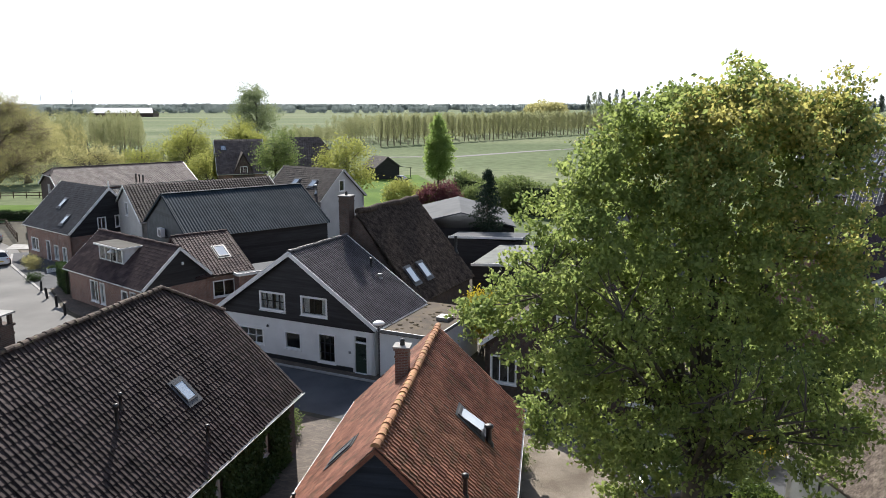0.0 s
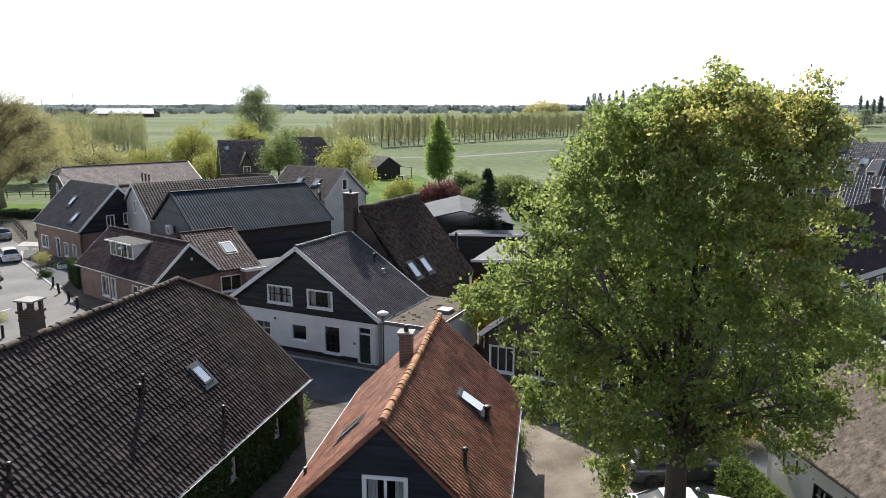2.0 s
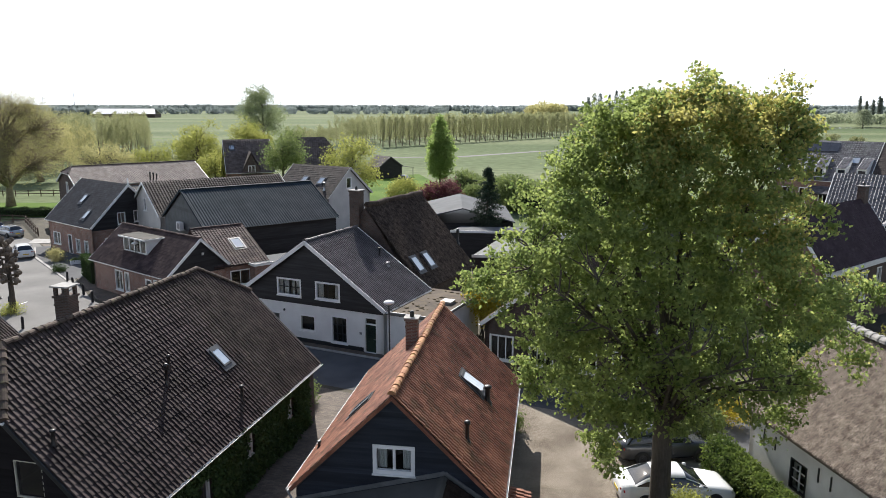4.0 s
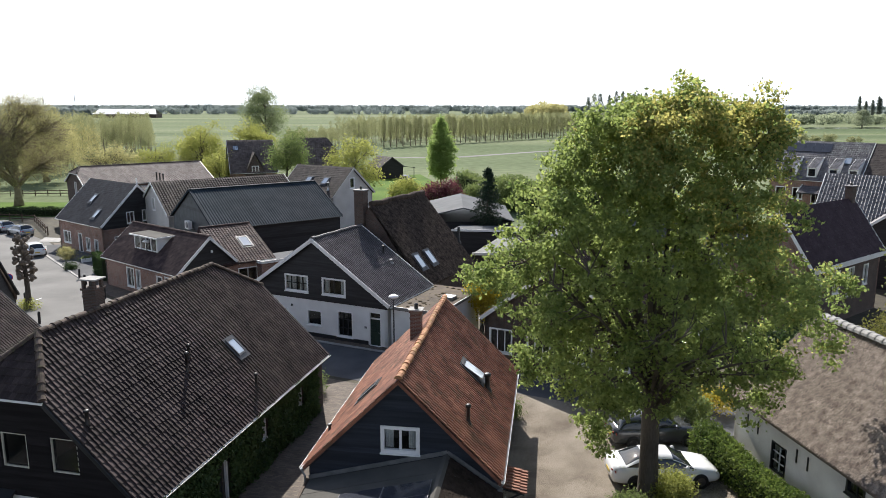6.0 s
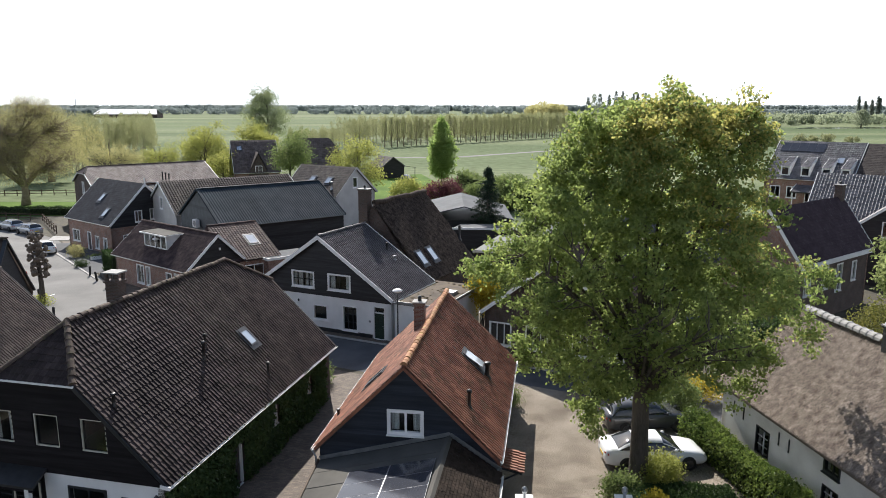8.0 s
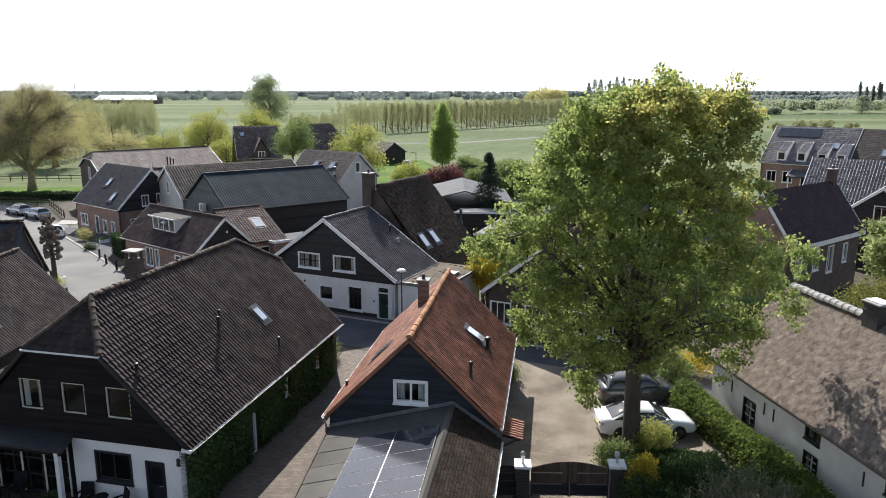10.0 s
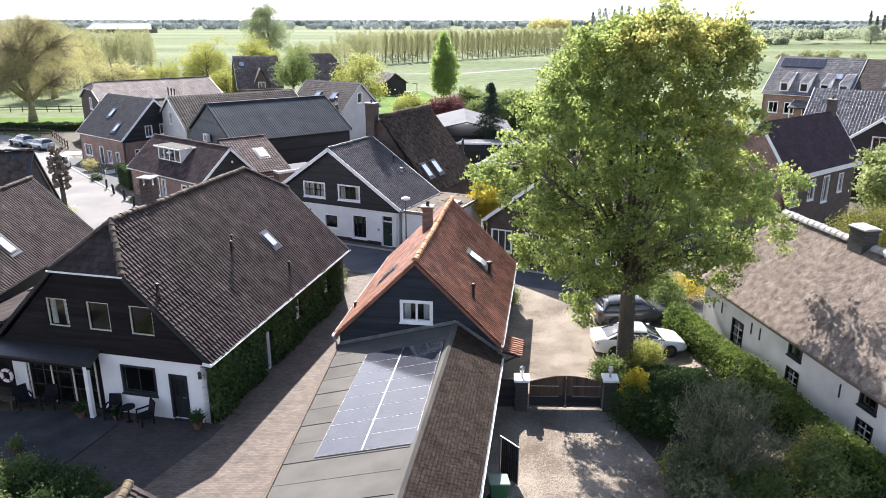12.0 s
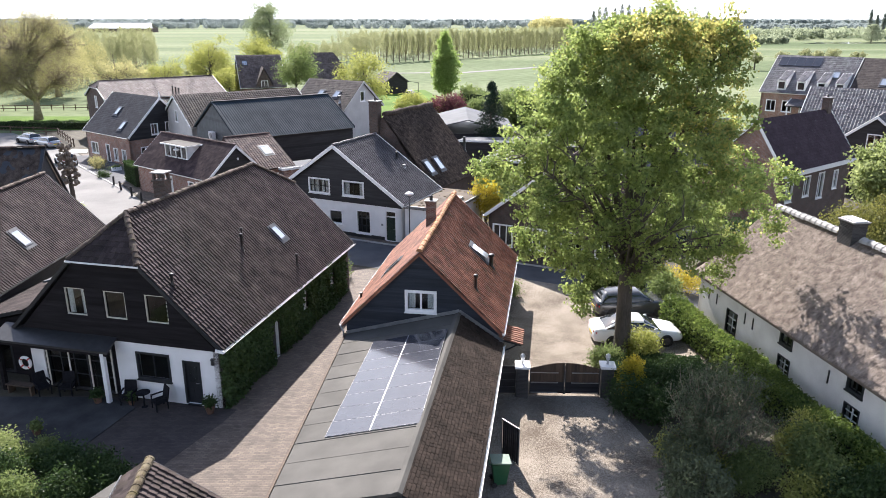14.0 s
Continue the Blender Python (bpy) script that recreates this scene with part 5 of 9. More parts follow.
def thatched_house():
    h = thing("old_thatched_house", "old house with a steep dark mossy thatched roof and tall chimney", "house", frame_at(-6.03, 50.5, 26))
    w, he, hr, L = 5.14, 2.67, 8.64, 8.96
    thatch_slope(h, L, w, he, hr, 1, M_THATCH_OLD, seed=3, y0=-0.6, hip_near=0.5)
    thatch_slope(h, L, w, he, hr, -1, M_THATCH_OLD, seed=4)
    straw(h, L, w, he, hr, 1, M_REED_OLD, 34000, 8, -0.4)
    rp = Shape().tube([(0.1 * math.sin(i), L * i / 12, hr - 0.05 + 0.04 * math.sin(i * 2.1)) for i in range(13)], 0.24, 8)
    part("ridge_thatch", rp, M_THATCH_OLD, h, "", True)
    poly = gable(w - 0.3, w - 0.3, he, hr - 0.25)
    W = 2 * w - 0.6
    wall(h, (-w + 0.3, -0.25), (1, 0), poly, [], M_BRICK_DARK, 0.5, name="gable_wall")
    wall(h, (w - 0.3, L - 0.3), (-1, 0), poly, [], M_BRICK_DARK, name="gable_wall")
    wall(h, (w - 0.3, 0.3), (0, 1), [(0, 0), (L - 0.6, 0), (L - 0.6, he), (0, he)], [], M_BRICK_DARK)
    wall(h, (-w + 0.3, L - 0.3), (0, -1), [(0, 0), (L - 0.6, 0), (L - 0.6, he), (0, he)], [], M_BRICK_DARK)
    k = (hr - he) / w
    for y in (0.82, 2.66):
        skylight(h, 3.85, y, hr - k * 3.85 + 0.06, 1, k, 0.87, 1.35)
    chimney(h, -0.75, -0.2, 5.6, 9.6, 0.82, 0.72, M_BRICK_DARK, 1)
    vent_pipe(h, 3.6, 8.7, hr - k * 3.6, 1.3, 0.12, False)


def white_farmhouse():
    h = thing("whitewashed_farmhouse", "long low whitewashed farmhouse under a thick grey-brown thatched roof", "house", frame_at(17.1, 27.2, 170.3))
    w, he, hr, L = 4.05, 3.05, 6.62, 24.0
    thatch_slope(h, L, w, he, hr, 1, M_THATCH, 34, 130, hip_near=1.1, seed=11, rough=0.014)
    thatch_slope(h, L, w, he, hr, -1, M_THATCH, 14, 60, hip_near=1.1, seed=12)
    straw(h, L, w, he, hr, 1, M_REED, 140000, 9, 0.6, 0.55)
    end = Shape()
    nn = 14
    for i in range(nn + 1):
        f = i / nn
        for j in range(nn + 1):
            s = (j / nn * 2 - 1) * (1 - f) * w
            end.v.append((s, 1.1 * f + 0.02 - 0.1 * (1 - f) + 0.04 * noise.noise(Vector((s, f * 4, 2))), he + (hr - he) * f + 0.02))
    end.f += [(i * (nn + 1) + j, i * (nn + 1) + j + 1, (i + 1) * (nn + 1) + j + 1, (i + 1) * (nn + 1) + j) for i in range(nn) for j in range(nn)]
    part("thatch_end", end, M_THATCH, h, "", True)
    ridge_caps(h, (0, 1.0, hr + 0.06), (0, 5.9, hr + 0.06), M_KERB, 0.22, 0.42)
    ridge_caps(h, (0, 7.5, hr + 0.06), (0, L, hr + 0.06), M_KERB, 0.22, 0.42)
    ch = chimney(h, 0.0, 6.7, 5.8, 7.35, 0.75, 0.9, M_BRICK_BLACK, 0)
    # white paint stands in for the glint on the metal
    part("cowl", Shape().slab([(-0.3, 6.2, 7.555), (0.3, 6.2, 7.555), (0.3, 7.2, 7.555), (-0.3, 7.2, 7.555)], 0.05), M_WHITE, ch, "sheet metal chimney cowl, its glint painted white")
    i = 0.36
    o, d = (w - i, 0.4), (0, 1)
    low = [(2.9, 3.85, 0.7, 1.95), (7.45, 8.3, 0.58, 1.5), (11.95, 12.8, 0.58, 1.5), (16.4, 17.25, 0.58, 1.5)]
    high = [(7.4, 8.3, 2.1, 2.68), (11.9, 12.8, 2.1, 2.68), (16.3, 17.2, 2.1, 2.68)]
    wall(h, o, d, [(0, 0), (L - 0.8, 0), (L - 0.8, he + 0.1), (0, he + 0.1)], low + high, M_LIME, 0.3, label="whitewashed brick wall")
    for q in low:
        window(h, o, d, q, 1, 2, M_DARKPAINT, False, bar_mat=M_WHITE, bar=0.032)
    for q in high:
        window(h, o, d, q, 1, 0, M_DARKPAINT, True)
    for y in (1.4, 2.2, 4.9, 5.6, 11.2, 15.6):
        part("wall_anchor", Shape().box(w - i + 0.002, w - i + 0.04, y, y + 0.06, 1.75, 2.35), M_BLACKMETAL, h)
    poly = gable(w - i, w - i, he, hr - 0.5)
    wall(h, (-w + i, 0.4), (1, 0), poly, [], M_LIME, 0.3, name="gable_wall")
    wall(h, (w - i, L - 0.4), (-1, 0), poly, [], M_LIME, 0.3, name="gable_wall")
    wall(h, (-w + i, L - 0.4), (0, -1), [(0, 0), (L - 0.8, 0), (L - 0.8, he), (0, he)], [], M_LIME, 0.3)


# ---- the brick houses by the square ----
def plain_house(name, label, x, y, ang, L, wl, wr, he, hr, tile_mat, wall_mat, gable_mat=None, gable_holes=(), left_holes=(), right_holes=(), verge=M_WHITE, ridge=None, w=0.3, run=0.36, over=0.15, board=0.0, far_holes=(), frame_mat=None, tile="pan", single=None, near_hip=None, category="house", bars=1, far_hip=None):
    h = thing(name, label, category, frame_at(x, y, ang))
    pitched(h, L, wl, wr, he, hr, tile_mat, over=over, w=w, run=run, ridge_mat=ridge, verge=verge, tile=tile, single=single, near_hip=near_hip, far_hip=far_hip)
    i = 0.25
    o, d, ws, W = (-wl + i, 0.05), (1, 0), wl - i, wl + wr - 2 * i
    gh = [(ws + a, ws + b, c, e) for a, b, c, e in gable_holes]
    tp = near_hip[1] if near_hip else None
    if board:
        wall(h, o, d, [(0, 0), (W, 0), (W, board - 0.005), (0, board - 0.005)], [q for q in gh if q[3] < board], wall_mat)
        poly = gable(wl - i, wr - i, he, hr - 0.1, z0=board, top=tp) if board < he - 0.1 else [(0, board), (W, board), (wl - i, hr - 0.1)]
        wall(h, o, d, poly, [q for q in gh if q[3] >= board], gable_mat, name="gable_wall", label="dark boarded gable")
        planks(h, o, d, poly, [q for q in gh if q[3] >= board], gable_mat, 0.25)
    else:
        wall(h, o, d, gable(wl - i, wr - i, he, hr - 0.1, top=tp), gh, gable_mat or wall_mat, name="gable_wall")
    for q in gh:
        window(h, o, d, q, bars, 0, frame_mat)
    wall(h, (wr - i, 0.05), (0, 1), [(0, 0), (L - 0.1, 0), (L - 0.1, he), (0, he)], list(right_holes), wall_mat)
    for q in right_holes:
        window(h, (wr - i, 0.05), (0, 1), q, 1, 0, frame_mat)
    lh = [(L - 0.1 - b, L - 0.1 - a, c, e) for a, b, c, e in left_holes]
    wall(h, (-wl + i, L - 0.05), (0, -1), [(0, 0), (L - 0.1, 0), (L - 0.1, he), (0, he)], lh, wall_mat)
    for q in lh:
        if q[2] < 0.3:
            door(h, (-wl + i, L - 0.05), (0, -1), q, M_DARKPAINT, M_WHITE)
        else:
            window(h, (-wl + i, L - 0.05), (0, -1), q, 1, 0, frame_mat)
    wall(h, (wr - i, L - 0.05), (-1, 0), [(W - s, z) for s, z in gable(wl - i, wr - i, he, hr - 0.1, top=far_hip[1] if far_hip else None)][::-1], [], gable_mat or wall_mat, name="gable_wall")
    return h


M_TILE_SLATEBLUE = mat("blue_black_slate", (0.014, 0.015, 0.02), (0.034, 0.035, 0.043), 1.3, 0.7, 30, 0.3, vary=0.28, spec=0.2)


def brick_house():
    h = plain_house("brick_house", "brick house with a black gable, white verges and dark tiled roof", -34.36, 74.05, -51.16, 10.42, 4.45, 4.2, 3.35, 7.62, M_TILE_SLATEBLUE, M_BRICK, M_BLACKWOOD,
                    [(-1.36, -0.5, 3.4, 4.65), (0.47, 1.4, 3.5, 4.7), (-2.9, -1.75, 1.0, 2.1)], [(1.1, 2.0, 0.35, 1.8), (2.95, 3.9, 0.35, 1.8), (4.8, 5.7, 0.05, 2.1), (7.6, 9.3, 0.7, 2.05)], board=3.0, tile="flat", w=0.3, run=0.26)
    k = (7.62 - 3.35) / 4.45
    skylight(h, -1.95, 6.0, 7.62 - k * 1.95, -1, k, 0.8, 1.2)
    skylight(h, -3.35, 2.7, 7.62 - k * 3.35, -1, k, 0.8, 1.2)
    part("finial", Shape().box(-0.06, 0.06, -0.22, -0.1, 7.3, 8.3), M_WHITE, h, "white gable finial")


def dormer_house():
    x, y, ang, L, wl, wr, he, hr = -20.0, 53.8, -51.35, 12.1, 3.3, 2.9, 2.64, 5.4
    h = plain_house("dormer_house", "low brick house with a white dormer and brown tiled roof", x, y, ang, L, wl, wr, he, hr, M_TILE_BROWN, M_BRICK, M_BLACKWOOD, [],
                    [(1.2, 2.0, 0.9, 2.2), (2.4, 3.3, 0.05, 2.1), (5.9, 6.6, 0.5, 2.2), (7.0, 8.2, 0.5, 2.2)], board=2.5, ridge=M_TILE_BROWN, w=0.26, run=0.33)
    k = (hr - he) / wl
    # dormer on the slope towards the square
    y0, y1, xf, xb, z0, z1 = 4.6, 8.4, -2.05, -0.5, hr - k * 2.05 + 0.02, 4.95
    dm = Shape()
    dm.add([(xf, y0, z0), (xb, y0, hr - k * 0.5), (xb, y0, z1), (xf, y0, z1), (xf, y1, z0), (xb, y1, hr - k * 0.5), (xb, y1, z1), (xf, y1, z1)], [(0, 1, 2, 3), (4, 7, 6, 5), (3, 2, 6, 7)])
    d = part("dormer", dm, M_WHITE, h, "white flat-roofed dormer with four lights")
    part("dormer_roof", Shape().box(xf - 0.3, xb + 0.3, y0 - 0.25, y1 + 0.25, z1 + 0.003, z1 + 0.12), M_WHITE, d)
    part("dormer_deck", Shape().box(xf - 0.22, xb + 0.25, y0 - 0.18, y1 + 0.18, z1 + 0.124, z1 + 0.15), M_BITUMEN, d)
    ws = wall(d, (xf, y1), (0, -1), [(0, z0), (y1 - y0, z0), (y1 - y0, z1), (0, z1)], [(0.12, y1 - y0 - 0.12, z0 + 0.12, z1 - 0.06)], M_WHITE, 0.08, "dormer_front")
    for i in range(5):
        yy = y0 + 0.12 + (y1 - y0 - 0.24) * i / 4
        fr = Shape().box(xf - 0.02, xf + 0.08, yy - 0.05, yy + 0.05, z0 + 0.12, z1 - 0.06)
        part("mullion", fr, M_WHITE, d)
    part("pane", Shape().box(xf + 0.03, xf + 0.036, y0 + 0.17, y1 - 0.17, z0 + 0.12, z1 - 0.06), M_GLASS, d)
    bx = Shape().lathe([(0.09, 0), (0.09, 0.2)], (0.2, -0.02, 4.0), 8)
    part("wall_lamp", bx, M_WHITE, h)
    return h


def dormer_wing():
    # cross wing: ridge at a right angle to the main ridge
    h = plain_house("brick_wing", "small brick wing with a low brown tiled roof and roof window", -22.4, 59.0, 51.0, 4.5, 2.5, 5.3, 2.75, 5.25, M_TILE_BROWN, M_BRICK, M_BRICK, [], [], [(1.2, 3.0, 0.9, 2.2)], ridge=M_TILE_BROWN, verge=M_TILE_BROWN, w=0.26, run=0.33)
    k = 2.5 / 5.3
    skylight(h, 2.6, 3.0, 5.25 - k * 2.6, 1, k, 0.9, 1.5)


def green_barn():
    h = thing("green_barn", "large dark barn with a blue-green corrugated sheet roof", "barn", frame_at(-24.94, 63.95, 51.28))
    L, w, he, hr = 13.57, 5.63, 5.09, 8.17
    k = (hr - he) / w
    for side in (1, -1):
        up, outw = slope_basis(side, k)
        n, length = 13, math.hypot(w, hr - he) + 0.2
        for i in range(n):
            sh, m = Shape(), 20
            ya = L * i / n
            wv = L / n
            lows, highs = [], []
            for j in range(m + 1):
                e = 0.026 * math.sin(math.pi * 2 * 4 * j / m) + 0.03
                yy = ya + wv * j / m
                lows.append(Vector((side * w, yy, he)) - up * 0.25 + outw * e)
                highs.append(Vector((0, yy, hr)) + outw * e)
            sh.add(lows + highs, [(j, j + 1, m + 2 + j, m + 1 + j) if side > 0 else (m + 1 + j, m + 2 + j, j + 1, j) for j in range(m)])
            part("roof_sheet", sh, M_GREENROOF, h)
        part("roof", Shape().slab([(side * w, 0, he - 0.01), (side * w, L, he - 0.01), (0, L, hr - 0.01), (0, 0, hr - 0.01)][::side], 0.1, -outw), M_DARKPAINT, h)
        for y in (-0.06, L + 0.06):
            strip(h, (side * w, y, he - 0.02), (0, y, hr + 0.0), 0.1, 0.2, M_GREENROOF, "bargeboard")
    strip(h, (0, -0.05, hr + 0.05), (0, L + 0.05, hr + 0.05), 0.4, 0.06, M_GREENROOF, "ridge_cap")
    i = 0.2
    poly = gable(w - i, w - i, he, hr - 0.1)
    for o, d in (((-w + i, 0.1), (1, 0)), ((w - i, L - 0.1), (-1, 0))):
        wall(h, o, d, poly, [], M_GREYBOARD, name="gable_wall", label="grey boarded gable")
        planks(h, o, d, [(0.02, 2.6), (2 * w - 2 * i - 0.02, 2.6), (2 * w - 2 * i - 0.02, he - 0.1), (w - i, hr - 0.15), (0.02, he - 0.1)], [], M_GREYBOARD, 0.3)
    for o, d in (((w - i, 0.1), (0, 1)), ((-w + i, L - 0.1), (0, -1))):
        wall(h, o, d, [(0, 0), (L - 0.2, 0), (L - 0.2, he), (0, he)], [], M_BLACKWOOD)
        planks(h, o, d, [(0, 1.0), (L - 0.2, 1.0), (L - 0.2, he - 0.1), (0, he - 0.1)], [], M_BLACKWOOD, 0.3)
    ac = thing("air_conditioner", "white outdoor air conditioning unit on the barn gable", "air conditioner", frame_at(-24.94, 63.95, 51.28))
    part("casing", Shape().box(-0.5, 0.5, -0.5, -0.12, 4.4, 5.15), M_WHITE, ac)
    part("fan_grille", Shape().tube([(0.12, -0.505, 4.78), (0.12, -0.54, 4.78)], 0.3, 16), M_LEAD, ac)
    part("bracket", Shape().box(-0.4, 0.4, -0.45, 0.08, 4.33, 4.395), M_STEEL, ac)


M_GREYBOARD = mat("grey_green_boarding", (0.05, 0.058, 0.062), (0.085, 0.095, 0.1), 2, 0.7, 40, 0.3, vary=0.15)

black_farmhouse()
orange_house()
annex()
white_house()
flat_link()
thatched_house()
white_farmhouse()
brick_house()
dormer_house()
dormer_wing()
green_barn()


# ---- more houses ----
def other_houses():
    plain_house("long_barn", "long barn with a pale brown tiled roof", -51.06, 93.59, 49.2, 17.6, 4.8, 4.8, 5.6, 7.83, M_TILE_PALE, M_BRICK, M_BRICK_DARK, [(-0.6, 0.5, 4.2, 5.8)], w=0.21, run=0.3, ridge=M_TILE_DARK, category="barn", near_hip=(0.9, 7.0))
    plain_house("low_barn", "barn with a long dark tiled roof behind the green barn", -32.0, 72.5, 51.3, 15.5, 5.0, 5.0, 4.9, 8.0, M_TILE_DARK, M_GREYWALL, M_GREYWALL, [(-0.4, 0.5, 5.0, 6.3)], category="barn")
    h = plain_house("grey_gable_house", "house with a pale grey gable and brown tiled roof", -10.92, 78.87, -57.12, 8.6, 3.85, 3.85, 5.9, 9.08, M_TILE_FLATDARK, M_GREYWALL, M_GREYWALL, [(-0.55, 0.3, 6.7, 7.9)], verge=M_GREYWALL, bars=0, w=0.3, run=0.3, tile="flat")
    k = (9.08 - 5.9) / 3.85
    for y in (2.6, 5.2):
        skylight(h, -1.9, y, 9.08 - k * 1.9, -1, k, 0.8, 1.1)
    vent_pipe(h, -2.9, 1.3, 9.08 - k * 2.9, 0.9, 0.12, material=M_STEEL)
    h = plain_house("mansion_roof_house", "large dark-roofed house among the trees", -40.0, 128.0, 70.0, 8.0, 5.0, 6.5, 4.4, 9.9, M_TILE_FADED, M_BRICK, M_BRICK, [], [], [(2.6, 3.6, 3.0, 4.1), (4.4, 5.4, 3.0, 4.1)], w=0.4, run=0.4)
    cg = Shape()
    cg.add([(6.4, 2.2, 4.0), (6.4, 6.2, 4.0), (6.4, 4.2, 8.0), (2.2, 4.2, 8.0)], [(0, 2, 3), (1, 3, 2)])
    part("cross_gable_roof", cg, M_TILE_FADED, h)
    wall(h, (6.35, 2.4), (0, 1), [(0, 0), (3.6, 0), (3.6, 4.1), (1.8, 7.6), (0, 4.1)], [(1.2, 2.4, 4.4, 5.6), (0.5, 3.1, 1.0, 2.4)], M_BRICK_DARK)
    window(h, (6.35, 2.4), (0, 1), (1.2, 2.4, 4.4, 5.6))
    window(h, (6.35, 2.4), (0, 1), (0.5, 3.1, 1.0, 2.4), 2)
    skylight(h, 1.6, 1.3, 8.5, 1, 5.5 / 6.5, 0.9, 1.2)
    h = plain_house("mansard_barn", "dark barn with a bent mansard roof", -27.9, 132.0, 78.0, 7.2, 5.5, 5.5, 5.2, 10.2, M_TILE_FADED, M_BRICK, M_BRICK_DARK, [], [], [], verge=M_GREYWALL, category="barn", far_hip=(1.9, 7.6), w=0.4, run=0.4)
    # left neighbours
    h = plain_house("left_neighbour_house", "black house with a dark brown tiled roof beside the farmhouse", -27.1, 18.0, 0.0, 16.6, 3.6, 3.65, 3.0, 6.7, M_TILE_DARK, M_BLACKWOOD, M_BLACKWOOD, w=0.212, run=0.315, single=lambda s, t: s > 13.0, ridge=M_RIDGE, verge=M_DARKPAINT)
    skylight(h, 2.2, 9.3, 6.7 - 1.014 * 2.2, 1, 1.014, 0.8, 1.2)
    h = plain_house("dark_thatch_barn", "barn with a dark weathered roof and stone ridge", -34.2, 39.2, 78.0, 4.4, 4.2, 5.4, 3.0, 7.5, None, M_BRICK_DARK, M_BLACKWOOD, ridge=M_RIDGE, verge=None, category="barn")
    thatch_slope(h, 4.4, 4.2, 3.0, 7.5, -1, M_THATCH_OLD, seed=31)
    thatch_slope(h, 4.4, 5.4, 3.0, 7.5, 1, M_THATCH_OLD, seed=32)
    # right side
    h = plain_house("slate_roofed_house", "dark house with a plain purple-grey roof and white eaves", 24.1, 46.2, 52.0, 11.8, 4.0, 2.85, 4.85, 8.77, M_TILE_SLATE, M_BRICK_DARK, M_BRICK, [], [], [(0.9, 1.9, 2.3, 4.0), (3.7, 4.7, 2.4, 4.1), (6.1, 7.1, 1.9, 4.1), (8.8, 9.6, 2.4, 4.0)], w=0.28, run=0.26, tile="flat", verge=M_WHITE)
    strip(h, (2.85, -0.1, 4.62), (2.85, 11.9, 4.62), 0.3, 0.3, M_WHITE, "eaves_box")
    chimney(h, 0.0, 11.3, 8.2, 9.7, 0.6, 0.6, M_BRICK_DARK, 1)
    h = plain_house("shiny_roofed_house", "house with a glossy grey pantiled roof and white verges", 39.18, 68.66, 128.8, 12.0, 5.0, 4.92, 5.29, 9.43, M_TILE_WHITE, M_BRICK, M_BRICK, w=0.3, run=0.42)
    h2 = plain_house("white_gable_wing", "black gabled wing with broad white bargeboards", 39.78, 56.67, 38.8, 6.0, 3.8, 3.8, 4.7, 7.7, M_TILE_WHITE, M_BLACKWOOD, M_BLACKWOOD, [(-0.6, 0.6, 4.6, 6.0)], w=0.36, run=0.4)
    h = plain_house("terrace_house", "brick terrace with white-edged dormers and glossy tiles", 44.62, 89.83, 132.9, 10.1, 5.0, 5.57, 7.31, 11.78, M_TILE_WHITE, M_BRICK, M_BRICK, [], [], [(0.8, 2.0, 4.9, 6.3), (2.8, 4.0, 4.9, 6.3), (5.0, 6.0, 4.5, 6.3), (7.6, 8.8, 4.9, 6.3)], w=0.27, run=0.36)
    k = (11.78 - 7.31) / 5.57
    skylight(h, 2.7, 8.1, 11.78 - k * 2.7, 1, k, 0.9, 1.2)
    lean = part("lean_to", Shape().slab([(5.3, 4.0, 6.6), (7.3, 4.0, 5.9), (7.3, 8.6, 5.9), (5.3, 8.6, 6.6)], 0.12), M_DARKPAINT, h, "tiled lean-to roof along the terrace wall")
    tiled(lean, (7.35, 4.0, 5.9), (0, 1, 0), (-2.0, 0, 0.7), 4.6, 2.1, M_TILE_WHITE, 0.3, 0.36)
    strip(lean, (7.35, 3.95, 5.92), (5.3, 3.95, 6.64), 0.08, 0.2, M_WHITE)
    part("post", Shape().box(7.1, 7.22, 4.1, 4.22, 0, 5.8), M_WHITE, lean)
    part("post", Shape().box(7.1, 7.22, 8.3, 8.42, 0, 5.8), M_WHITE, lean)
    for yy in (1.9, 4.3, 6.7, 8.85):
        xf, xb = 5.2, 2.4
        zf = 11.78 - k * xf
        zt = 11.78 - k * xb
        dm = Shape()
        dm.add([(xf, yy, zf - 0.1), (xf, yy + 1.1, zf - 0.1), (xf, yy + 1.1, zf + 1.25), (xf, yy, zf + 1.25), (xb, yy, zt + 0.1), (xb, yy + 1.1, zt + 0.1)], [(0, 1, 2, 3), (3, 2, 5, 4), (0, 3, 4), (1, 5, 2)])
        d = part("dormer", dm, M_WHITE, h, "white dormer with a sloping tiled roof")
        up = Vector((xb - xf, 0, zt + 0.1 - zf - 1.25)).normalized()
        tiled(d, (xf + 0.15, yy + 0.08, zf + 1.22), (0, 1, 0), up, 0.94, 3.0, M_TILE_WHITE, 0.3, 0.36)
        part("pane", Shape().box(xf + 0.004, xf + 0.02, yy + 0.18, yy + 0.92, zf + 0.2, zf + 1.05), M_CARGLASS, d)
    ar = thing("terrace_solar_panels", "row of black solar panels on the terrace roof", "solar panels", frame_at(44.62, 89.83, 132.9))
    up, outw = slope_basis(1, k)
    for j in range(5):
        c = Vector((0, 0.5 + j * 1.06, 11.78))
        q = [c - up * 2.1 + outw * 0.14, c - up * 2.1 + Vector((0, 1.02, 0)) + outw * 0.14, c - up * 0.5 + Vector((0, 1.02, 0)) + outw * 0.14, c - up * 0.5 + outw * 0.14]
        part("panel", Shape().slab(q, 0.04, -outw), M_SOLAR, ar)
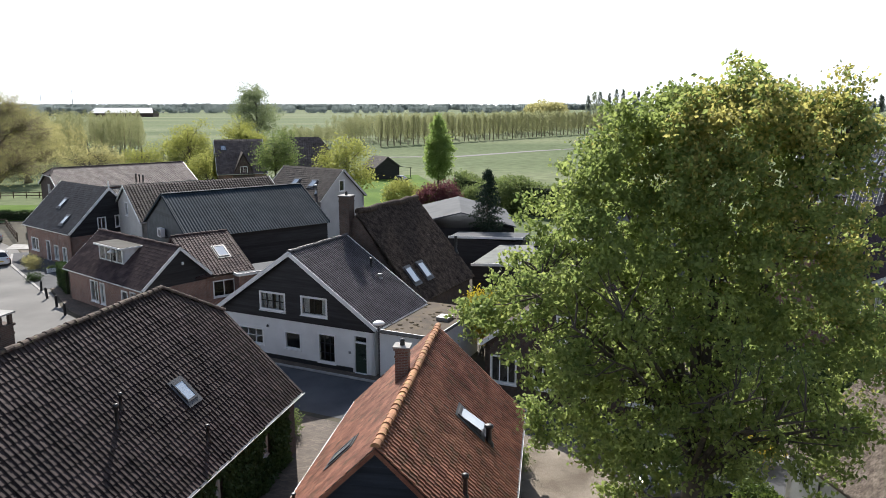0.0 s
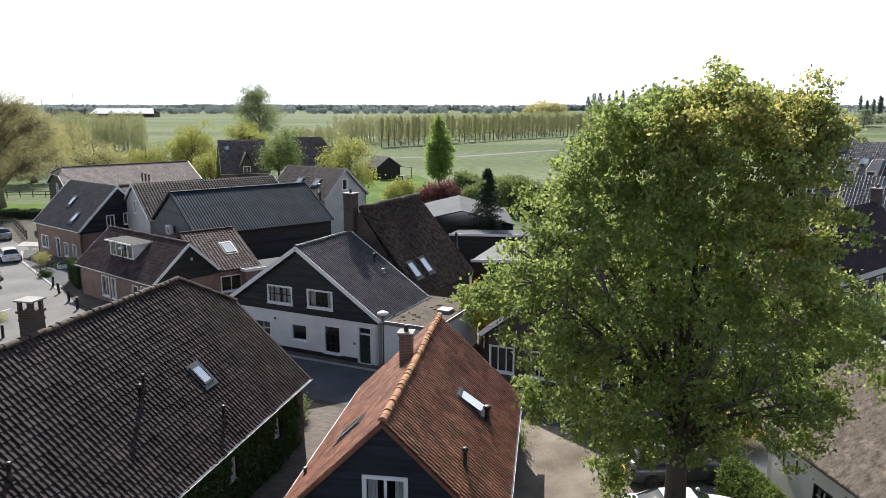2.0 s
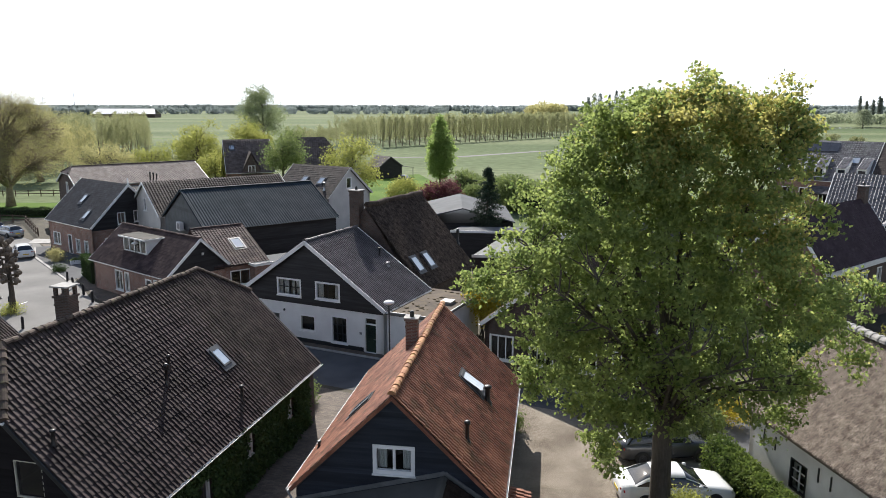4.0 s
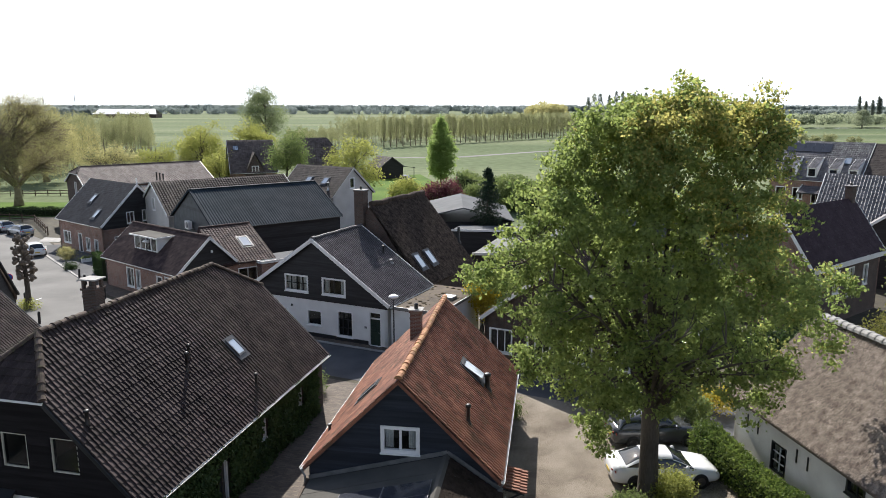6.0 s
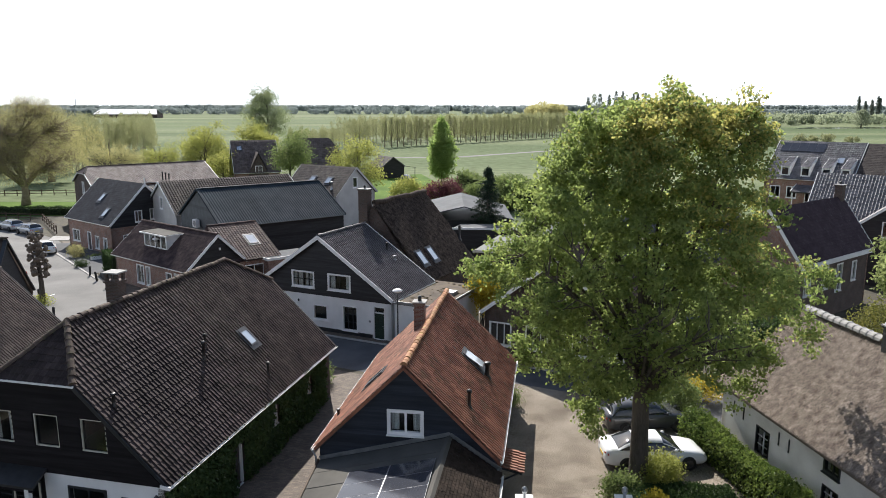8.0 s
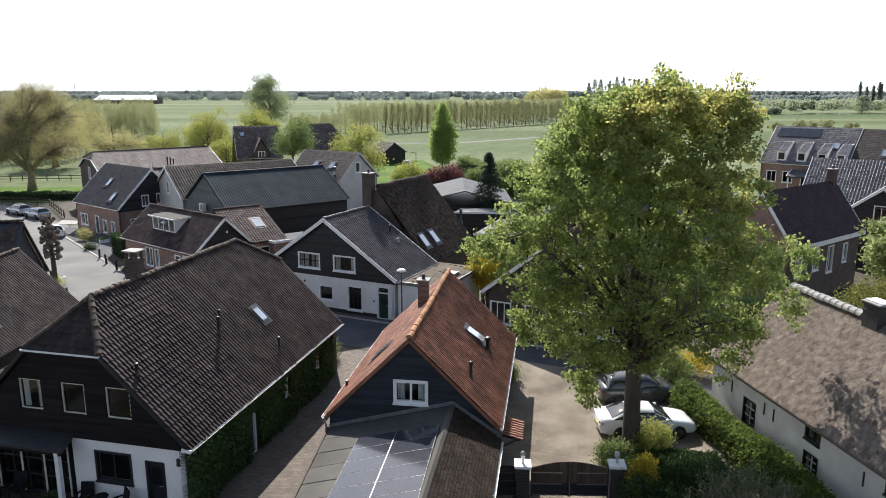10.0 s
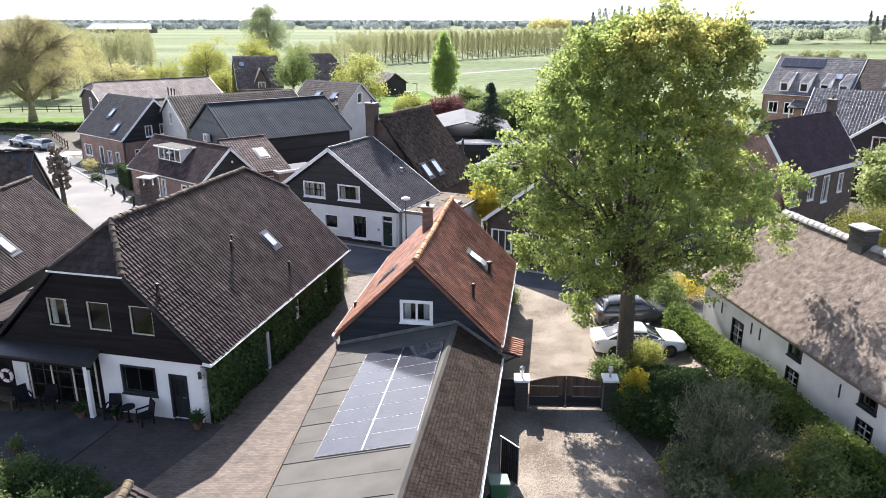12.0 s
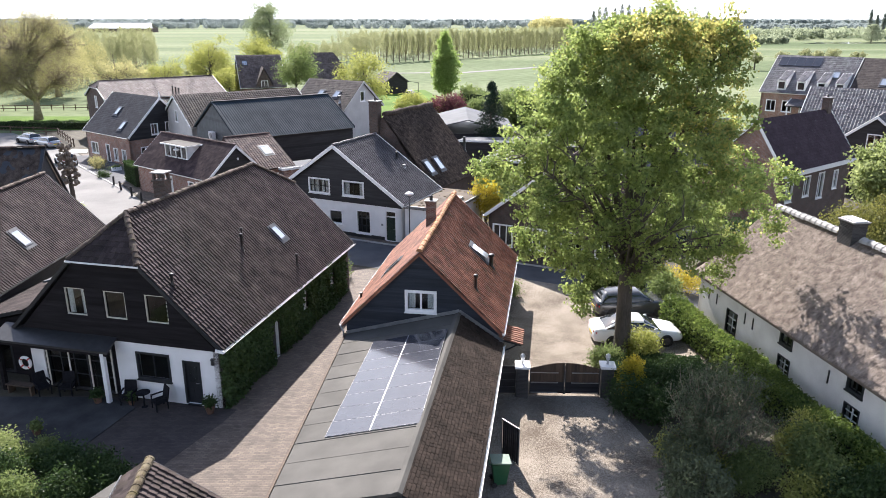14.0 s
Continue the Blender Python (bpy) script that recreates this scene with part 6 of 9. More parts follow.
    h = plain_house("terrace_end_house", "end terrace house with a dark brown tiled roof", 52.1, 82.9, 132.9, 12.0, 5.0, 5.57, 7.25, 11.72, M_TILE_FLATDARK, M_BRICK, M_BRICK, [], [], [(2.0, 3.2, 4.6, 6.4)], w=0.3, run=0.3, tile="flat")
    skylight(h, 3.3, 3.6, 11.72 - k * 3.3, 1, k, 0.9, 1.3)
    # brick row along the road, behind the large tree
    a = along(11.2, -0.7)
    plain_house("brick_row_house", "brick house with a broad gable, white verges and white windows", a[0], a[1], 25.0, 9.0, 5.0, 5.0, 2.95, 6.9, M_TILE_BROWN, M_BRICK_DARK, M_BRICK_DARK, [(-4.4, -2.9, 0.75, 2.3), (-1.9, -0.4, 0.75, 2.3), (0.7, 2.2, 0.75, 2.3), (3.1, 4.5, 0.75, 2.3), (-0.7, 0.7, 3.6, 5.0)], bars=2)
    plain_house("pantiled_cottage", "cottage with a glossy dark pantiled roof behind the maple", 13.0, 56.0, 84.0, 13.0, 4.5, 4.5, 3.2, 7.4, M_TILE_WHITE, M_BRICK, M_BRICK, [], [], [(2.0, 3.2, 0.9, 2.2), (5.0, 6.2, 0.9, 2.2)], w=0.36, run=0.4)
    # sheds behind the thatched house
    sh = thing("grey_shed", "low shed with a pale grey sheet roof", "shed", frame_at(1.7, 82.0, 0))
    part("roof", Shape().slab([(-6.5, -7, 3.4), (0.2, -7.5, 5.0), (0.2, 6, 5.0), (-6.5, 6, 3.4)], 0.12), M_GREYROOF, sh)
    part("roof", Shape().slab([(0.2, -7.5, 5.0), (6.0, -7, 3.4), (6.0, 6, 3.4), (0.2, 6, 5.0)], 0.12), M_GREYROOF, sh)
    part("wall", Shape().box(-6.3, 5.8, -6.7, 5.8, 0, 3.25), M_BLACKWOOD, sh)
    for i, (x, y, w, d, z, mt, lb) in enumerate(((6.2, 62.0, 5.0, 9.0, 3.0, M_PALEROOF, "flat pale roofed shed"), (4.6, 70.5, 7.5, 3.2, 3.2, M_GREYROOF, "low white-edged flat roof shed"), (12.5, 68.0, 6.0, 9.0, 3.6, M_GREYROOF, "shed with a pale flat roof"))):
        s = thing("flat_shed", lb, "shed", frame_at(x, y, 20))
        part("wall", Shape().box(-w / 2 + 0.1, w / 2 - 0.1, -d / 2 + 0.1, d / 2 - 0.1, 0, z - 0.14), M_BLACKWOOD, s)
        part("roof", Shape().slab([(-w / 2, -d / 2, z), (w / 2, -d / 2, z + 0.3), (w / 2, d / 2, z + 0.3), (-w / 2, d / 2, z)], 0.13), mt, s)
        part("roof_edge", Shape().bar((-w / 2, -d / 2 - 0.04, z - 0.02), (w / 2, -d / 2 - 0.04, z + 0.28), 0.05, 0.24), M_WHITE, s)
    for x, y, w, d, z, ang, lb in ((-28.2, 71.3, 5.2, 4.4, 3.1, 51, "flat-roofed link with a pale edge between the barns"), (-15.4, 58.6, 3.0, 4.6, 2.75, 51, "low flat-roofed extension with a white edge")):
        q = thing("flat_extension", lb, "outbuilding", frame_at(x, y, ang))
        part("wall", Shape().box(-w / 2 + 0.1, w / 2 - 0.1, -d / 2 + 0.1, d / 2 - 0.1, 0, z - 0.16), M_BRICK, q)
        part("flat_roof", Shape().box(-w / 2, w / 2, -d / 2, d / 2, z - 0.157, z), M_GREYROOF, q)
        for a, b in (((-w / 2, -d / 2 - 0.03), (w / 2, -d / 2 - 0.03)), ((w / 2 + 0.03, -d / 2), (w / 2 + 0.03, d / 2))):
            part("roof_edge", Shape().bar((*a, z - 0.06), (*b, z - 0.06), 0.05, 0.24), M_WHITE, q)
    q = thing("dark_lean_to", "dark tiled lean-to with a roof window along the long barn", "outbuilding", frame_at(-51.06, 93.59, 49.2))
    k, up = 0.42, Vector((-1, 0, 0.42)).normalized()
    part("roof", Shape().slab([(10.4, 5.5, 3.0), (10.4, 17.4, 3.0), (5.0, 17.4, 5.27), (5.0, 5.5, 5.27)], 0.14), M_DARKPAINT, q)
    tiled(q, (10.4, 5.5, 3.02), (0, 1, 0), up, 11.9, 5.85, M_TILE_SLATEBLUE, 0.26, 0.33)
    skylight(q, 7.6, 13.6, 5.27 - k * 2.6 + 0.03, 1, k, 0.9, 1.2)
    part("wall", Shape().box(5.1, 10.1, 5.7, 17.2, 0, 2.85), M_BRICK, q)
    for i in range(3):
        vent_pipe(q, 4.4, 9.6 + 0.45 * i, 5.7, 1.3 - 0.15 * i, 0.09)
    for i, x in enumerate((-1300, -1198)):
        q = thing("mast", "slender pale lattice mast on the horizon", "mast", pose(x, 2390, 0), "masts on the horizon")
        part("pole", Shape().tube([(0, 0, 0), (0, 0, 40), (0, 0, 66 - 3 * i)], [1.3, 0.8, 0.4], 6), M_LEAD, q)
        part("crossarm", Shape().box(-3, 3, -0.3, 0.3, 60 - 3 * i, 60.6 - 3 * i), M_LEAD, q)
    # far black carport with a car
    s = plain_house("garden_barn", "small black timber carport barn on the lawn", -12.0, 158.0, -35.0, 6.0, 3.2, 3.2, 2.6, 4.8, M_TILE_FLATDARK, M_BLACKWOOD, M_BLACKWOOD, w=0.5, run=0.5, verge=M_DARKPAINT, category="shed")
    part("lean_to_roof", Shape().slab([(2.9, 0.1, 2.7), (6.2, 0.1, 2.2), (6.2, 5.5, 2.2), (2.9, 5.5, 2.7)], 0.1), M_BLACKWOOD, s)
    for yy in (0.3, 5.3):
        part("post", Shape().box(6.0, 6.12, yy - 0.06, yy + 0.06, 0, 2.15), M_BLACKWOOD, s)
    # far white-roofed barn
    s = thing("white_roofed_barn", "far long barn with a gleaming white roof", "barn", pose(-415, 960, 0, 0, 0, 3))
    part("wall", Shape().box(-40, 40, -12, 12, 0, 5.0), M_BRICK_DARK, s)
    part("roof", Shape().slab([(-41, -13, 5.0), (41, -13, 5.0), (36, 0, 11.5), (-36, 0, 11.5)], 0.3), M_WHITE, s)
    part("roof", Shape().slab([(41, 13, 5.0), (-41, 13, 5.0), (-36, 0, 11.5), (36, 0, 11.5)], 0.3), M_WHITE, s)
    # tiled shed: mossy ridge, tiles on both slopes, grey sheet on the lower part of one
    s = thing("garden_shed", "small garden shed with worn brown tiles and a mossy ridge", "shed", frame_at(-9.985, 7.58, -5.9))
    zr, dep, wr, wl, wt = 3.24, 4.2, 2.3, 2.4, 0.9
    sr, sl = 0.76, 0.66
    gable = [(-wl + 0.2, 0, 0), (wr - 0.2, 0, 0), (wr - 0.2, 0, zr - 0.1 - sr * (wr - 0.2)), (0, 0, zr - 0.12), (-wl + 0.2, 0, zr - 0.1 - sl * (wl - 0.2))]
    for yy in (-0.15, -dep + 0.25):
        part("gable_wall", Shape().slab([(a, yy, c) for a, b, c in gable], 0.1, (0, -1, 0)), M_BLACKWOOD, s)
    for a, slope in ((-wl + 0.2, sl), (wr - 0.3, sr)):
        part("wall", Shape().box(a, a + 0.1, -dep + 0.25, -0.25, 0, zr - 0.14 - slope * abs(a + 0.05)), M_BLACKWOOD, s)
    for sg, wd, slope in ((1, wr, sr), (-1, wl, sl)):
        nrm = Vector((sg * slope, 0, 1)).normalized()
        low, up = Vector((sg * wd, 0, zr - slope * wd)), Vector((-sg, 0, slope)).normalized()
        pts = [low, Vector((0, 0, zr)), Vector((0, -dep, zr)), low + Vector((0, -dep, 0))]
        part("roof", Shape().slab([p - nrm * 0.02 for p in (pts if sg < 0 else pts[::-1])], 0.07, -nrm), M_DARKPAINT, s)
        length = math.hypot(1, slope) * (wd if sg > 0 else wt)
        corner = Vector((0, -dep if sg > 0 else 0, zr)) - up * length
        tiled(s, corner, (0, sg, 0), up, dep, length, M_TILE_WORN, 0.24, 0.3, "pan")
        bg = Vector((sg * wd, 0.02, zr - slope * wd))
        part("bargeboard", Shape().bar(bg + Vector((0, 0, -0.05)), Vector((0, 0.02, zr - 0.05)), 0.03, 0.14, (0, 1, 0)), M_DARKPAINT, s)
    nrm = Vector((-sl, 0, 1)).normalized()
    sheet_pts = [Vector((-a, b, zr - sl * a)) + nrm * 0.015 for a, b in ((wl, -dep), (wl, 0.03), (wt, 0.03), (wt, -dep))]
    part("roof_sheet", Shape().slab(sheet_pts[::-1], 0.02, -nrm), M_BITUMEN, s, "plain grey sheet")
    part("sheet_edge", Shape().bar(sheet_pts[2] + nrm * 0.05, sheet_pts[3] + nrm * 0.05, 0.05, 0.05, nrm), M_STEEL, s, "pale edge strip")
    ridge_caps(s, (0, 0.04, zr + 0.04), (0, -dep, zr + 0.04), M_MOSSRIDGE, 0.13, 0.36)


M_TILE_PALE = mat("pale_brown_tile", (0.14, 0.108, 0.1), (0.21, 0.175, 0.16), 1.2, 0.75, 30, 0.3, vary=0.2, spec=0.25)
M_TILE_FLATDARK = mat("dark_flat_tile", (0.03, 0.024, 0.022), (0.068, 0.055, 0.05), 1.4, 0.75, 35, 0.4, vary=0.24, spec=0.2)
M_TILE_SLATE = mat("purple_grey_slate", (0.036, 0.024, 0.03), (0.058, 0.04, 0.05), 1.4, 0.8, 35, 0.3, vary=0.12, spec=0.1)
M_PALEROOF = mat("pale_bitumen_roof", (0.15, 0.157, 0.15), (0.22, 0.23, 0.215), 0.7, 0.9, 20, 0.3, spec=0.15)
other_houses()


# ---- plants ----
def leaves(name, pts, size, material, parent, rng, droop=0.3, aspect=0.62, flat=0.5):
    """One mesh of small leaves, a folded blade at every point."""
    n = len(pts)
    d = rng.normal(0, 1, (n, 3))
    d[:, 2] -= droop
    d /= np.linalg.norm(d, axis=1)[:, None]
    r = rng.normal(0, 1, (n, 3))
    r[:, 2] *= flat
    s = np.cross(d, r)
    s /= np.maximum(np.linalg.norm(s, axis=1), 1e-6)[:, None]
    L = (size * rng.uniform(0.6, 1.35, n))[:, None]
    W = L * aspect * 0.5
    up = np.cross(s, d) * L * 0.12
    v = np.stack([pts, pts + d * L * 0.45 + s * W + up, pts + d * L, pts + d * L * 0.45 - s * W + up], 1).reshape(-1, 3)
    ob = new(name, raw_mesh(name, v, np.arange(n * 4).reshape(-1, 4), material))
    ob.parent = parent
    return ob


def tree(name, label, x, y, h, lobes, leaf, count, size=0.2, trunk_r=0.3, bark=None, clump=0.5, base=2.0, seed=1, twigs=160, limbs=True, category="tree", shell=0.55, lean=(0, 0), group="", droop=0.3, rot=0.0, per_clump=26):
    """A tree: tapered trunk, limbs that reach into the lobes of the crown, twigs, and leaves in clumps with gaps.
    lobes: (x, y, z, rx, ry, rz) round the foot."""
    rng = np.random.default_rng(seed)
    t = thing(name, label, category, pose(x, y, 0, 0, 0, rot), group)
    bark = bark or M_BARK
    tr = Shape()
    top = Vector((lean[0], lean[1], h * 0.9))
    n = 9
    spine = [Vector((lean[0] * (i / n) ** 1.5 + 0.12 * trunk_r * math.sin(i * 1.7 + seed), lean[1] * (i / n) ** 1.5 + 0.1 * trunk_r * math.cos(i * 2.1), h * 0.9 * i / n)) for i in range(n + 1)]
    tr.tube(spine, [trunk_r * (1.35 if i == 0 else 1 - 0.9 * (i / n) ** 0.9) + 0.01 for i in range(n + 1)], 10)
    centre = []
    vol = np.array([l[3] * l[4] * l[5] for l in lobes]) ** 0.8
    vol = vol / vol.sum()
    ends = []
    for li, l in enumerate(lobes):
        c = Vector(l[:3])
        z0 = min(max(base, c.z - 0.6 * math.hypot(c.x, c.y) - l[5] * 0.6), h * 0.75)
        f = z0 / (h * 0.9)
        i = min(int(f * n), n - 1)
        a = spine[i].lerp(spine[i + 1], f * n - i)
        m = a.lerp(c, 0.5) + Vector((rng.normal(0, 0.2), rng.normal(0, 0.2), 0.25 * (c - a).length * 0.4))
        r0 = trunk_r * (0.5 if limbs else 0.25) * (1 - 0.6 * f)
        if limbs:
            tr.tube([a, a.lerp(m, 0.5) + Vector((rng.normal(0, 0.1), rng.normal(0, 0.1), 0)), m, m.lerp(c, 0.6), c], [r0, r0 * 0.8, r0 * 0.6, r0 * 0.4, r0 * 0.15], 6)
        ends.append((m, c, r0))
    # clump centres
    nc = max(20, int(count / per_clump))
    which = rng.choice(len(lobes), nc, p=vol)
    lb = np.array(lobes)[which]
    u = rng.normal(0, 1, (nc, 3))
    u /= np.linalg.norm(u, axis=1)[:, None]
    rad = rng.uniform(shell ** 3, 1, nc) ** (1 / 3)
    rad *= 1 + 0.12 * np.sin(u[:, 0] * 5 + seed) * np.cos(u[:, 1] * 6)
    cl = lb[:, :3] + u * rad[:, None] * lb[:, 3:6]
    cl = cl[cl[:, 2] > base * 0.6]
    for j in rng.choice(len(cl), min(twigs, len(cl)), replace=False):
        p = Vector(cl[j])
        m, c, r0 = ends[which[j] if which[j] < len(ends) else 0]
        a = m.lerp(c, rng.uniform(0.1, 0.9))
        q = a.lerp(p, 0.55) + Vector(rng.normal(0, 0.15, 3))
        rr = max(0.012, r0 * 0.22)
        tr.tube([a, q, p], [rr, rr * 0.7, rr * 0.25], 4, False)
    part("trunk", tr, bark, t, "", True)
    k = rng.integers(0, len(cl), count)
    pts = cl[k] + rng.normal(0, 1, (count, 3)) * clump * np.array([1, 1, 0.7])
    leaves("crown", pts, size, leaf, t, rng, droop)
    return t


def bush(name, label, x, y, lobes, leaf, count, size=0.12, seed=1, category="bush", group="", clump=0.18, stems=10, bark=None):
    rng = np.random.default_rng(seed)
    t = thing(name, label, category, pose(x, y, 0), group)
    st = Shape()
    for i in range(stems):
        l = lobes[i % len(lobes)]
        p = Vector(l[:3]) + Vector(rng.normal(0, 0.4, 3)) * min(l[3], l[5])
        st.tube([(rng.normal(0, 0.12) + l[0] * 0.3, rng.normal(0, 0.12) + l[1] * 0.3, 0), p * 0.55, p], [0.03, 0.022, 0.008], 5)
    part("stem_clump", st, bark or M_BARK, t)
    lb = np.array(lobes)
    vol = (lb[:, 3] * lb[:, 4] * lb[:, 5]) ** 0.8
    nc = max(12, count // 22)
    w = rng.choice(len(lobes), nc, p=vol / vol.sum())
    u = rng.normal(0, 1, (nc, 3))
    u /= np.linalg.norm(u, axis=1)[:, None]
    cl = lb[w, :3] + u * (rng.uniform(0.3, 1, nc) ** (1 / 3))[:, None] * lb[w, 3:6]
    pts = cl[rng.integers(0, nc, count)] + rng.normal(0, clump, (count, 3))
    pts[:, 2] = np.maximum(pts[:, 2], 0.05)
    leaves("foliage", pts, size, leaf, t, rng)
    return t


def hedge(name, label, line, w, h, leaf, count, size=0.1, seed=1, rough=0.12):
    """A clipped hedge along a line of (x, y): a dark inner body under a skin of leaves."""
    rng = np.random.default_rng(seed)
    t = thing(name, label, "hedge")
    seg = [np.array(p, float) for p in line]
    ln = np.array([np.linalg.norm(b - a) for a, b in zip(seg, seg[1:])])
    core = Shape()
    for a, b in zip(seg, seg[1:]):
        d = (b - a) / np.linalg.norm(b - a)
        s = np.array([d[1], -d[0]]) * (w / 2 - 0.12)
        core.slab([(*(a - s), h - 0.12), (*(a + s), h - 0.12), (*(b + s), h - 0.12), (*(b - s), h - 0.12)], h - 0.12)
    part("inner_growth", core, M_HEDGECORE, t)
    i = rng.choice(len(ln), count, p=ln / ln.sum())
    f = rng.uniform(0, 1, count)
    A, B = np.array(seg[:-1])[i], np.array(seg[1:])[i]
    p = A + (B - A) * f[:, None]
    d = (B - A) / np.linalg.norm(B - A, axis=1)[:, None]
    sd = np.stack([d[:, 1], -d[:, 0]], 1)
    face = rng.choice(3, count, p=[0.5, 0.25, 0.25])
    off = np.where(face == 0, rng.uniform(-1, 1, count), np.where(face == 1, 1, -1)) * w / 2
    z = np.where(face == 0, h, rng.uniform(0.05, 1, count) * h)
    bump = rough * np.sin(p[:, 0] * 2.1 + p[:, 1] * 1.3) + rng.normal(0, rough * 0.7, count)
    off = off + np.where(face == 0, 0, np.sign(off) * bump)
    z = z + np.where(face == 0, bump, 0)
    pts = np.column_stack([p + sd * off[:, None], np.maximum(z, 0.03)])
    leaves("foliage", pts, size, leaf, t, rng)
    return t


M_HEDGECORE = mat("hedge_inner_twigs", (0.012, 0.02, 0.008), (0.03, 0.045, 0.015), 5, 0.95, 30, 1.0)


def ball_lobes(rng, cx, cy, cz, r, n, spread=0.6, squash=0.9):
    res = [(cx, cy, cz, r * 0.75, r * 0.75, r * 0.75 * squash)]
    for i in range(n):
        u = rng.normal(0, 1, 3)
        u /= np.linalg.norm(u)
        q = rng.uniform(0.32, 0.5) * r
        res.append((cx + u[0] * r * spread, cy + u[1] * r * spread, cz + u[2] * r * spread * squash, q, q, q * 0.85))
    return res


def maple(x, y, seed):
    """The large maple: a forked trunk, rising limbs, twigs to every clump; the leaves turn yellower towards the top and
    the right.
    """
    rng = np.random.default_rng(seed)
    t = thing("maple_tree", "large spreading maple in fresh green leaf beside the gravel court", "tree", pose(x, y, 0))
    heights = np.array([4.0, 5.4, 7.0, 8.5, 10.0, 11.5, 13.0, 14.5, 15.7, 16.6, 17.1])
    to_left = np.array([2.3, 4.4, 5.8, 6.9, 7.3, 6.8, 5.9, 4.6, 3.0, 1.4, 0.2])
    to_right = np.array([2.6, 4.4, 6.1, 7.0, 6.7, 5.6, 5.2, 4.9, 4.4, 3.4, 1.3])
    # clumps fill a thick uneven shell between crown outline and core
    nc = 3700
    z = 4.2 + 12.2 * rng.beta(1.8, 1.3, nc)
    a = rng.uniform(0, 2 * math.pi, nc)
    wl, wr = np.interp(z, heights, to_left), np.interp(z, heights, to_right)
    lump = np.array([noise.noise(Vector((math.cos(p) * 2.3, math.sin(p) * 2.3, q * 0.42))) + 0.6 * noise.noise(Vector((math.cos(p) * 5, math.sin(p) * 5, q * 0.9 + 9))) for p, q in zip(a, z)])
    rad = (0.14 + 0.82 * rng.uniform(0, 1, nc) ** 0.55) * (0.96 + 0.14 * lump)
    cl = np.column_stack([np.where(np.cos(a) < 0, np.cos(a) * wl, np.cos(a) * wr) * rad, np.sin(a) * (wl + wr) * 0.33 * rad, z + 0.12 * rng.normal(0, 1, nc)])
    # leave hollows, so that limbs and the ground beyond show through
    hollow = np.array([noise.noise(Vector((p[0] * 0.85, p[1] * 0.85, p[2] * 0.85 + 47))) for p in cl])
    cl = cl[(hollow < 0.09) & (rng.uniform(0, 1, nc) > 0.3 * np.clip(cl[:, 0] - 0.5, 0, 1) * (cl[:, 2] < 14.5) + 0.22 * (cl[:, 2] > 12.0))]
    # single shoots above the outline and hanging sprays below it
    spray = []
    for sx, sz, r, n in ((-3.0, 15.7, 0.3, 9), (0.4, 16.5, 0.4, 22), (1.2, 16.2, 0.35, 14), (2.6, 16.0, 0.35, 12), (3.7, 15.9, 0.4, 14), (4.3, 15.4, 0.3, 8), (-2.3, 3.7, 0.4, 16), (-2.1, 3.0, 0.25, 6), (-5.0, 6.1, 0.5, 14),
                         (4.2, 4.7, 0.4, 12), (5.0, 6.0, 0.4, 12), (6.7, 7.5, 0.5, 14), (6.9, 9.3, 0.4, 12), (-7.2, 9.7, 0.3, 10)):
        spray.append(np.array([sx, 0, sz]) + rng.normal(0, 1, (n, 3)) * np.array([r * 0.6, 0.6, r]))
    cl = np.concatenate([cl] + spray)
    # trunk, forks and limbs
    wood = Shape()
    wood.tube([(0, 0, 0), (0.02, 0, 0.5), (0.0, 0.02, 2.2), (-0.05, 0.0, 4.2), (-0.1, 0.05, 5.4)], [0.56, 0.43, 0.38, 0.35, 0.31], 12)
    limbs = []
    for k in range(30):
        an = k * 2.4 + rng.normal(0, 0.25)
        zt = 5.6 + 11.0 * ((k * 0.618) % 1.0)
        zt = min(zt, 14.6)
        reach = (np.interp(zt, heights, to_left) if math.cos(an) < 0 else np.interp(zt, heights, to_right)) * 0.78
        end = Vector((math.cos(an) * reach, math.sin(an) * reach * 0.85, zt))
        root = Vector((-0.05, 0.02, min(2.6 + 0.22 * zt, 5.3) + rng.uniform(-0.3, 0.1)))
        mid = root.lerp(end, 0.42) + Vector((rng.normal(0, 0.3), rng.normal(0, 0.3), 0.1 * (end - root).length))
        path = [root, root.lerp(mid, 0.5) + Vector((0, 0, 0.15)), mid, mid.lerp(end, 0.5) + Vector((rng.normal(0, 0.2), rng.normal(0, 0.2), 0.2)), end]
        r0 = 0.05 + 0.009 * (end - root).length * rng.uniform(0.7, 1.3)
        wood.tube(path, [r0, r0 * 0.85, r0 * 0.62, r0 * 0.38, r0 * 0.12], 7)
        limbs += [path[i].lerp(path[i + 1], f) for i in range(1, 4) for f in (0.2, 0.55, 0.9)]
    spots = np.array([list(p) for p in limbs])
    for j in rng.choice(len(cl), min(len(cl), 1700), replace=False):
        p = cl[j]
        d = np.linalg.norm((spots - p) * np.array([1, 1, 1.3]), axis=1) + np.where(spots[:, 2] > p[2] + 0.4, 4.0, 0.0)
        a0 = Vector(spots[int(np.argmin(d))])
        if (a0 - Vector(p)).length > 1.5:
            continue
        q = a0.lerp(Vector(p), 0.55) + Vector(rng.normal(0, 0.13, 3))
        wood.tube([a0, q, Vector(p)], [0.03, 0.02, 0.008], 4, False)
    part("trunk", wood, M_BARK, t, "grey-brown trunk and rising limbs", True)
    # leaves in rosettes round the clumps
    n = 112000
    k = rng.integers(0, len(cl), n)
    pts = cl[k] + rng.normal(0, 1, (n, 3)) * np.array([0.19, 0.19, 0.12])
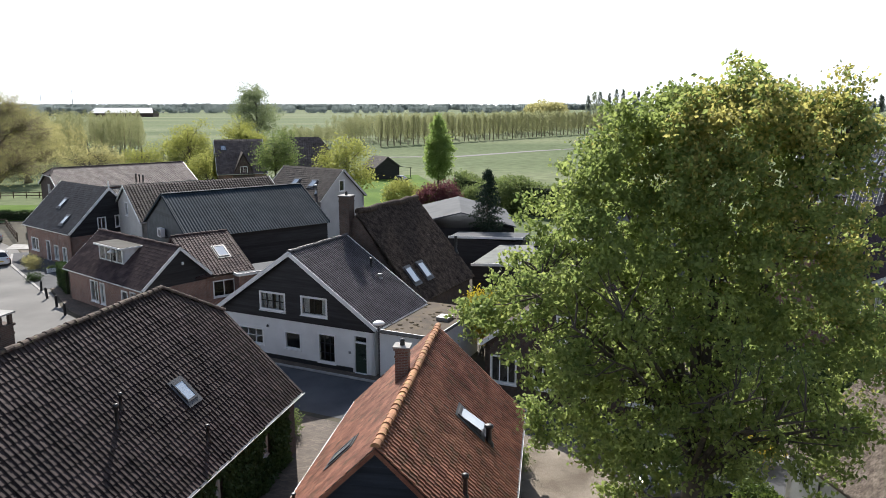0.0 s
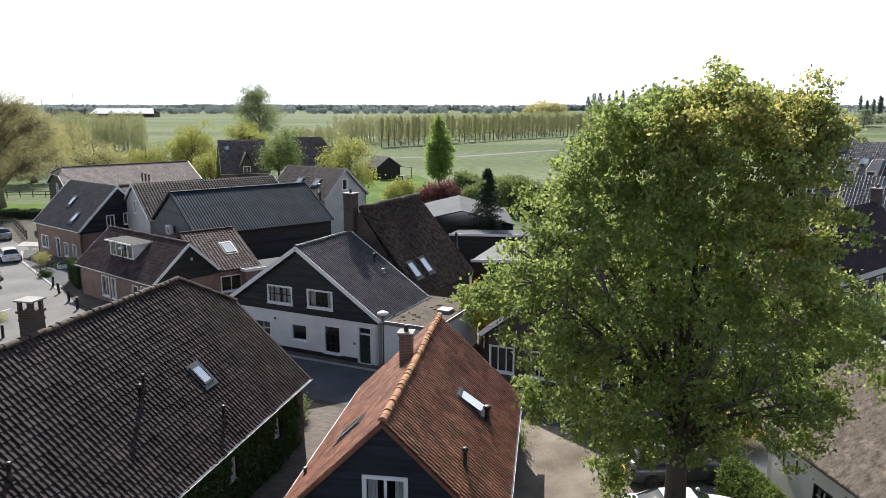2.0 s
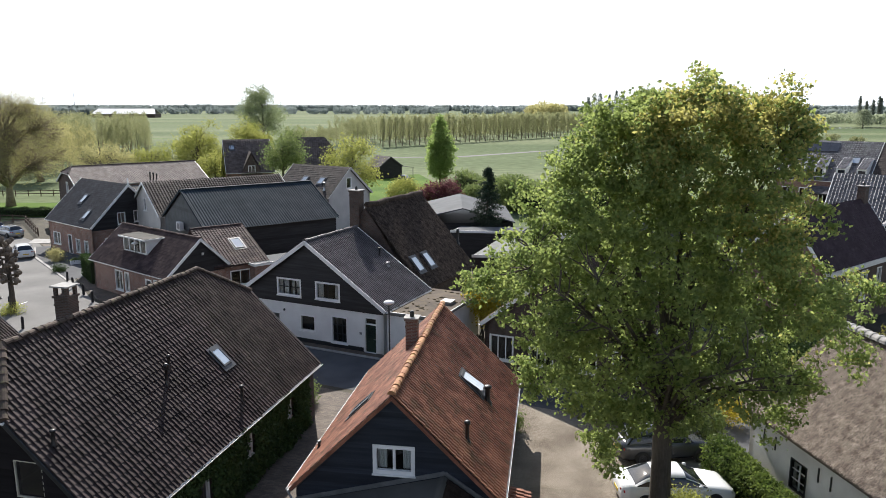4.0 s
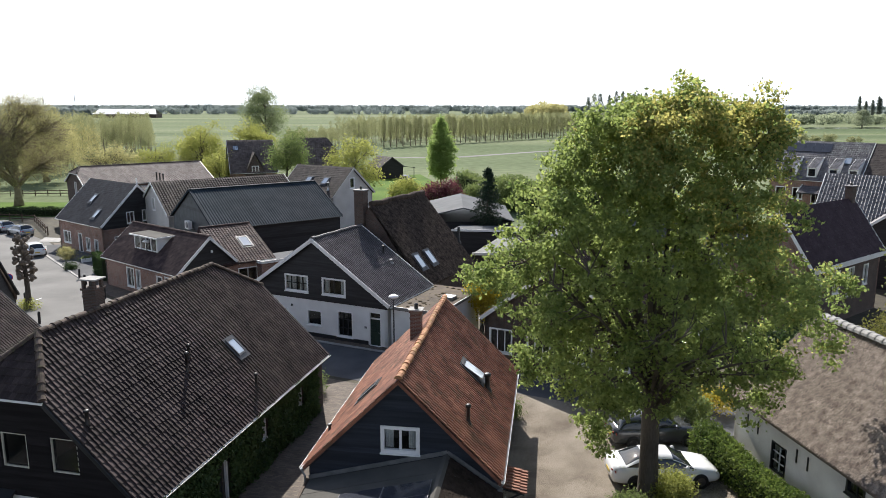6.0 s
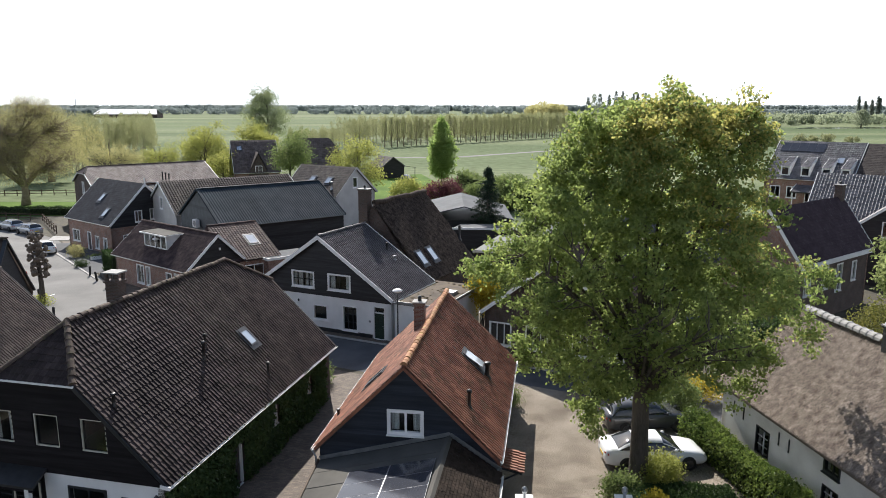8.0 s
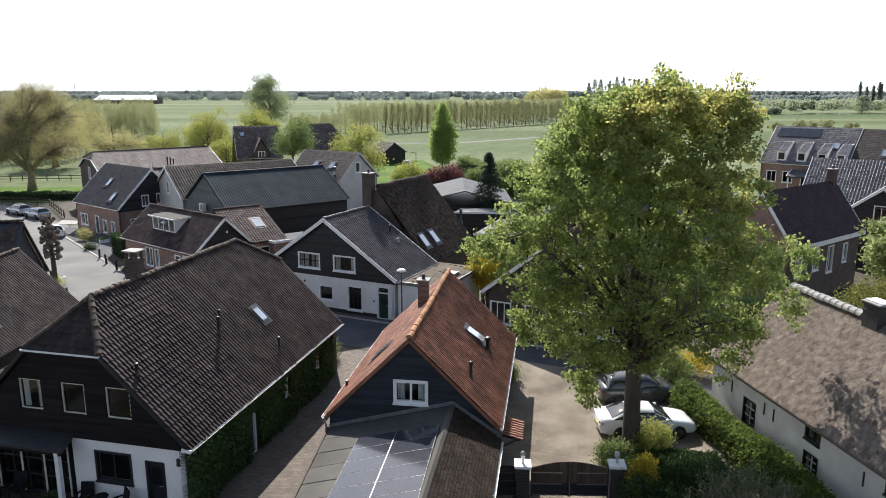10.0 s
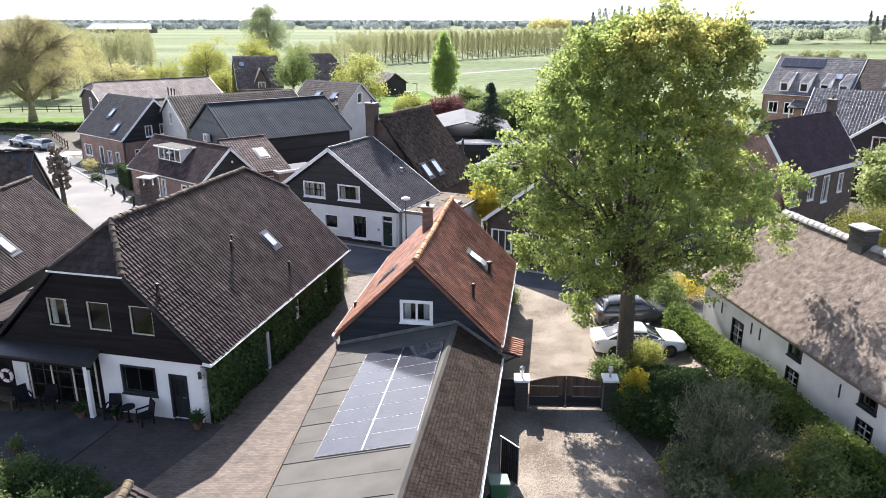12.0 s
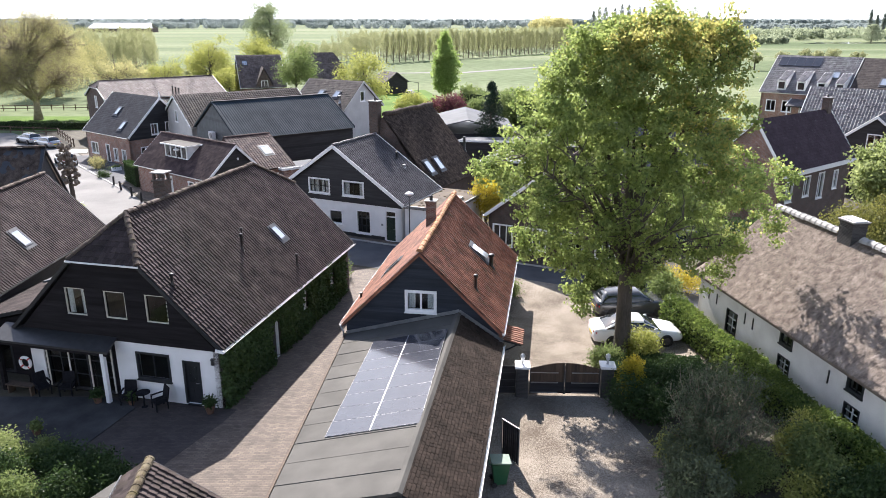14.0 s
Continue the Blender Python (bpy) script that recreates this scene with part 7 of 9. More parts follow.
    drift = np.array([noise.noise(Vector(p) * 0.4) for p in cl])[k]
    # picks the yellower leaf more often towards the top and the right
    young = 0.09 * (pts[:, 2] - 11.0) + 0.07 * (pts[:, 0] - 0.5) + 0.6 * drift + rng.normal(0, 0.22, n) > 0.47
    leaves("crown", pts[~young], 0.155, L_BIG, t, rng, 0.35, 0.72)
    leaves("yellower_growth", pts[young], 0.14, L_BIGYELLOW, t, rng, 0.2, 0.72)


maple(8.1, 21.4, 21)


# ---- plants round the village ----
# far leaves greyed and paled, haze mixed into their colour
L_WOODGREEN = foliage("hazed_green_leaf", (0.22, 0.255, 0.17), (0.32, 0.355, 0.24), 0.6, 1.0)
L_HAZEPOPLAR = foliage("hazed_poplar_leaf", (0.16, 0.19, 0.16), (0.24, 0.27, 0.23), 0.6, 1.0)
hedge("clipped_hedge", "clipped green hedge along the whitewashed farmhouse", [(11.95, 26.0), (13.4, 18.0), (15.3, 6.5)], 1.0, 1.4, L_HEDGE, 42000, 0.13, 3, 0.13)
hedge("box_hedge", "low bright green hedge by the road", [(8.2, 31.6), (11.6, 30.2)], 0.9, 0.9, L_HEDGE, 9000, 0.09, 4, 0.06)
hedge("low_border_hedge", "low dark clipped hedge behind the gate", [(7.0, 19.6), (11.6, 19.5)], 1.5, 0.7, L_DARK, 14000, 0.1, 5, 0.08)
hedge("square_hedge", "clipped hedge beside the brick house", [(-34.4, 63.6), (-31.9, 60.2)], 0.8, 2.1, L_DARK, 9000, 0.13, 6, 0.08)
hedge("lawn_hedge", "low dark hedge at the edge of the lawn", [(-92, 99.5), (-55, 101.5)], 1.2, 1.1, L_DARK, 12000, 0.2, 7, 0.1)
hedge("back_hedge", "green garden hedge behind the sheds", [(2.5, 118), (16, 104), (26, 96)], 3.0, 4.2, L_GREEN, 26000, 0.3, 8, 0.5)
L_OLIVE = foliage("dark_olive_leaf", (0.05, 0.066, 0.035), (0.17, 0.2, 0.11), 0.45, 0.4)


def twiggy_shrub(x, y, h, r, seed):
    """A tall open shrub: a fan of bare stems, side twigs, thin leaf towards the ends."""
    rng = np.random.default_rng(seed)
    t = thing("olive_bush", "tall open shrub with bare grey stems and thin olive leaf", "bush", pose(x, y, 0))
    st, tips = Shape(), []
    for i in range(80):
        an, f = rng.uniform(0, 2 * math.pi), math.sqrt(rng.uniform(0, 1))
        end = Vector((math.cos(an) * r * f, math.sin(an) * r * f, h * rng.uniform(0.62, 1.0) * (1 - 0.3 * f * f)))
        root = Vector((math.cos(an) * 0.5 * f, math.sin(an) * 0.5 * f, 0))
        mid = root.lerp(end, 0.55) + Vector((rng.normal(0, 0.12), rng.normal(0, 0.12), 0.15))
        st.tube([root, mid, end], [0.028, 0.02, 0.007], 5, False)
        for k in range(7):
            g = rng.uniform(0.35, 1.0)
            b = root.lerp(mid, g / 0.55) if g < 0.55 else mid.lerp(end, (g - 0.55) / 0.45)
            e = b + Vector((rng.normal(0, 0.2), rng.normal(0, 0.2), rng.uniform(0.2, 0.55)))
            st.tube([b, e], [0.012, 0.005], 4, False)
            tips.append(np.array(b.lerp(e, 0.8)))
        tips.append(np.array(end))
    part("stem_fan", st, M_TWIG, t, "bare grey-brown stems")
    tips = np.array(tips)
    n = 10500
    pts = tips[rng.integers(0, len(tips), n)] + rng.normal(0, 0.13, (n, 3))
    leaves("foliage", pts, 0.095, L_OLIVE, t, rng)


twiggy_shrub(9.6, 12.7, 3.9, 2.5, 31)
bush("green_shrub", "leafy green garden shrub", 12.9, 11.4, [(0, 0, 0.9, 0.8, 0.8, 0.8), (0.4, 0.7, 1.0, 0.7, 0.7, 0.7), (-0.2, -1.3, 0.8, 0.9, 0.8, 0.8)], L_GREEN, 7000, 0.14, 32)
bush("feathery_shrub", "light green feathery shrub between hedge and bare shrub", 12.86, 12.43, [(0, 0, 0.7, 0.9, 0.8, 0.7), (0.5, 0.6, 1.1, 0.6, 0.6, 0.6)], L_SPRING, 6000, 0.09, 57)
bush("feathery_shrub", "light green feathery shrub between hedge and bare shrub", 10.64, 11.12, [(0, 0, 0.6, 0.9, 0.9, 0.6), (-0.7, -0.4, 0.5, 0.7, 0.7, 0.5)], L_GREEN, 6000, 0.1, 58)
bush("dark_shrub", "dark evergreen garden shrub", 14.3, 8.8, [(0, 0, 0.9, 1.2, 1.1, 0.9), (-1.2, 0.3, 0.8, 0.9, 0.9, 0.8)], L_DARK, 9000, 0.12, 33)
bush("mixed_shrub", "dense mixed shrub under the maple", 8.0, 9.4, [(0, 0, 0.9, 1.1, 1.4, 0.9), (0.3, 2.0, 1.0, 0.9, 1.2, 0.9)], L_OLIVE, 9000, 0.12, 34)
bush("spurge_clump", "low yellow-green spurge clump at the court's edge", 8.1, 12.6, [(0, 0, 0.5, 0.7, 0.8, 0.5), (0.8, -1.4, 0.5, 0.9, 0.9, 0.5)], L_SPRING, 3600, 0.1, 45)
bush("spurge_clump", "low yellow-green spurge clump at the court's edge", 12.0, 9.6, [(0, 0, 0.6, 0.9, 0.7, 0.6)], L_SPRING, 2600, 0.1, 46)
bush("ivy_shrub", "dark shrub beside the gate post", 7.1, 16.4, [(0, 0, 0.8, 0.7, 0.9, 0.8), (0.9, -0.8, 0.7, 0.9, 0.9, 0.7), (1.8, 0.8, 0.7, 1.2, 1.0, 0.7), (3.4, 0.9, 0.8, 1.4, 1.0, 0.8)], L_DARK, 14000, 0.11, 35)
bush("golden_conifer", "golden-yellow dwarf conifer behind the gate post", 7.5, 17.2, [(0, 0, 0.95, 0.55, 0.55, 0.85), (0.1, 0, 1.5, 0.4, 0.4, 0.6)], L_YELLOW, 7000, 0.09, 36, clump=0.1)
bush("willow_bush", "fine-leaved yellow-green bush at the foot of the maple", 9.0, 21.0, [(0, 0, 0.9, 0.75, 0.7, 0.75)], L_SPRING, 5000, 0.1, 37)
bush("foot_bush", "low green bush at the foot of the maple", 7.2, 20.4, [(0, 0, 0.45, 0.8, 0.7, 0.45)], L_GREEN, 4000, 0.1, 38)
bush("side_bush", "small bush against the orange-roofed house", 3.2, 30.0, [(0, 0, 0.5, 0.5, 0.5, 0.5)], L_GREEN, 2500, 0.1, 39)
bush("yellow_flower_bush", "yellow flowering bush by the road", 13.6, 31.0, [(0, 0, 0.9, 0.9, 0.7, 0.7), (1.1, -0.6, 0.9, 0.8, 0.6, 0.6)], L_YELLOW, 3500, 0.1, 40)
bush("hedge_end_bush", "loose green bush at the end of the hedge", 12.3, 28.4, [(0, 0, 1.1, 0.8, 1.0, 1.0), (0.2, 1.6, 1.0, 0.7, 0.9, 0.9)], L_GREEN, 7000, 0.12, 41)
bush("yellow_roof_bush", "golden shrub behind the thatched house", 2.4, 44.6, [(0, 0, 3.2, 0.9, 0.9, 1.2), (0.5, 0.2, 2.2, 0.9, 0.9, 1.2)], L_YELLOW, 4500, 0.16, 42, clump=0.25)
bush("roof_edge_bush", "green bush behind the row house", 4.6, 46.0, [(0, 0, 2.4, 1.6, 1.4, 2.0)], L_GREEN, 6000, 0.16, 43, clump=0.25)
bush("corner_bush", "small green bush at the farmhouse corner", -7.6, 33.3, [(0, 0, 0.6, 0.4, 0.4, 0.6)], L_GREEN, 1800, 0.1, 44)
# most shrubs get the dark leaf: the border's shade put into their colour
for i, (x, y, r, lf, sz, lb) in enumerate(((-18.0, 12.2, 0.8, L_BLOSSOM, 0.1, "pale flowering border shrub"), (-15.9, 9.6, 0.7, L_GREEN, 0.1, "bright green leafy border shrub"), (-17.0, 10.8, 0.8, L_DARK, 0.11, "leafy border shrub, shade put in as dark leaf"), (-15.2, 11.6, 0.7, L_DARK, 0.11, "dark green border shrub"), (-13.9, 11.3, 0.7, L_DARK, 0.11, "dark green border shrub"),
                                         (-14.3, 10.0, 0.7, L_DARK, 0.11, "dark green border shrub"), (-12.9, 10.6, 0.6, L_DARK, 0.11, "dark green border shrub"), (-18.9, 11.2, 1.0, L_DARK, 0.11, "dark leafy shrub in the border"), (-18.4, 9.6, 1.0, L_GREEN, 0.12, "bright green border shrub"), (-16.4, 12.4, 0.5, L_GREEN, 0.1, "low green border shrub"), (-16.8, 9.2, 0.9, L_GREEN, 0.1, "pale flowering border shrub"))):
    bush("border_shrub", lb, x, y, [(0, 0, r * 0.65, r, r, r * 0.7), (r * 0.6, -r * 0.4, r * 0.5, r * 0.6, r * 0.6, r * 0.5)], lf, 4500, sz, 50 + i, group="shrubs in the border")
bush("forecourt_bush", "small round green bush before the brick house", -40.7, 70.1, [(0, 0, 0.6, 0.9, 0.8, 0.6)], L_PALE, 1800, 0.12, 47)
bush("forecourt_bush", "small round green bush before the brick house", -37.75, 65.1, [(0, 0, 0.35, 0.5, 0.5, 0.35)], L_DARK, 1400, 0.1, 48)
bush("pollard_foot_bush", "low green plants round the pollard's foot", -34.0, 50.7, [(0, 0, 0.3, 0.9, 0.8, 0.3)], L_SPRING, 1600, 0.1, 49)
R = np.random.default_rng(77)
# trees on the right
bl = tree("blossom_tree", "loose tree with pale young leaves and blossom", 30.0, 37.5, 9.0, ball_lobes(R, 0, 0, 6.4, 2.5, 9, 0.75), L_BLOSSOM, 9000, 0.26, 0.14, clump=0.3, base=2.0, seed=61, twigs=120)
bush("yew_bush", "broad yellow-green yew bush", 25.6, 32.2, [(0, 0, 3.0, 2.6, 2.2, 2.2), (2.4, 0.6, 3.8, 2.0, 1.8, 2.0), (-2.2, 0.8, 1.8, 1.6, 1.6, 1.6), (1.0, -2.4, 2.0, 2.0, 1.8, 1.8)], L_YEW, 30000, 0.15, 62, "bush", clump=0.3)
bush("laurel_bush", "dark laurel bush behind the thatched farmhouse", 21.4, 35.2, [(0, 0, 2.0, 1.8, 1.8, 1.9), (-1.6, 1.4, 1.5, 1.4, 1.4, 1.4)], L_DARK, 12000, 0.17, 63, clump=0.3)
bush("yard_bush", "green bush by the slate-roofed house", 17.0, 45.5, [(0, 0, 2.0, 2.2, 1.6, 1.9), (3.0, -1.0, 1.6, 1.6, 1.4, 1.5)], L_GREEN, 10000, 0.18, 64, clump=0.3)
# conifer
def conifer(name, label, x, y, h, r, seed):
    rng = np.random.default_rng(seed)
    t = thing(name, label, "tree", pose(x, y, 0))
    part("trunk", Shape().tube([(0, 0, 0), (0, 0, h * 0.5), (0, 0, h)], [0.16, 0.1, 0.02], 8), M_BARK, t)
    pts = []
    n = int(h * 6)
    br = Shape()
    for i in range(n):
        z = h * (0.08 + 0.9 * i / n)
        rr = r * (1 - z / h) ** 0.75 * rng.uniform(0.75, 1.1) + 0.08
        for a in rng.uniform(0, 2 * math.pi, 5):
            e = Vector((math.cos(a) * rr, math.sin(a) * rr, z - rr * 0.25))
            br.tube([(0, 0, z), e], [0.02, 0.008], 3, False)
            k = rng.uniform(0.15, 1, 34)
            p = np.outer(k, np.array(e) - np.array([0, 0, z])) + np.array([0, 0, z])
            pts.append(p + rng.normal(0, 0.1, p.shape) * np.array([1, 1, 0.6]))
    part("branch_whorl", br, M_BARK, t)
    leaves("needles", np.concatenate(pts), 0.22, L_CONIFER, t, rng, 0.6, 0.4)


conifer("spruce", "dark slender spruce behind the sheds", 4.6, 74.0, 9.7, 3.0, 3)


def spire(name, label, x, y, h, r, leaf, count, seed, size=0.3, group="", z0=0.12):
    lobes = [(0, 0, h * f, r * k, r * k, h * 0.14) for f, k in ((0.25, 0.8), (0.38, 1.0), (0.52, 0.95), (0.66, 0.75), (0.8, 0.5), (0.91, 0.28))]
    return tree(name, label, x, y, h, lobes, leaf, count, size, 0.2, clump=0.3, base=h * z0, seed=seed, twigs=80, limbs=False, group=group, shell=0.2)


spire("lombardy_poplar", "slender fresh green poplar in the meadow", -0.9, 140.0, 14.2, 2.9, L_POPLAR, 16000, 9, 0.36)
bush("purple_bush", "round purple-leaved garden bush", -0.6, 104.0, [(-1.0, 0, 2.4, 2.2, 2.0, 2.2), (1.3, 0.4, 2.9, 1.9, 1.8, 2.0)], L_PURPLE, 9000, 0.26, 65, clump=0.35)
bush("lilac_bush", "yellow-green bush on the lawn", -6.5, 112.0, [(0, 0, 2.2, 2.6, 2.0, 2.2), (4.4, -6, 2.2, 2.2, 2.0, 2.0)], L_SPRING, 9000, 0.28, 66, clump=0.4)
bush("garden_bush", "broad green garden bush", 8.5, 106.0, [(0, 0, 2.6, 3.2, 2.4, 2.6), (-3.6, 1, 2.0, 2.4, 2.0, 2.0)], L_GREEN, 12000, 0.28, 67, clump=0.4)

# trees behind the houses
L_OAK = foliage("grey_green_oak_leaf", (0.13, 0.165, 0.085), (0.28, 0.33, 0.17), 0.6)
spots = [("blossoming_tree", "pale yellow-green tree beside the grey gable house", -12.6, 95.0, 11.8, 3.6, L_SPRING, 9000, 0.3, 71),
         ("ash_tree", "young green ash tree behind the barns", -25.6, 111.0, 12.6, 3.4, L_GREEN, 9000, 0.3, 72),
         ("tall_oak", "tall loose green oak on the meadow's edge", -43.5, 172.0, 20.8, 6.2, L_OAK, 17000, 0.36, 73),
         ("yellow_maple", "yellow-green maple in young leaf", -49.5, 142.0, 13.2, 5.6, L_SPRING, 15000, 0.38, 74),
         ("yellow_maple", "yellow-green maple in young leaf", -41.0, 126.0, 8.2, 3.6, L_SPRING, 7000, 0.34, 75),
         ("yellow_maple", "low yellow-green tree by the long barn", -62.0, 150.0, 8.6, 4.6, L_SPRING, 8000, 0.38, 76),
         ("field_maple", "round field maple among the houses", -41.5, 150.0, 13.0, 4.6, L_SPRING, 10000, 0.38, 77),
         ("brown_tree", "brownish budding tree behind the long barn", -72.0, 148.0, 10.2, 6.5, L_PALE, 7000, 0.36, 78)]
for nm, lb, x, y, hh, r, lf, n, sz, sd in spots:
    tree(nm, lb, x, y, hh, ball_lobes(R, 0, 0, hh - r * 1.0, r, 12, 0.72, 1.0), lf, int(n * 0.7), sz * 0.9, 0.22 + hh * 0.008, clump=0.55, base=hh * 0.2, seed=sd, twigs=140, shell=0.3)


def plane_tree(x, y, h, r, seed, n=15000):
    """A high tree just coming into leaf: every limb shows through the thin crown."""
    lobes = ball_lobes(np.random.default_rng(seed), 0, 0, h * 0.6, r, 22, 0.75, 0.95)
    return tree("budding_tree", "large tree in thin yellow-brown young leaf, limbs showing through", x, y, h, lobes, L_PALE, int(n * 1.7), 0.19, 0.6, M_TWIG, clump=0.6, base=h * 0.16, seed=seed, twigs=1900, shell=0.2, per_clump=9, group="budding trees by the square")


plane_tree(-70.0, 112.0, 18.5, 8.6, 81)
plane_tree(-84.0, 116.0, 17.5, 8.0, 82)
plane_tree(-98.0, 128.0, 16.0, 8.0, 83, 9000)
plane_tree(-86.0, 150.0, 14.0, 7.0, 84, 9000)


def pollard(x, y, h, seed):
    """A bare pollarded lime with knobbly fists on short arms."""
    rng = np.random.default_rng(seed)
    t = thing("pollarded_tree", "bare pollarded tree with knobbly stubs on the square", "tree", pose(x, y, 0))
    part("trunk", Shape().tube([(0, 0, 0), (0.05, 0, h * 0.3), (-0.04, 0.03, h * 0.65), (0.02, 0, h)], [0.26, 0.2, 0.17, 0.11], 9), M_BARK, t)
    for i in range(26):
        z = h * (0.4 + 0.58 * i / 25)
        a = i * 2.4 + rng.normal(0, 0.3)
        l = rng.uniform(0.3, 0.75) * (1.15 - 0.3 * i / 25)
        e = Vector((math.cos(a) * l, math.sin(a) * l, z + rng.uniform(0.1, 0.4)))
        b = Shape().tube([(0, 0, z), Vector((e.x * 0.6, e.y * 0.6, z + 0.08)), e], [0.11, 0.09, 0.08], 6)
        for k in range(6):
            c = e + Vector(rng.normal(0, 0.1, 3))
            q = rng.uniform(0.09, 0.18)
            b.lathe([(q * 0.5, -q), (q, -q * 0.4), (q * 0.95, q * 0.4), (q * 0.4, q)], c, 7)
        part("branch", b, M_POLLARD, t)


M_POLLARD = mat("knobbly_brown_bark", (0.09, 0.07, 0.055), (0.19, 0.155, 0.12), 3, 0.95, 18, 1.0, relief=0.03)
pollard(-34.0, 50.9, 5.7, 5)


# ---- rows and woods far off ----
def sapling_points(rng, x, y, h, r, n):
    z = rng.beta(1.6, 1.5, n)
    rad = r * np.sqrt(rng.uniform(0, 1, n)) * (1.05 - z * 0.75)
    a = rng.uniform(0, 6.28, n)
    return np.column_stack([x + np.cos(a) * rad, y + np.sin(a) * rad, h * (0.2 + 0.82 * z)])


def willow(rng, h, r, n):
    t = thing("young_willow", "upright young willow in a long field row", "tree", group="willow row across the meadow")
    s = Shape().tube([(0, 0, 0), (0.05, 0, h * 0.22), (0, 0, h * 0.7)], [0.26, 0.18, 0.04], 6)
    for i in range(10):
        a = rng.uniform(0, 6.28)
        s.tube([(0, 0, h * 0.2), (math.cos(a) * r * 0.5, math.sin(a) * r * 0.5, h * 0.55), (math.cos(a) * r * 0.6, math.sin(a) * r * 0.6, h * 0.95)], [0.05, 0.035, 0.015], 4, False)
    part("trunk", s, M_TWIG, t)
    leaves("crown", sapling_points(rng, 0, 0, h, r, n), 0.42, L_ROW, t, rng, -1.5, 0.3)
    return t


L_ROW = foliage("willow_spring_leaf", (0.21, 0.225, 0.11), (0.35, 0.36, 0.19), 0.55)
rw = np.random.default_rng(12)
kinds = [willow(rw, 11.5, 2.1, 1700) for _ in range(4)]
a, b = Vector((-24.0, 282.0, 0)), Vector((92.0, 420.0, 0))
nrow = 50
for i in range(nrow):
    p = a.lerp(b, i / (nrow - 1)) + Vector((rw.normal(0, 0.25), rw.normal(0, 0.25), 0))
    m = pose(p.x, p.y, 0, 0, 0, rw.uniform(0, 360))
    if i < 4:
        kinds[i].matrix_world = m
        kinds[i].scale = (1, 1, 1)
    else:
        c = copy_thing(kinds[i % 4], m)
        k = rw.uniform(0.88, 1.08)
        c.scale = (k, k, k)


def plantation(name, label, corners, n, h, r, per, seed, size=0.6, leaf=None):
    """A block of thin upright trees, past counting."""
    rng = np.random.default_rng(seed)
    q = [np.array(c, float) for c in corners]
    pts, st = [], Shape()
    for i in range(n):
        u, v = rng.uniform(0, 1), rng.uniform(0, 1)
        p = (q[0] * (1 - u) + q[1] * u) * (1 - v) + (q[3] * (1 - u) + q[2] * u) * v
        hh = h * rng.uniform(0.8, 1.1)
        pts.append(sapling_points(rng, p[0], p[1], hh, r, per))
        st.tube([(p[0], p[1], 0), (p[0], p[1], hh * 0.8)], [0.1, 0.03], 4, False)
    t = thing(name, label, "trees", kind="stuff")
    part("trunks", st, M_TWIG, t)
    leaves("crowns", np.concatenate(pts), size, leaf or L_ROW, t, rng, -1.5, 0.3)
    for o in t.children:
        tagged(o, kind="stuff")


plantation("willow_block", "block of thin upright willows behind the field row", [(-32, 292), (96, 440), (70, 520), (-54, 330)], 520, 11.0, 2.1, 260, 13, 0.6)
plantation("coppice", "coppice of thin yellow-green saplings behind the long barn", [(-185, 205), (-89, 219), (-113, 272), (-235, 258)], 420, 12.6, 2.0, 300, 14, 0.6)
plantation("young_poplars", "thin young trees along the meadow", [(-56, 258), (-36, 268), (-42, 300), (-66, 296)], 46, 7.5, 1.9, 300, 15, 0.5)
plantation("reed_bank", "low pale scrub along the ditch", [(-95, 182), (-35, 200), (-35, 206), (-95, 190)], 90, 4.0, 1.6, 160, 16)
plantation("brown_coppice", "pale budding scrub by the square", [(-130, 150), (-88, 165), (-95, 200), (-150, 190)], 150, 11.0, 2.2, 240, 17, leaf=L_PALE)


def wood(name, label, a, b, depth, n, hmin, hmax, per, seed, leaf, size):
    """A distant belt of trees of uneven height with gaps: upright sprays of leaves on thin trunks."""
    rng = np.random.default_rng(seed)
    a, b = np.array(a, float), np.array(b, float)
    side = np.array([-(b - a)[1], (b - a)[0]]) / np.linalg.norm(b - a)
    pts, st = [], Shape()
    for i in range(n):
        f = rng.uniform(0, 1)
        p = a + (b - a) * f + side * rng.uniform(0, depth)
        h = hmin + (hmax - hmin) * (0.5 + 0.5 * noise.noise(Vector((f * 14, seed, 0)))) * rng.uniform(0.6, 1.1)
        u = rng.normal(0, 1, (per, 3))
        u /= np.linalg.norm(u, axis=1)[:, None]
        u *= rng.uniform(0.3, 1, per)[:, None] ** 0.4
        pts.append(np.array([p[0], p[1], h * 0.52]) + u * np.array([h * 0.46, h * 0.46, h * 0.5]))
        st.tube([(p[0], p[1], 0), (p[0], p[1], h * 0.6)], [h * 0.025, h * 0.012], 4, False)
    t = thing(name, label, "trees", kind="stuff")
    part("trunks", st, leaf, t)
    q = np.concatenate(pts)
    q[:, 2] = np.maximum(q[:, 2], size * 0.4)
    m = len(q)
    g = rng.normal(0, 0.3, m)
    ax = np.column_stack([np.cos(g), np.sin(g), rng.normal(0, 0.15, m)]) * (size * rng.uniform(0.6, 1.2, m))[:, None] * 0.5
    up = np.column_stack([rng.normal(0, 0.15, m), rng.normal(0, 0.3, m), np.ones(m)]) * (size * rng.uniform(0.6, 1.2, m))[:, None] * 0.5
    v = np.stack([q - ax, q - up, q + ax, q + up], 1).reshape(-1, 3)
    ob = new("crowns", raw_mesh("crowns", v, np.arange(m * 4).reshape(-1, 4), leaf))
    ob.parent = t
    for o in t.children:
        tagged(o, kind="stuff")


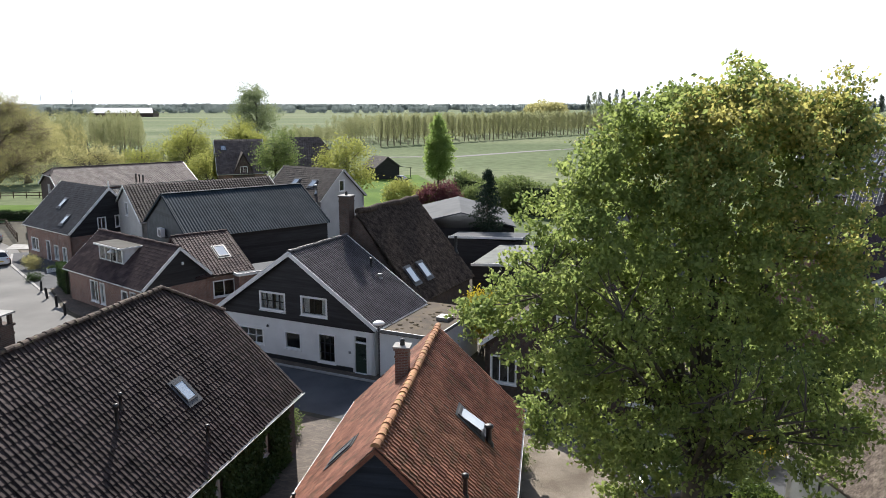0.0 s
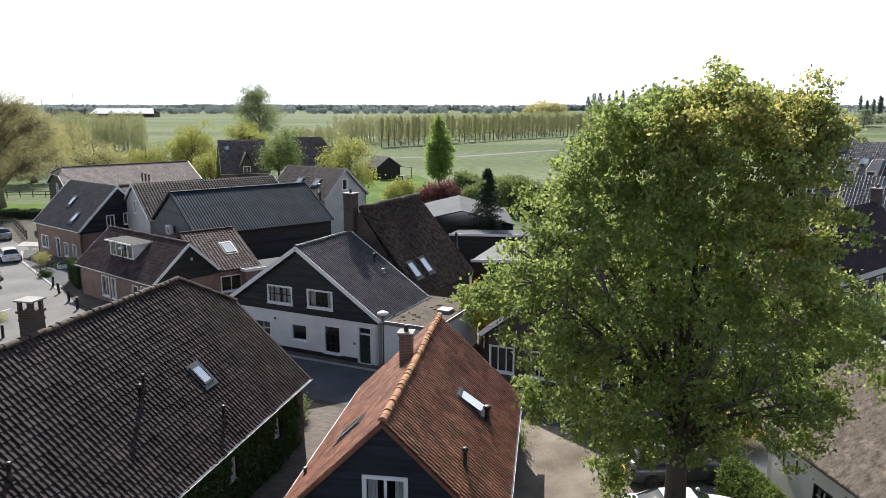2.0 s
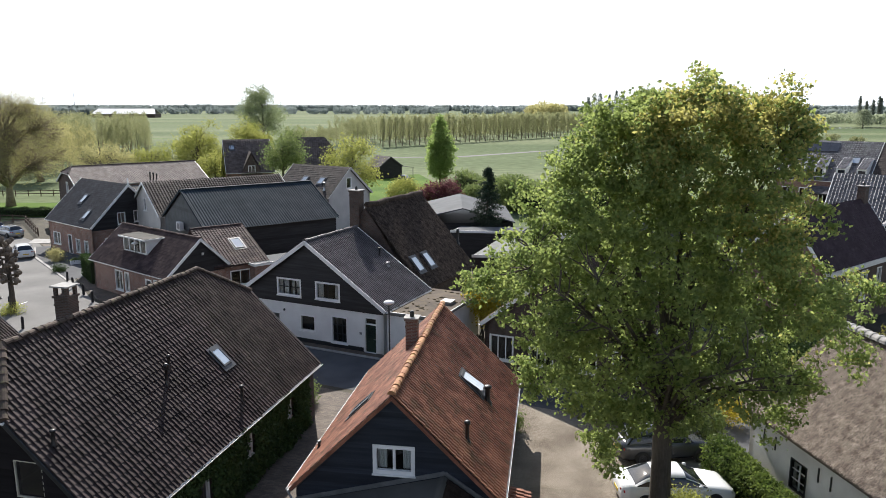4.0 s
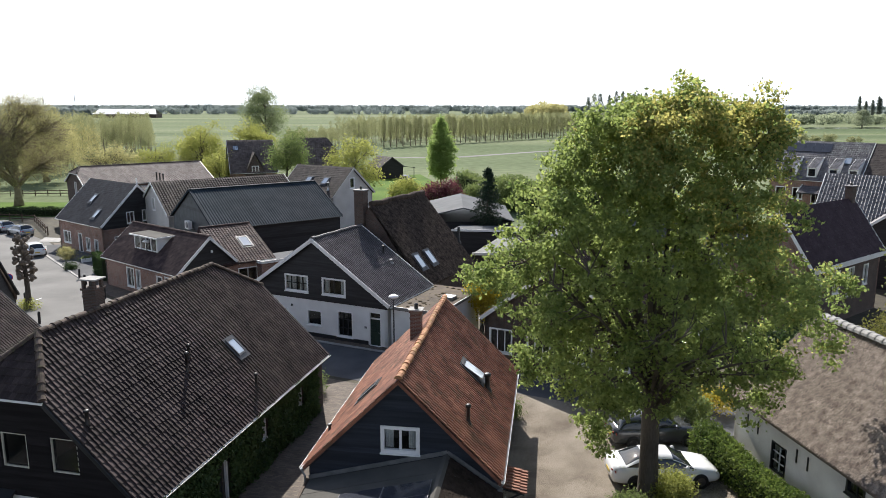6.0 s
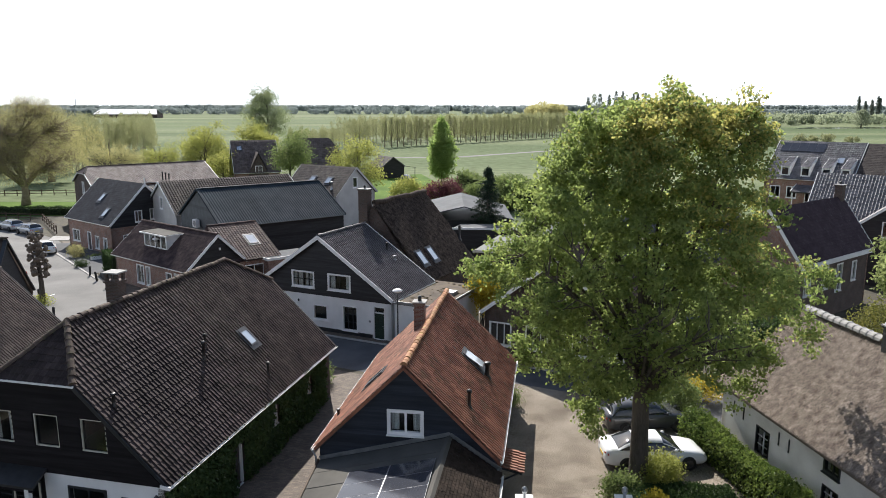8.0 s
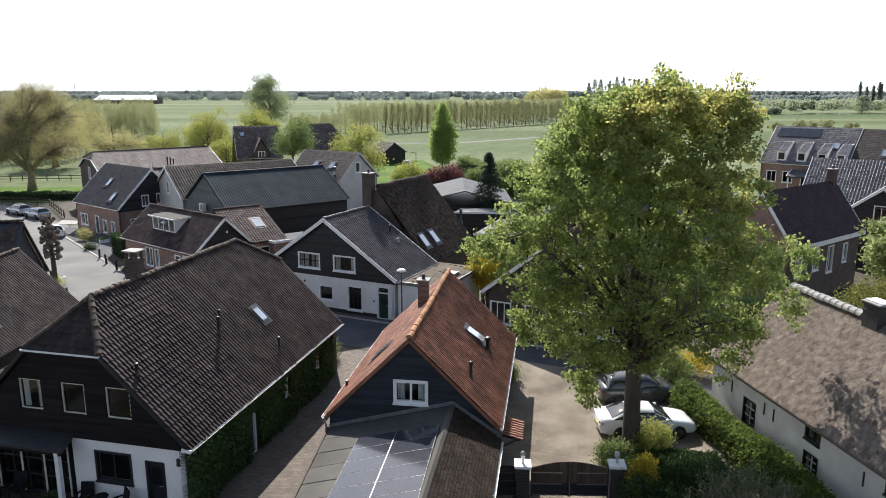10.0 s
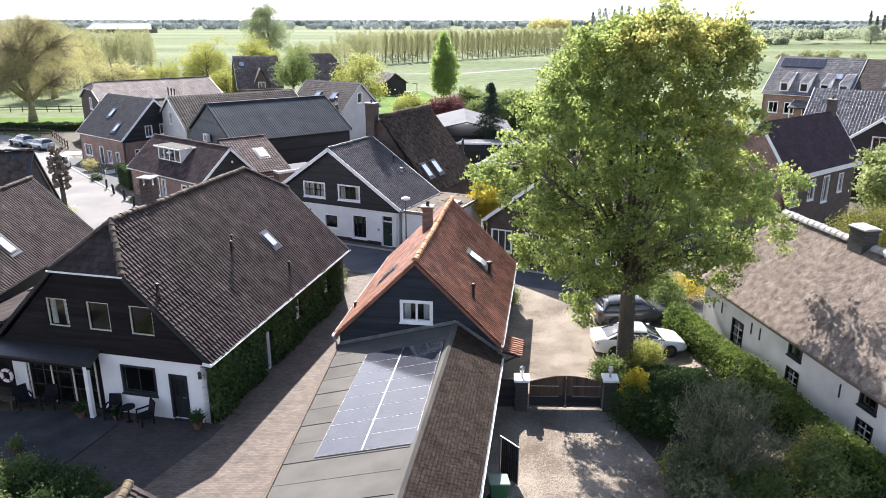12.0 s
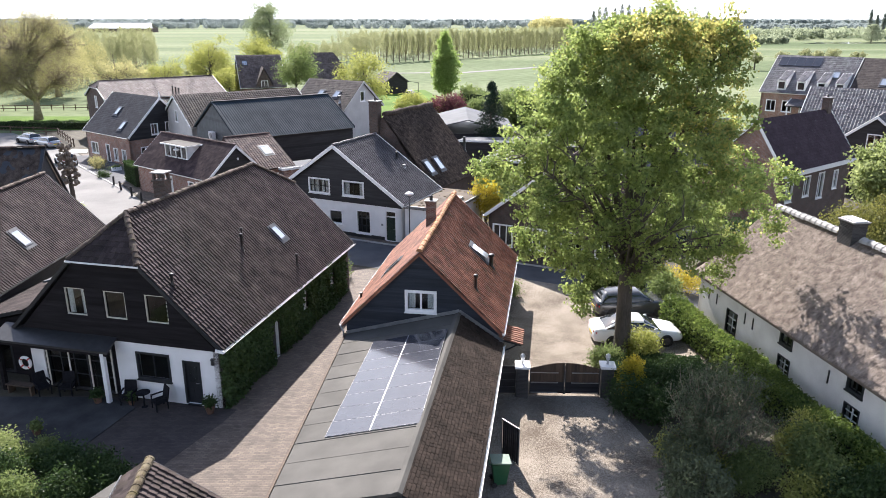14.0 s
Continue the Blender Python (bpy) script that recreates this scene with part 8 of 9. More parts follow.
wood("horizon_wood", "belt of distant woods on the horizon, haze in its colour", (-1900, 2050), (1900, 2050), 300, 1500, 10, 23, 110, 91, L_WOOD, 4.4)
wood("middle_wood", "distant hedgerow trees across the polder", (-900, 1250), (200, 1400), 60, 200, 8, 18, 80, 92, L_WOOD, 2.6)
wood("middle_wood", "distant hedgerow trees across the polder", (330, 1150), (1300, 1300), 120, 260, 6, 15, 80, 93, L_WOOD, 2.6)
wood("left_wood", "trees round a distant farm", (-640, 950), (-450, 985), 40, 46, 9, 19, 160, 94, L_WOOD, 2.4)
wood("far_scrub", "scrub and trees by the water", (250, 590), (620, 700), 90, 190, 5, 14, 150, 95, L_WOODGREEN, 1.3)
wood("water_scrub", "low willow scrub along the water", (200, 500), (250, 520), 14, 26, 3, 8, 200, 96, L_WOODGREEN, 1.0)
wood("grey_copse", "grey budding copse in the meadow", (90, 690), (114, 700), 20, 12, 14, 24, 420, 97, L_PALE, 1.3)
def far_tree(name, label, x, y, h, r, leaf, n, seed, size, group):
    """A narrow far tree: a leafy column on a short trunk."""
    rng = np.random.default_rng(seed)
    t = thing(name, label, "tree", pose(x, y, 0), group)
    part("trunk", Shape().tube([(0, 0, 0), (0, 0, h * 0.5), (0, 0, h * 0.9)], [0.5, 0.3, 0.05], 6), M_BARK, t)
    z = rng.beta(1.25, 1.15, n)
    edge = np.minimum(1, 5.5 * z + 0.25) * np.sqrt(np.maximum(0, 1.02 - z ** 1.6)) * (1 + 0.18 * np.sin(z * 21 + seed))
    rad = r * edge * rng.uniform(0, 1, n) ** 0.45
    a = rng.uniform(0, 6.28, n)
    leaves("crown", np.column_stack([np.cos(a) * rad, np.sin(a) * rad, h * (0.06 + 0.93 * z)]), size, leaf, t, rng, -0.8, 0.6)


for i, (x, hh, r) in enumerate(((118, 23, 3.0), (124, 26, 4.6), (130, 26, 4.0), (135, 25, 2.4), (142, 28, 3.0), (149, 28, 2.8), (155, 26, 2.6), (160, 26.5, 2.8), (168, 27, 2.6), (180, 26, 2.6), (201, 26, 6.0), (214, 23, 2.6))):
    far_tree("field_poplar", "tall distant grey-green poplar in a row", x, 600 + (i % 3) * 6, hh, r, L_WOODGREEN if r > 4 else L_HAZEPOPLAR, 1300, 200 + i, 0.85, "distant poplar row")
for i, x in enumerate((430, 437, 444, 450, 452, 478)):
    far_tree("far_poplar", "tall dark poplar on the horizon", x, 760, (26, 21, 22, 26, 24, 25)[i], 2.4, L_HAZEPOPLAR, 1100, 230 + i, 1.1, "dark poplars on the horizon")
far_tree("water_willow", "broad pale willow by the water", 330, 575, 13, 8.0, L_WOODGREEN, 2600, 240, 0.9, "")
for i, (x, y, hh) in enumerate(((118, 252, 6), (125, 250, 6.5), (132, 256, 6), (141, 262, 6.5), (150, 262, 5.5), (106, 246, 6))):
    tree("field_willow", "small pollard willow in the meadow", x * 0.98, y * 0.98, hh, [(0, 0, hh * 0.72, 2.2, 2.2, hh * 0.28)], L_ROW, 900, 0.5, 0.3, clump=0.4, base=1.5, seed=250 + i, twigs=30, group="field willows")


# ---- ivy ----
def ivy():
    rng = np.random.default_rng(301)
    t = thing("ivy", "dense dark ivy covering the farmhouse's side wall", "climbing plant", frame_at(-15.47, 17.32, 13.27))
    n = 30000
    y = 0.12 + rng.uniform(0, 14.6, n)
    z = 2.85 * rng.uniform(0, 1, n) ** 0.9
    keep = np.ones(n, bool)
    for a, b, c, e in ((4.75, 5.75, 0, 2.15), (8.35, 9.2, 1.25, 2.5), (12.25, 13.1, 1.25, 2.5)):
        keep &= ~((y > a) & (y < b) & (z > c) & (z < e))
    y, z = y[keep], z[keep]
    x = 5.09 + np.abs(rng.normal(0, 0.09, len(y))) + 0.08 * (1 + np.sin(y * 1.7) * np.cos(z * 2.3))
    leaves("foliage", np.column_stack([x, y, z]), 0.15, L_IVY, t, rng, 0.8, 0.85)
    st = Shape()
    for i in range(26):
        yy = 0.4 + i * 0.55
        st.tube([(5.08, yy, 0), (5.08, yy + rng.normal(0, 0.15), 1.2), (5.08, yy + rng.normal(0, 0.3), 2.6)], [0.025, 0.018, 0.008], 4, False)
    part("stems", st, M_BARK, t)


ivy()


# ---- gate, posts, fence ----
def gate():
    for x, lb in ((2.72, "brick gate post with a white cap and ball"), (6.55, "brick gate post with a white cap and ball")):
        t = thing("gate_post", lb, "gate post", pose(x, 17.6, 0, 0, 0, -4), "gate posts")
        part("shaft", Shape().box(-0.27, 0.27, -0.27, 0.27, 0, 1.45), M_BRICK_BLACK, t)
        part("cap", Shape().box(-0.34, 0.34, -0.34, 0.34, 1.453, 1.56), M_WHITE, t, "white stone cap")
        part("finial", Shape().lathe([(0.06, 0), (0.05, 0.16), (0.08, 0.26), (0.13, 0.36), (0.1, 0.46), (0.02, 0.52)], (0, 0, 1.562), 10), M_STEEL, t, "pale ball finial")
    g = thing("driveway_gate", "double timber gate with a bowed top on dark steel rails", "gate", pose(3.04, 17.62, 0, 0, 0, -1.5))
    W = 3.22
    for k in (0, 1):
        x0, x1 = (0.03, W / 2 - 0.005) if k == 0 else (W / 2 + 0.005, W - 0.03)
        f = Shape()
        f.box(x0, x0 + 0.05, -0.045, 0.0, 0.08, 1.3).box(x1 - 0.05, x1, -0.045, 0.0, 0.08, 1.5)
        leaf = part("gate_leaf", f, M_STEELDARK, g)
        for z in (0.12, 0.62, 1.12):
            part("rail", Shape().box(x0 + (0.052 if k == 0 else 0.3), x1 - (0.3 if k == 0 else 0.052), -0.045, -0.002, z, z + 0.035), M_STEEL, leaf, "pale steel rail")
        n = 12
        for i in range(n):
            a, b = x0 + (x1 - x0) * i / n + 0.001, x0 + (x1 - x0) * (i + 1) / n - 0.001
            m = (a + b) / 2
            top = 1.32 + 0.3 * math.sin(math.pi * m / W)
            part("board", Shape().box(a, b, 0.003, 0.028, 0.66, top), M_WOODGATE, leaf)
        # the leaf's lower half is one black sheet
        part("lower_panel", Shape().box(x0 + 0.01, x1 - 0.01, 0.003, 0.03, 0.1, 0.655), M_BLACKWOOD, leaf, "black lower half of the gate leaf")
    fn = thing("side_fence", "black board fence between annex and gate post", "fence", pose(1.85, 17.62, 0))
    for i in range(4):
        part("board", Shape().box(-0.25, 0.58, -0.02, 0.02, 0.1 + i * 0.34, 0.42 + i * 0.34), M_BLACKWOOD, fn)
    part("post", Shape().box(-0.3, -0.22, -0.05, 0.05, 0, 1.5), M_BLACKWOOD, fn)
    fr = thing("side_gate", "open dark steel garden gate by the annex", "gate", pose(2.05, 12.0, 0, 0, 0, 128))
    f = Shape().box(0, 0.05, -0.02, 0.02, 0.05, 1.65).box(0.95, 1.0, -0.02, 0.02, 0.05, 1.65).box(0.05, 0.95, -0.02, 0.02, 1.6, 1.65).box(0.05, 0.95, -0.02, 0.02, 0.05, 0.1)
    part("frame", f, M_STEEL, fr)
    for i in range(8):
        part("slat", Shape().box(0.06 + i * 0.11, 0.15 + i * 0.11, -0.01, 0.01, 0.103, 1.597), M_BLACKWOOD, fr)


M_STEELDARK = mat("dull_steel_rail", (0.03, 0.03, 0.032), (0.06, 0.06, 0.062), 3, 0.5, 40, 0.2, metal=0.3)
gate()


def wheelie_bin(x, y, rz):
    t = thing("wheelie_bin", "green wheeled rubbish bin with its grey-green lid shut", "rubbish bin", pose(x, y, 0, 0, 0, rz))
    b = Shape()
    lo, hi = [(-0.2, -0.22), (0.2, -0.22), (0.2, 0.22), (-0.2, 0.22)], [(-0.29, -0.33), (0.29, -0.33), (0.29, 0.33), (-0.29, 0.33)]
    b.add([(*p, 0.06) for p in lo] + [(*p, 0.95) for p in hi], [(3, 2, 1, 0), (4, 5, 6, 7), (0, 1, 5, 4), (1, 2, 6, 5), (2, 3, 7, 6), (3, 0, 4, 7)])
    part("body", b, M_BIN, t)
    part("lid", Shape().slab([(-0.31, -0.37, 1.0), (0.31, -0.37, 1.0), (0.31, 0.36, 1.06), (-0.31, 0.36, 1.06)], 0.05), M_BINLID, t, "paler green lid")
    part("handle", Shape().tube([(-0.25, 0.36, 0.98), (-0.25, 0.43, 0.98), (0.25, 0.43, 0.98), (0.25, 0.36, 0.98)], 0.018, 6), M_BIN, t)
    for k in (-1, 1):
        part("wheel", Shape().tube([(k * 0.26, 0.24, 0.1), (k * 0.31, 0.24, 0.1)], 0.1, 12), M_RUBBER, t)


M_BINLID = mat("pale_green_plastic", (0.1, 0.16, 0.12), (0.16, 0.22, 0.17), 2, 0.5, 20, 0.1)
wheelie_bin(1.25, 11.0, 96)


# ---- cars ----
def car(x, y, heading, paint, label, L=4.75, W=1.84, H=1.46, hatch=False):
    """A parked car: front along local +y."""
    t = thing("car", label, "car", pose(x, y, 0, 0, 0, -heading))
    k = L / 4.75
    hood, deck, belt = H * 0.62, H * (0.68 if not hatch else 0.66), H * 0.64
    st = [(-2.375, 0.62, 0.42, 0.62), (-2.33, 0.8, 0.26, deck * 0.94), (-2.0, 0.9, 0.22, deck), (-1.4, 0.92, 0.2, deck), (-0.5, 0.92, 0.2, belt), (0.5, 0.92, 0.2, belt), (0.95, 0.92, 0.2, hood * 1.02), (1.6, 0.91, 0.22, hood * 0.93), (2.1, 0.86, 0.24, hood * 0.82), (2.32, 0.72, 0.28, hood * 0.66), (2.375, 0.5, 0.4, hood * 0.52)]
    sh, n = Shape(), 14
    for py, hw, zb, zt in st:
        hw *= W / 1.84
        half = [(0, zb), (hw * 0.8, zb), (hw * 0.96, zb + 0.06), (hw, zb + (zt - zb) * 0.45), (hw * 0.985, zb + (zt - zb) * 0.75), (hw * 0.93, zt - 0.03), (hw * 0.6, zt + 0.012), (0, zt + 0.02)]
        ring = half + [(-a, b) for a, b in half[-2:0:-1]]
        sh.v += [(a, py * k, b) for a, b in ring]
    sh.f += [(i * n + j, i * n + (j + 1) % n, (i + 1) * n + (j + 1) % n, (i + 1) * n + j) for i in range(len(st) - 1) for j in range(n)]
    sh.f += [tuple(range(n - 1, -1, -1)), tuple(range((len(st) - 1) * n, len(st) * n))]
    part("body", sh, paint, t, "", True)
    # cabin in glass, roof and pillars in paint
    rear0, rear1, fr1, fr0 = ((-1.95, -1.0, 0.25, 1.12) if not hatch else (-2.15, -1.75, 0.25, 1.1))
    bw, tw = W * 0.455, W * 0.34
    zt = H - 0.04
    rise = [(rear0, 0.03), (rear0 * 0.72 + rear1 * 0.28, 0.36), (rear0 * 0.35 + rear1 * 0.65, 0.74), (rear1, 0.93), (rear1 * 0.5 + fr1 * 0.5, 1.0), (fr1, 0.94), (fr1 * 0.6 + fr0 * 0.4, 0.62), (fr1 * 0.25 + fr0 * 0.75, 0.25), (fr0, 0.02)]

    def arch(yy, f, lift, lo, hi, steps):
        """One rounded cross-section of the cabin; lo and hi: the share of the half turn that it covers."""
        res = []
        for q in range(steps + 1):
            an = math.pi * (lo + (hi - lo) * q / steps)
            cx, sz = math.cos(an), abs(math.sin(an)) ** 0.5
            res.append((math.copysign(abs(cx) ** 0.5, cx) * bw * (1 - 0.2 * sz * f), yy * k, belt - 0.05 + (zt - belt + 0.05) * f * sz + lift))
        return res

    g, m = Shape(), 14
    for yy, f in rise:
        g.v += arch(yy, f, 0, 0, 1, m)
    g.f += [(a * (m + 1) + b, a * (m + 1) + b + 1, (a + 1) * (m + 1) + b + 1, (a + 1) * (m + 1) + b) for a in range(len(rise) - 1) for b in range(m)]
    part("cabin_glass", g, M_CARGLASS, t, "dark tinted glass", True)
    rf, m = Shape(), 10
    for q in range(7):
        f = q / 6
        rf.v += arch(rear1 + (fr1 - rear1) * f, 0.93 + 0.07 * math.sin(math.pi * f), 0.014, 0.17, 0.83, m)
    rf.f += [(a * (m + 1) + b, a * (m + 1) + b + 1, (a + 1) * (m + 1) + b + 1, (a + 1) * (m + 1) + b) for a in range(6) for b in range(m)]
    part("roof", rf, paint, t, "", True)
    for sx in (-1, 1):
        # pillars follow the curve of the glass, a little proud of it
        for ends, lo, hi in ((rise[:4], 0.12, 0.25 if not hatch else 0.2), (rise[5:], 0.13, 0.18)):
            pl = Shape()
            for yy, f in ends:
                pl.v += [(sx * a, b, c) for a, b, c in arch(yy, f, 0.012, lo, hi, 3)]
            pl.f += [(a * 4 + b, a * 4 + b + 1, a * 4 + b + 5, a * 4 + b + 4) for a in range(3) for b in range(3)]
            part("pillar", pl, paint, t, "", True)
        mid_y = (rear1 + fr1) / 2
        post = arch(mid_y, 1.0, 0.004, 0.03, 0.17, 4)
        part("pillar", Shape().tube([(sx * a, b, c) for a, b, c in post], 0.022, 5), M_CARGLASS, t)
        part("mirror", Shape().lathe([(0.03, -0.07), (0.09, -0.04), (0.09, 0.04), (0.03, 0.08)], (sx * (bw + 0.14), 0.78 * k, belt + 0.06), 8), paint, t, "", True)
        part("tail_light", Shape().slab([(sx * 0.52, -2.36 * k, 0.72), (sx * 0.86, -2.26 * k, 0.74), (sx * 0.86, -2.26 * k, 0.84), (sx * 0.52, -2.365 * k, 0.82)], 0.02, (0, -1, 0)), M_REDLAMP, t)
        part("headlight", Shape().slab([(sx * 0.45, 2.34 * k, 0.56), (sx * 0.8, 2.16 * k, 0.6), (sx * 0.82, 2.08 * k, 0.7), (sx * 0.5, 2.27 * k, 0.66)], 0.025, (0, 1, 0.2)), M_STEEL, t)
        for wy in (-1.42, 1.42):
            c = (sx * (W / 2 - 0.02), wy * k)
            wh = Shape()
            rows = [(0.2, -0.1), (0.31, -0.11), (0.335, -0.05), (0.335, 0.05), (0.31, 0.11), (0.2, 0.1)]
            wh.v = [(c[0] + z, c[1] + r * math.cos(a * math.pi / 10), 0.335 + r * math.sin(a * math.pi / 10)) for r, z in rows for a in range(20)]
            wh.f = [(i * 20 + j, i * 20 + (j + 1) % 20, (i + 1) * 20 + (j + 1) % 20, (i + 1) * 20 + j) for i in range(5) for j in range(20)]
            w = part("wheel", wh, M_RUBBER, t, "", True)
            rim = Shape().tube([(c[0] - 0.09, c[1], 0.335), (c[0] + 0.09, c[1], 0.335)], 0.205, 16)
            for q in range(5):
                an = q * 2 * math.pi / 5
                rim.bar((c[0] + sx * 0.1, c[1], 0.335), (c[0] + sx * 0.1, c[1] + 0.19 * math.cos(an), 0.335 + 0.19 * math.sin(an)), 0.05, 0.02, (1, 0, 0))
            part("rim", rim, M_RIM, w)
    pl = Shape().box(-0.26, 0.26, -2.385 * k - 0.012, -2.385 * k + 0.012, 0.5, 0.61)
    part("number_plate", pl, M_YELLOWPLATE, t)
    return t


M_RIM = mat("dark_alloy_rim", (0.05, 0.05, 0.055), (0.1, 0.1, 0.11), 4, 0.35, 40, 0.1, metal=0.8)
M_YELLOWPLATE = mat("yellow_plate", (0.5, 0.36, 0.03), (0.58, 0.42, 0.04), 4, 0.5, 40, 0.1)
car(9.35, 23.6, 88.0, M_CARWHITE, "white saloon car parked on the gravel under the maple")
car(10.1, 27.4, 84.0, M_CARGREY, "dark grey estate car parked on the gravel", 4.6, 1.82, 1.56, True)
car(-45.5, 72.4, -38.0, M_CARWHITE, "small white hatchback parked on the square", 4.1, 1.76, 1.48, True)
car(-54.0, 84.5, -55.0, M_CARSILVER, "silver hatchback parked on the square", 4.1, 1.76, 1.5, True)
car(-58.2, 87.6, -55.0, M_CARSILVER, "silver estate car parked on the square", 4.4, 1.76, 1.5, True)
car(17.5, 40.2, 70.0, M_CARGREY, "dark grey car parked beside the road", 4.4, 1.8, 1.48, True)
car(18.6, 43.6, 70.0, M_CARGREY, "dark car parked in the yard", 4.4, 1.8, 1.48, True)
car(-8.6, 150.5, 15.0, M_CARGREY, "dark car parked before the carport barn", 4.3, 1.8, 1.6, True)


# ---- street furniture ----
def street_lamp(x, y, h):
    t = thing("street_lamp", "slim grey street lamp with a white saucer head", "street lamp", pose(x, y, 0))
    part("pole", Shape().tube([(0, 0, 0), (0, 0, h * 0.3), (0, 0, h - 0.1)], [0.06, 0.045, 0.035], 8), M_ROOFLIGHT, t)
    part("head", Shape().lathe([(0.06, -0.15), (0.28, -0.06), (0.3, 0.0), (0.2, 0.07), (0.04, 0.12)], (0, 0, h), 14), M_WHITE, t, "white saucer-shaped lamp head", True)


street_lamp(-3.11, 33.6, 5.65)
street_lamp(-26.2, 56.0, 4.6)


def bollard_shape():
    return Shape().lathe([(0.1, 0), (0.1, 0.85), (0.075, 0.95), (0.02, 0.98)], (0, 0, 0), 10)


b0 = bollard_shape().mesh("bollard", M_BLACKWOOD)
for x, y in ((-34.95, 61.1), (-33.2, 58.8), (-31.1, 56.3), (-29.2, 53.9), (-30.8, 46.6), (-35.0, 52.2)):
    tagged(new("bollard", b0), "dark weathered wooden bollard on the square", "bollard", "bollards round the square").matrix_world = pose(x, y, 0, R.normal(0, 2), R.normal(0, 2), 0)


def road_sign(x, y, h, rz):
    t = thing("road_sign", "round blue and red no-parking sign on a grey pole", "road sign", pose(x, y, 0, 0, 0, rz))
    part("pole", Shape().tube([(0, 0, 0), (0, 0, h)], 0.035, 8), M_STEEL, t)
    d = part("disc", Shape().tube([(0, -0.04, h - 0.3), (0, -0.055, h - 0.3)], 0.3, 20), M_RED, t)
    part("face", Shape().tube([(0, -0.056, h - 0.3), (0, -0.062, h - 0.3)], 0.235, 20), M_BLUE, d)
    part("stripe", Shape().bar((-0.165, -0.065, h - 0.135), (0.165, -0.065, h - 0.465), 0.006, 0.07, (0, -1, 0)), M_RED, d)


road_sign(-35.3, 50.9, 2.9, 0)
road_sign(-27.2, 56.6, 2.6, 0)


def rail_fence(pts, label):
    t = thing("rail_fence", label, "fence")
    for (x0, y0), (x1, y1) in zip(pts, pts[1:]):
        n = max(1, round(math.hypot(x1 - x0, y1 - y0) / 2.2))
        for i in range(n):
            f = i / n
            part("post", Shape().box(x0 + (x1 - x0) * f - 0.06, x0 + (x1 - x0) * f + 0.06, y0 + (y1 - y0) * f - 0.06, y0 + (y1 - y0) * f + 0.06, 0, 1.15), M_WOODGATE, t)
        for z in (0.45, 0.95):
            part("rail", Shape().bar((x0, y0 - 0.08, z), (x1, y1 - 0.08, z), 0.05, 0.12), M_WOODGATE, t)


rail_fence([(-50.5, 84.5), (-58, 95.0), (-72, 98)], "brown timber rail fence by the parked cars")
rail_fence([(-100, 122), (-66, 126)], "timber rail fence beyond the lawn")


pl = thing("planter_box", "low white planter box before the brick house", "planter", pose(-37.9, 68.6, 0.037, 0, 0, 40))
part("trough", Shape().box(-0.5, 0.5, -0.2, 0.2, 0, 0.38), M_WHITE, pl)
leaves("foliage", np.random.default_rng(6).normal(0, 1, (300, 3)) * np.array([0.3, 0.1, 0.08]) + np.array([0, 0, 0.45]), 0.12, L_GREEN, pl, np.random.default_rng(7))
M_WICKER = mat("dark_woven_wicker", (0.008, 0.008, 0.01), (0.02, 0.02, 0.024), 8, 0.9, 60, 0.6, spec=0.1)
# ---- the terrace ----
def garden_chair(m):
    t = thing("garden_chair", "dark woven garden armchair against the white wall", "chair", m, "garden chairs")
    part("seat", Shape().box(-0.28, 0.28, -0.28, 0.28, 0.36, 0.44), M_WICKER, t)
    part("backrest", Shape().slab([(-0.28, 0.24, 0.44), (0.28, 0.24, 0.44), (0.26, 0.36, 0.98), (-0.26, 0.36, 0.98)], 0.05, (0, 1, 0)), M_WICKER, t)
    for k in (-1, 1):
        part("armrest", Shape().box(k * 0.29 - 0.03, k * 0.29 + 0.03, -0.26, 0.28, 0.6, 0.65), M_WICKER, t)
        for yy in (-0.25, 0.25):
            part("leg", Shape().box(k * 0.26 - 0.025, k * 0.26 + 0.025, yy - 0.025, yy + 0.025, 0, 0.6 if yy < 0 else 0.36), M_WICKER, t)
    return t


FB = frame_at(-15.47, 17.32, 13.27)
c = garden_chair(FB @ pose(0.75, -0.45, 0, 0, 0, 12))
copy_thing(c, FB @ pose(2.35, -0.5, 0, 0, 0, -35))


def table(m, r, label):
    t = thing("garden_table", label, "table", m)
    part("tabletop", Shape().lathe([(r, 0.7), (r, 0.74)], (0, 0, 0), 18), M_WICKER, t)
    part("pedestal", Shape().lathe([(0.2, 0), (0.04, 0.05), (0.04, 0.697)], (0, 0, 0), 10), M_WICKER, t)


copy_thing(c, FB @ pose(-2.5, -0.35, 0, 0, 0, 20))
copy_thing(c, FB @ pose(-3.6, -0.6, 0, 0, 0, 60))
table(FB @ pose(1.6, -0.55, 0), 0.3, "small round dark garden table by the chairs")


def pot(m, r, lf, seed, label):
    rng = np.random.default_rng(seed)
    t = thing("potted_plant", label, "plant pot", m, "potted plants")
    part("pot", Shape().lathe([(r * 0.65, 0), (r, r * 1.5), (r * 1.08, r * 1.5), (r * 1.08, r * 1.7), (r * 0.9, r * 1.7)], (0, 0, 0), 12), M_CLAY, t)
    p = rng.normal(0, r * 0.55, (500, 3)) + np.array([0, 0, r * 2.4])
    p[:, 2] = np.maximum(p[:, 2], r * 1.6)
    leaves("foliage", p, 0.12, lf, t, rng)


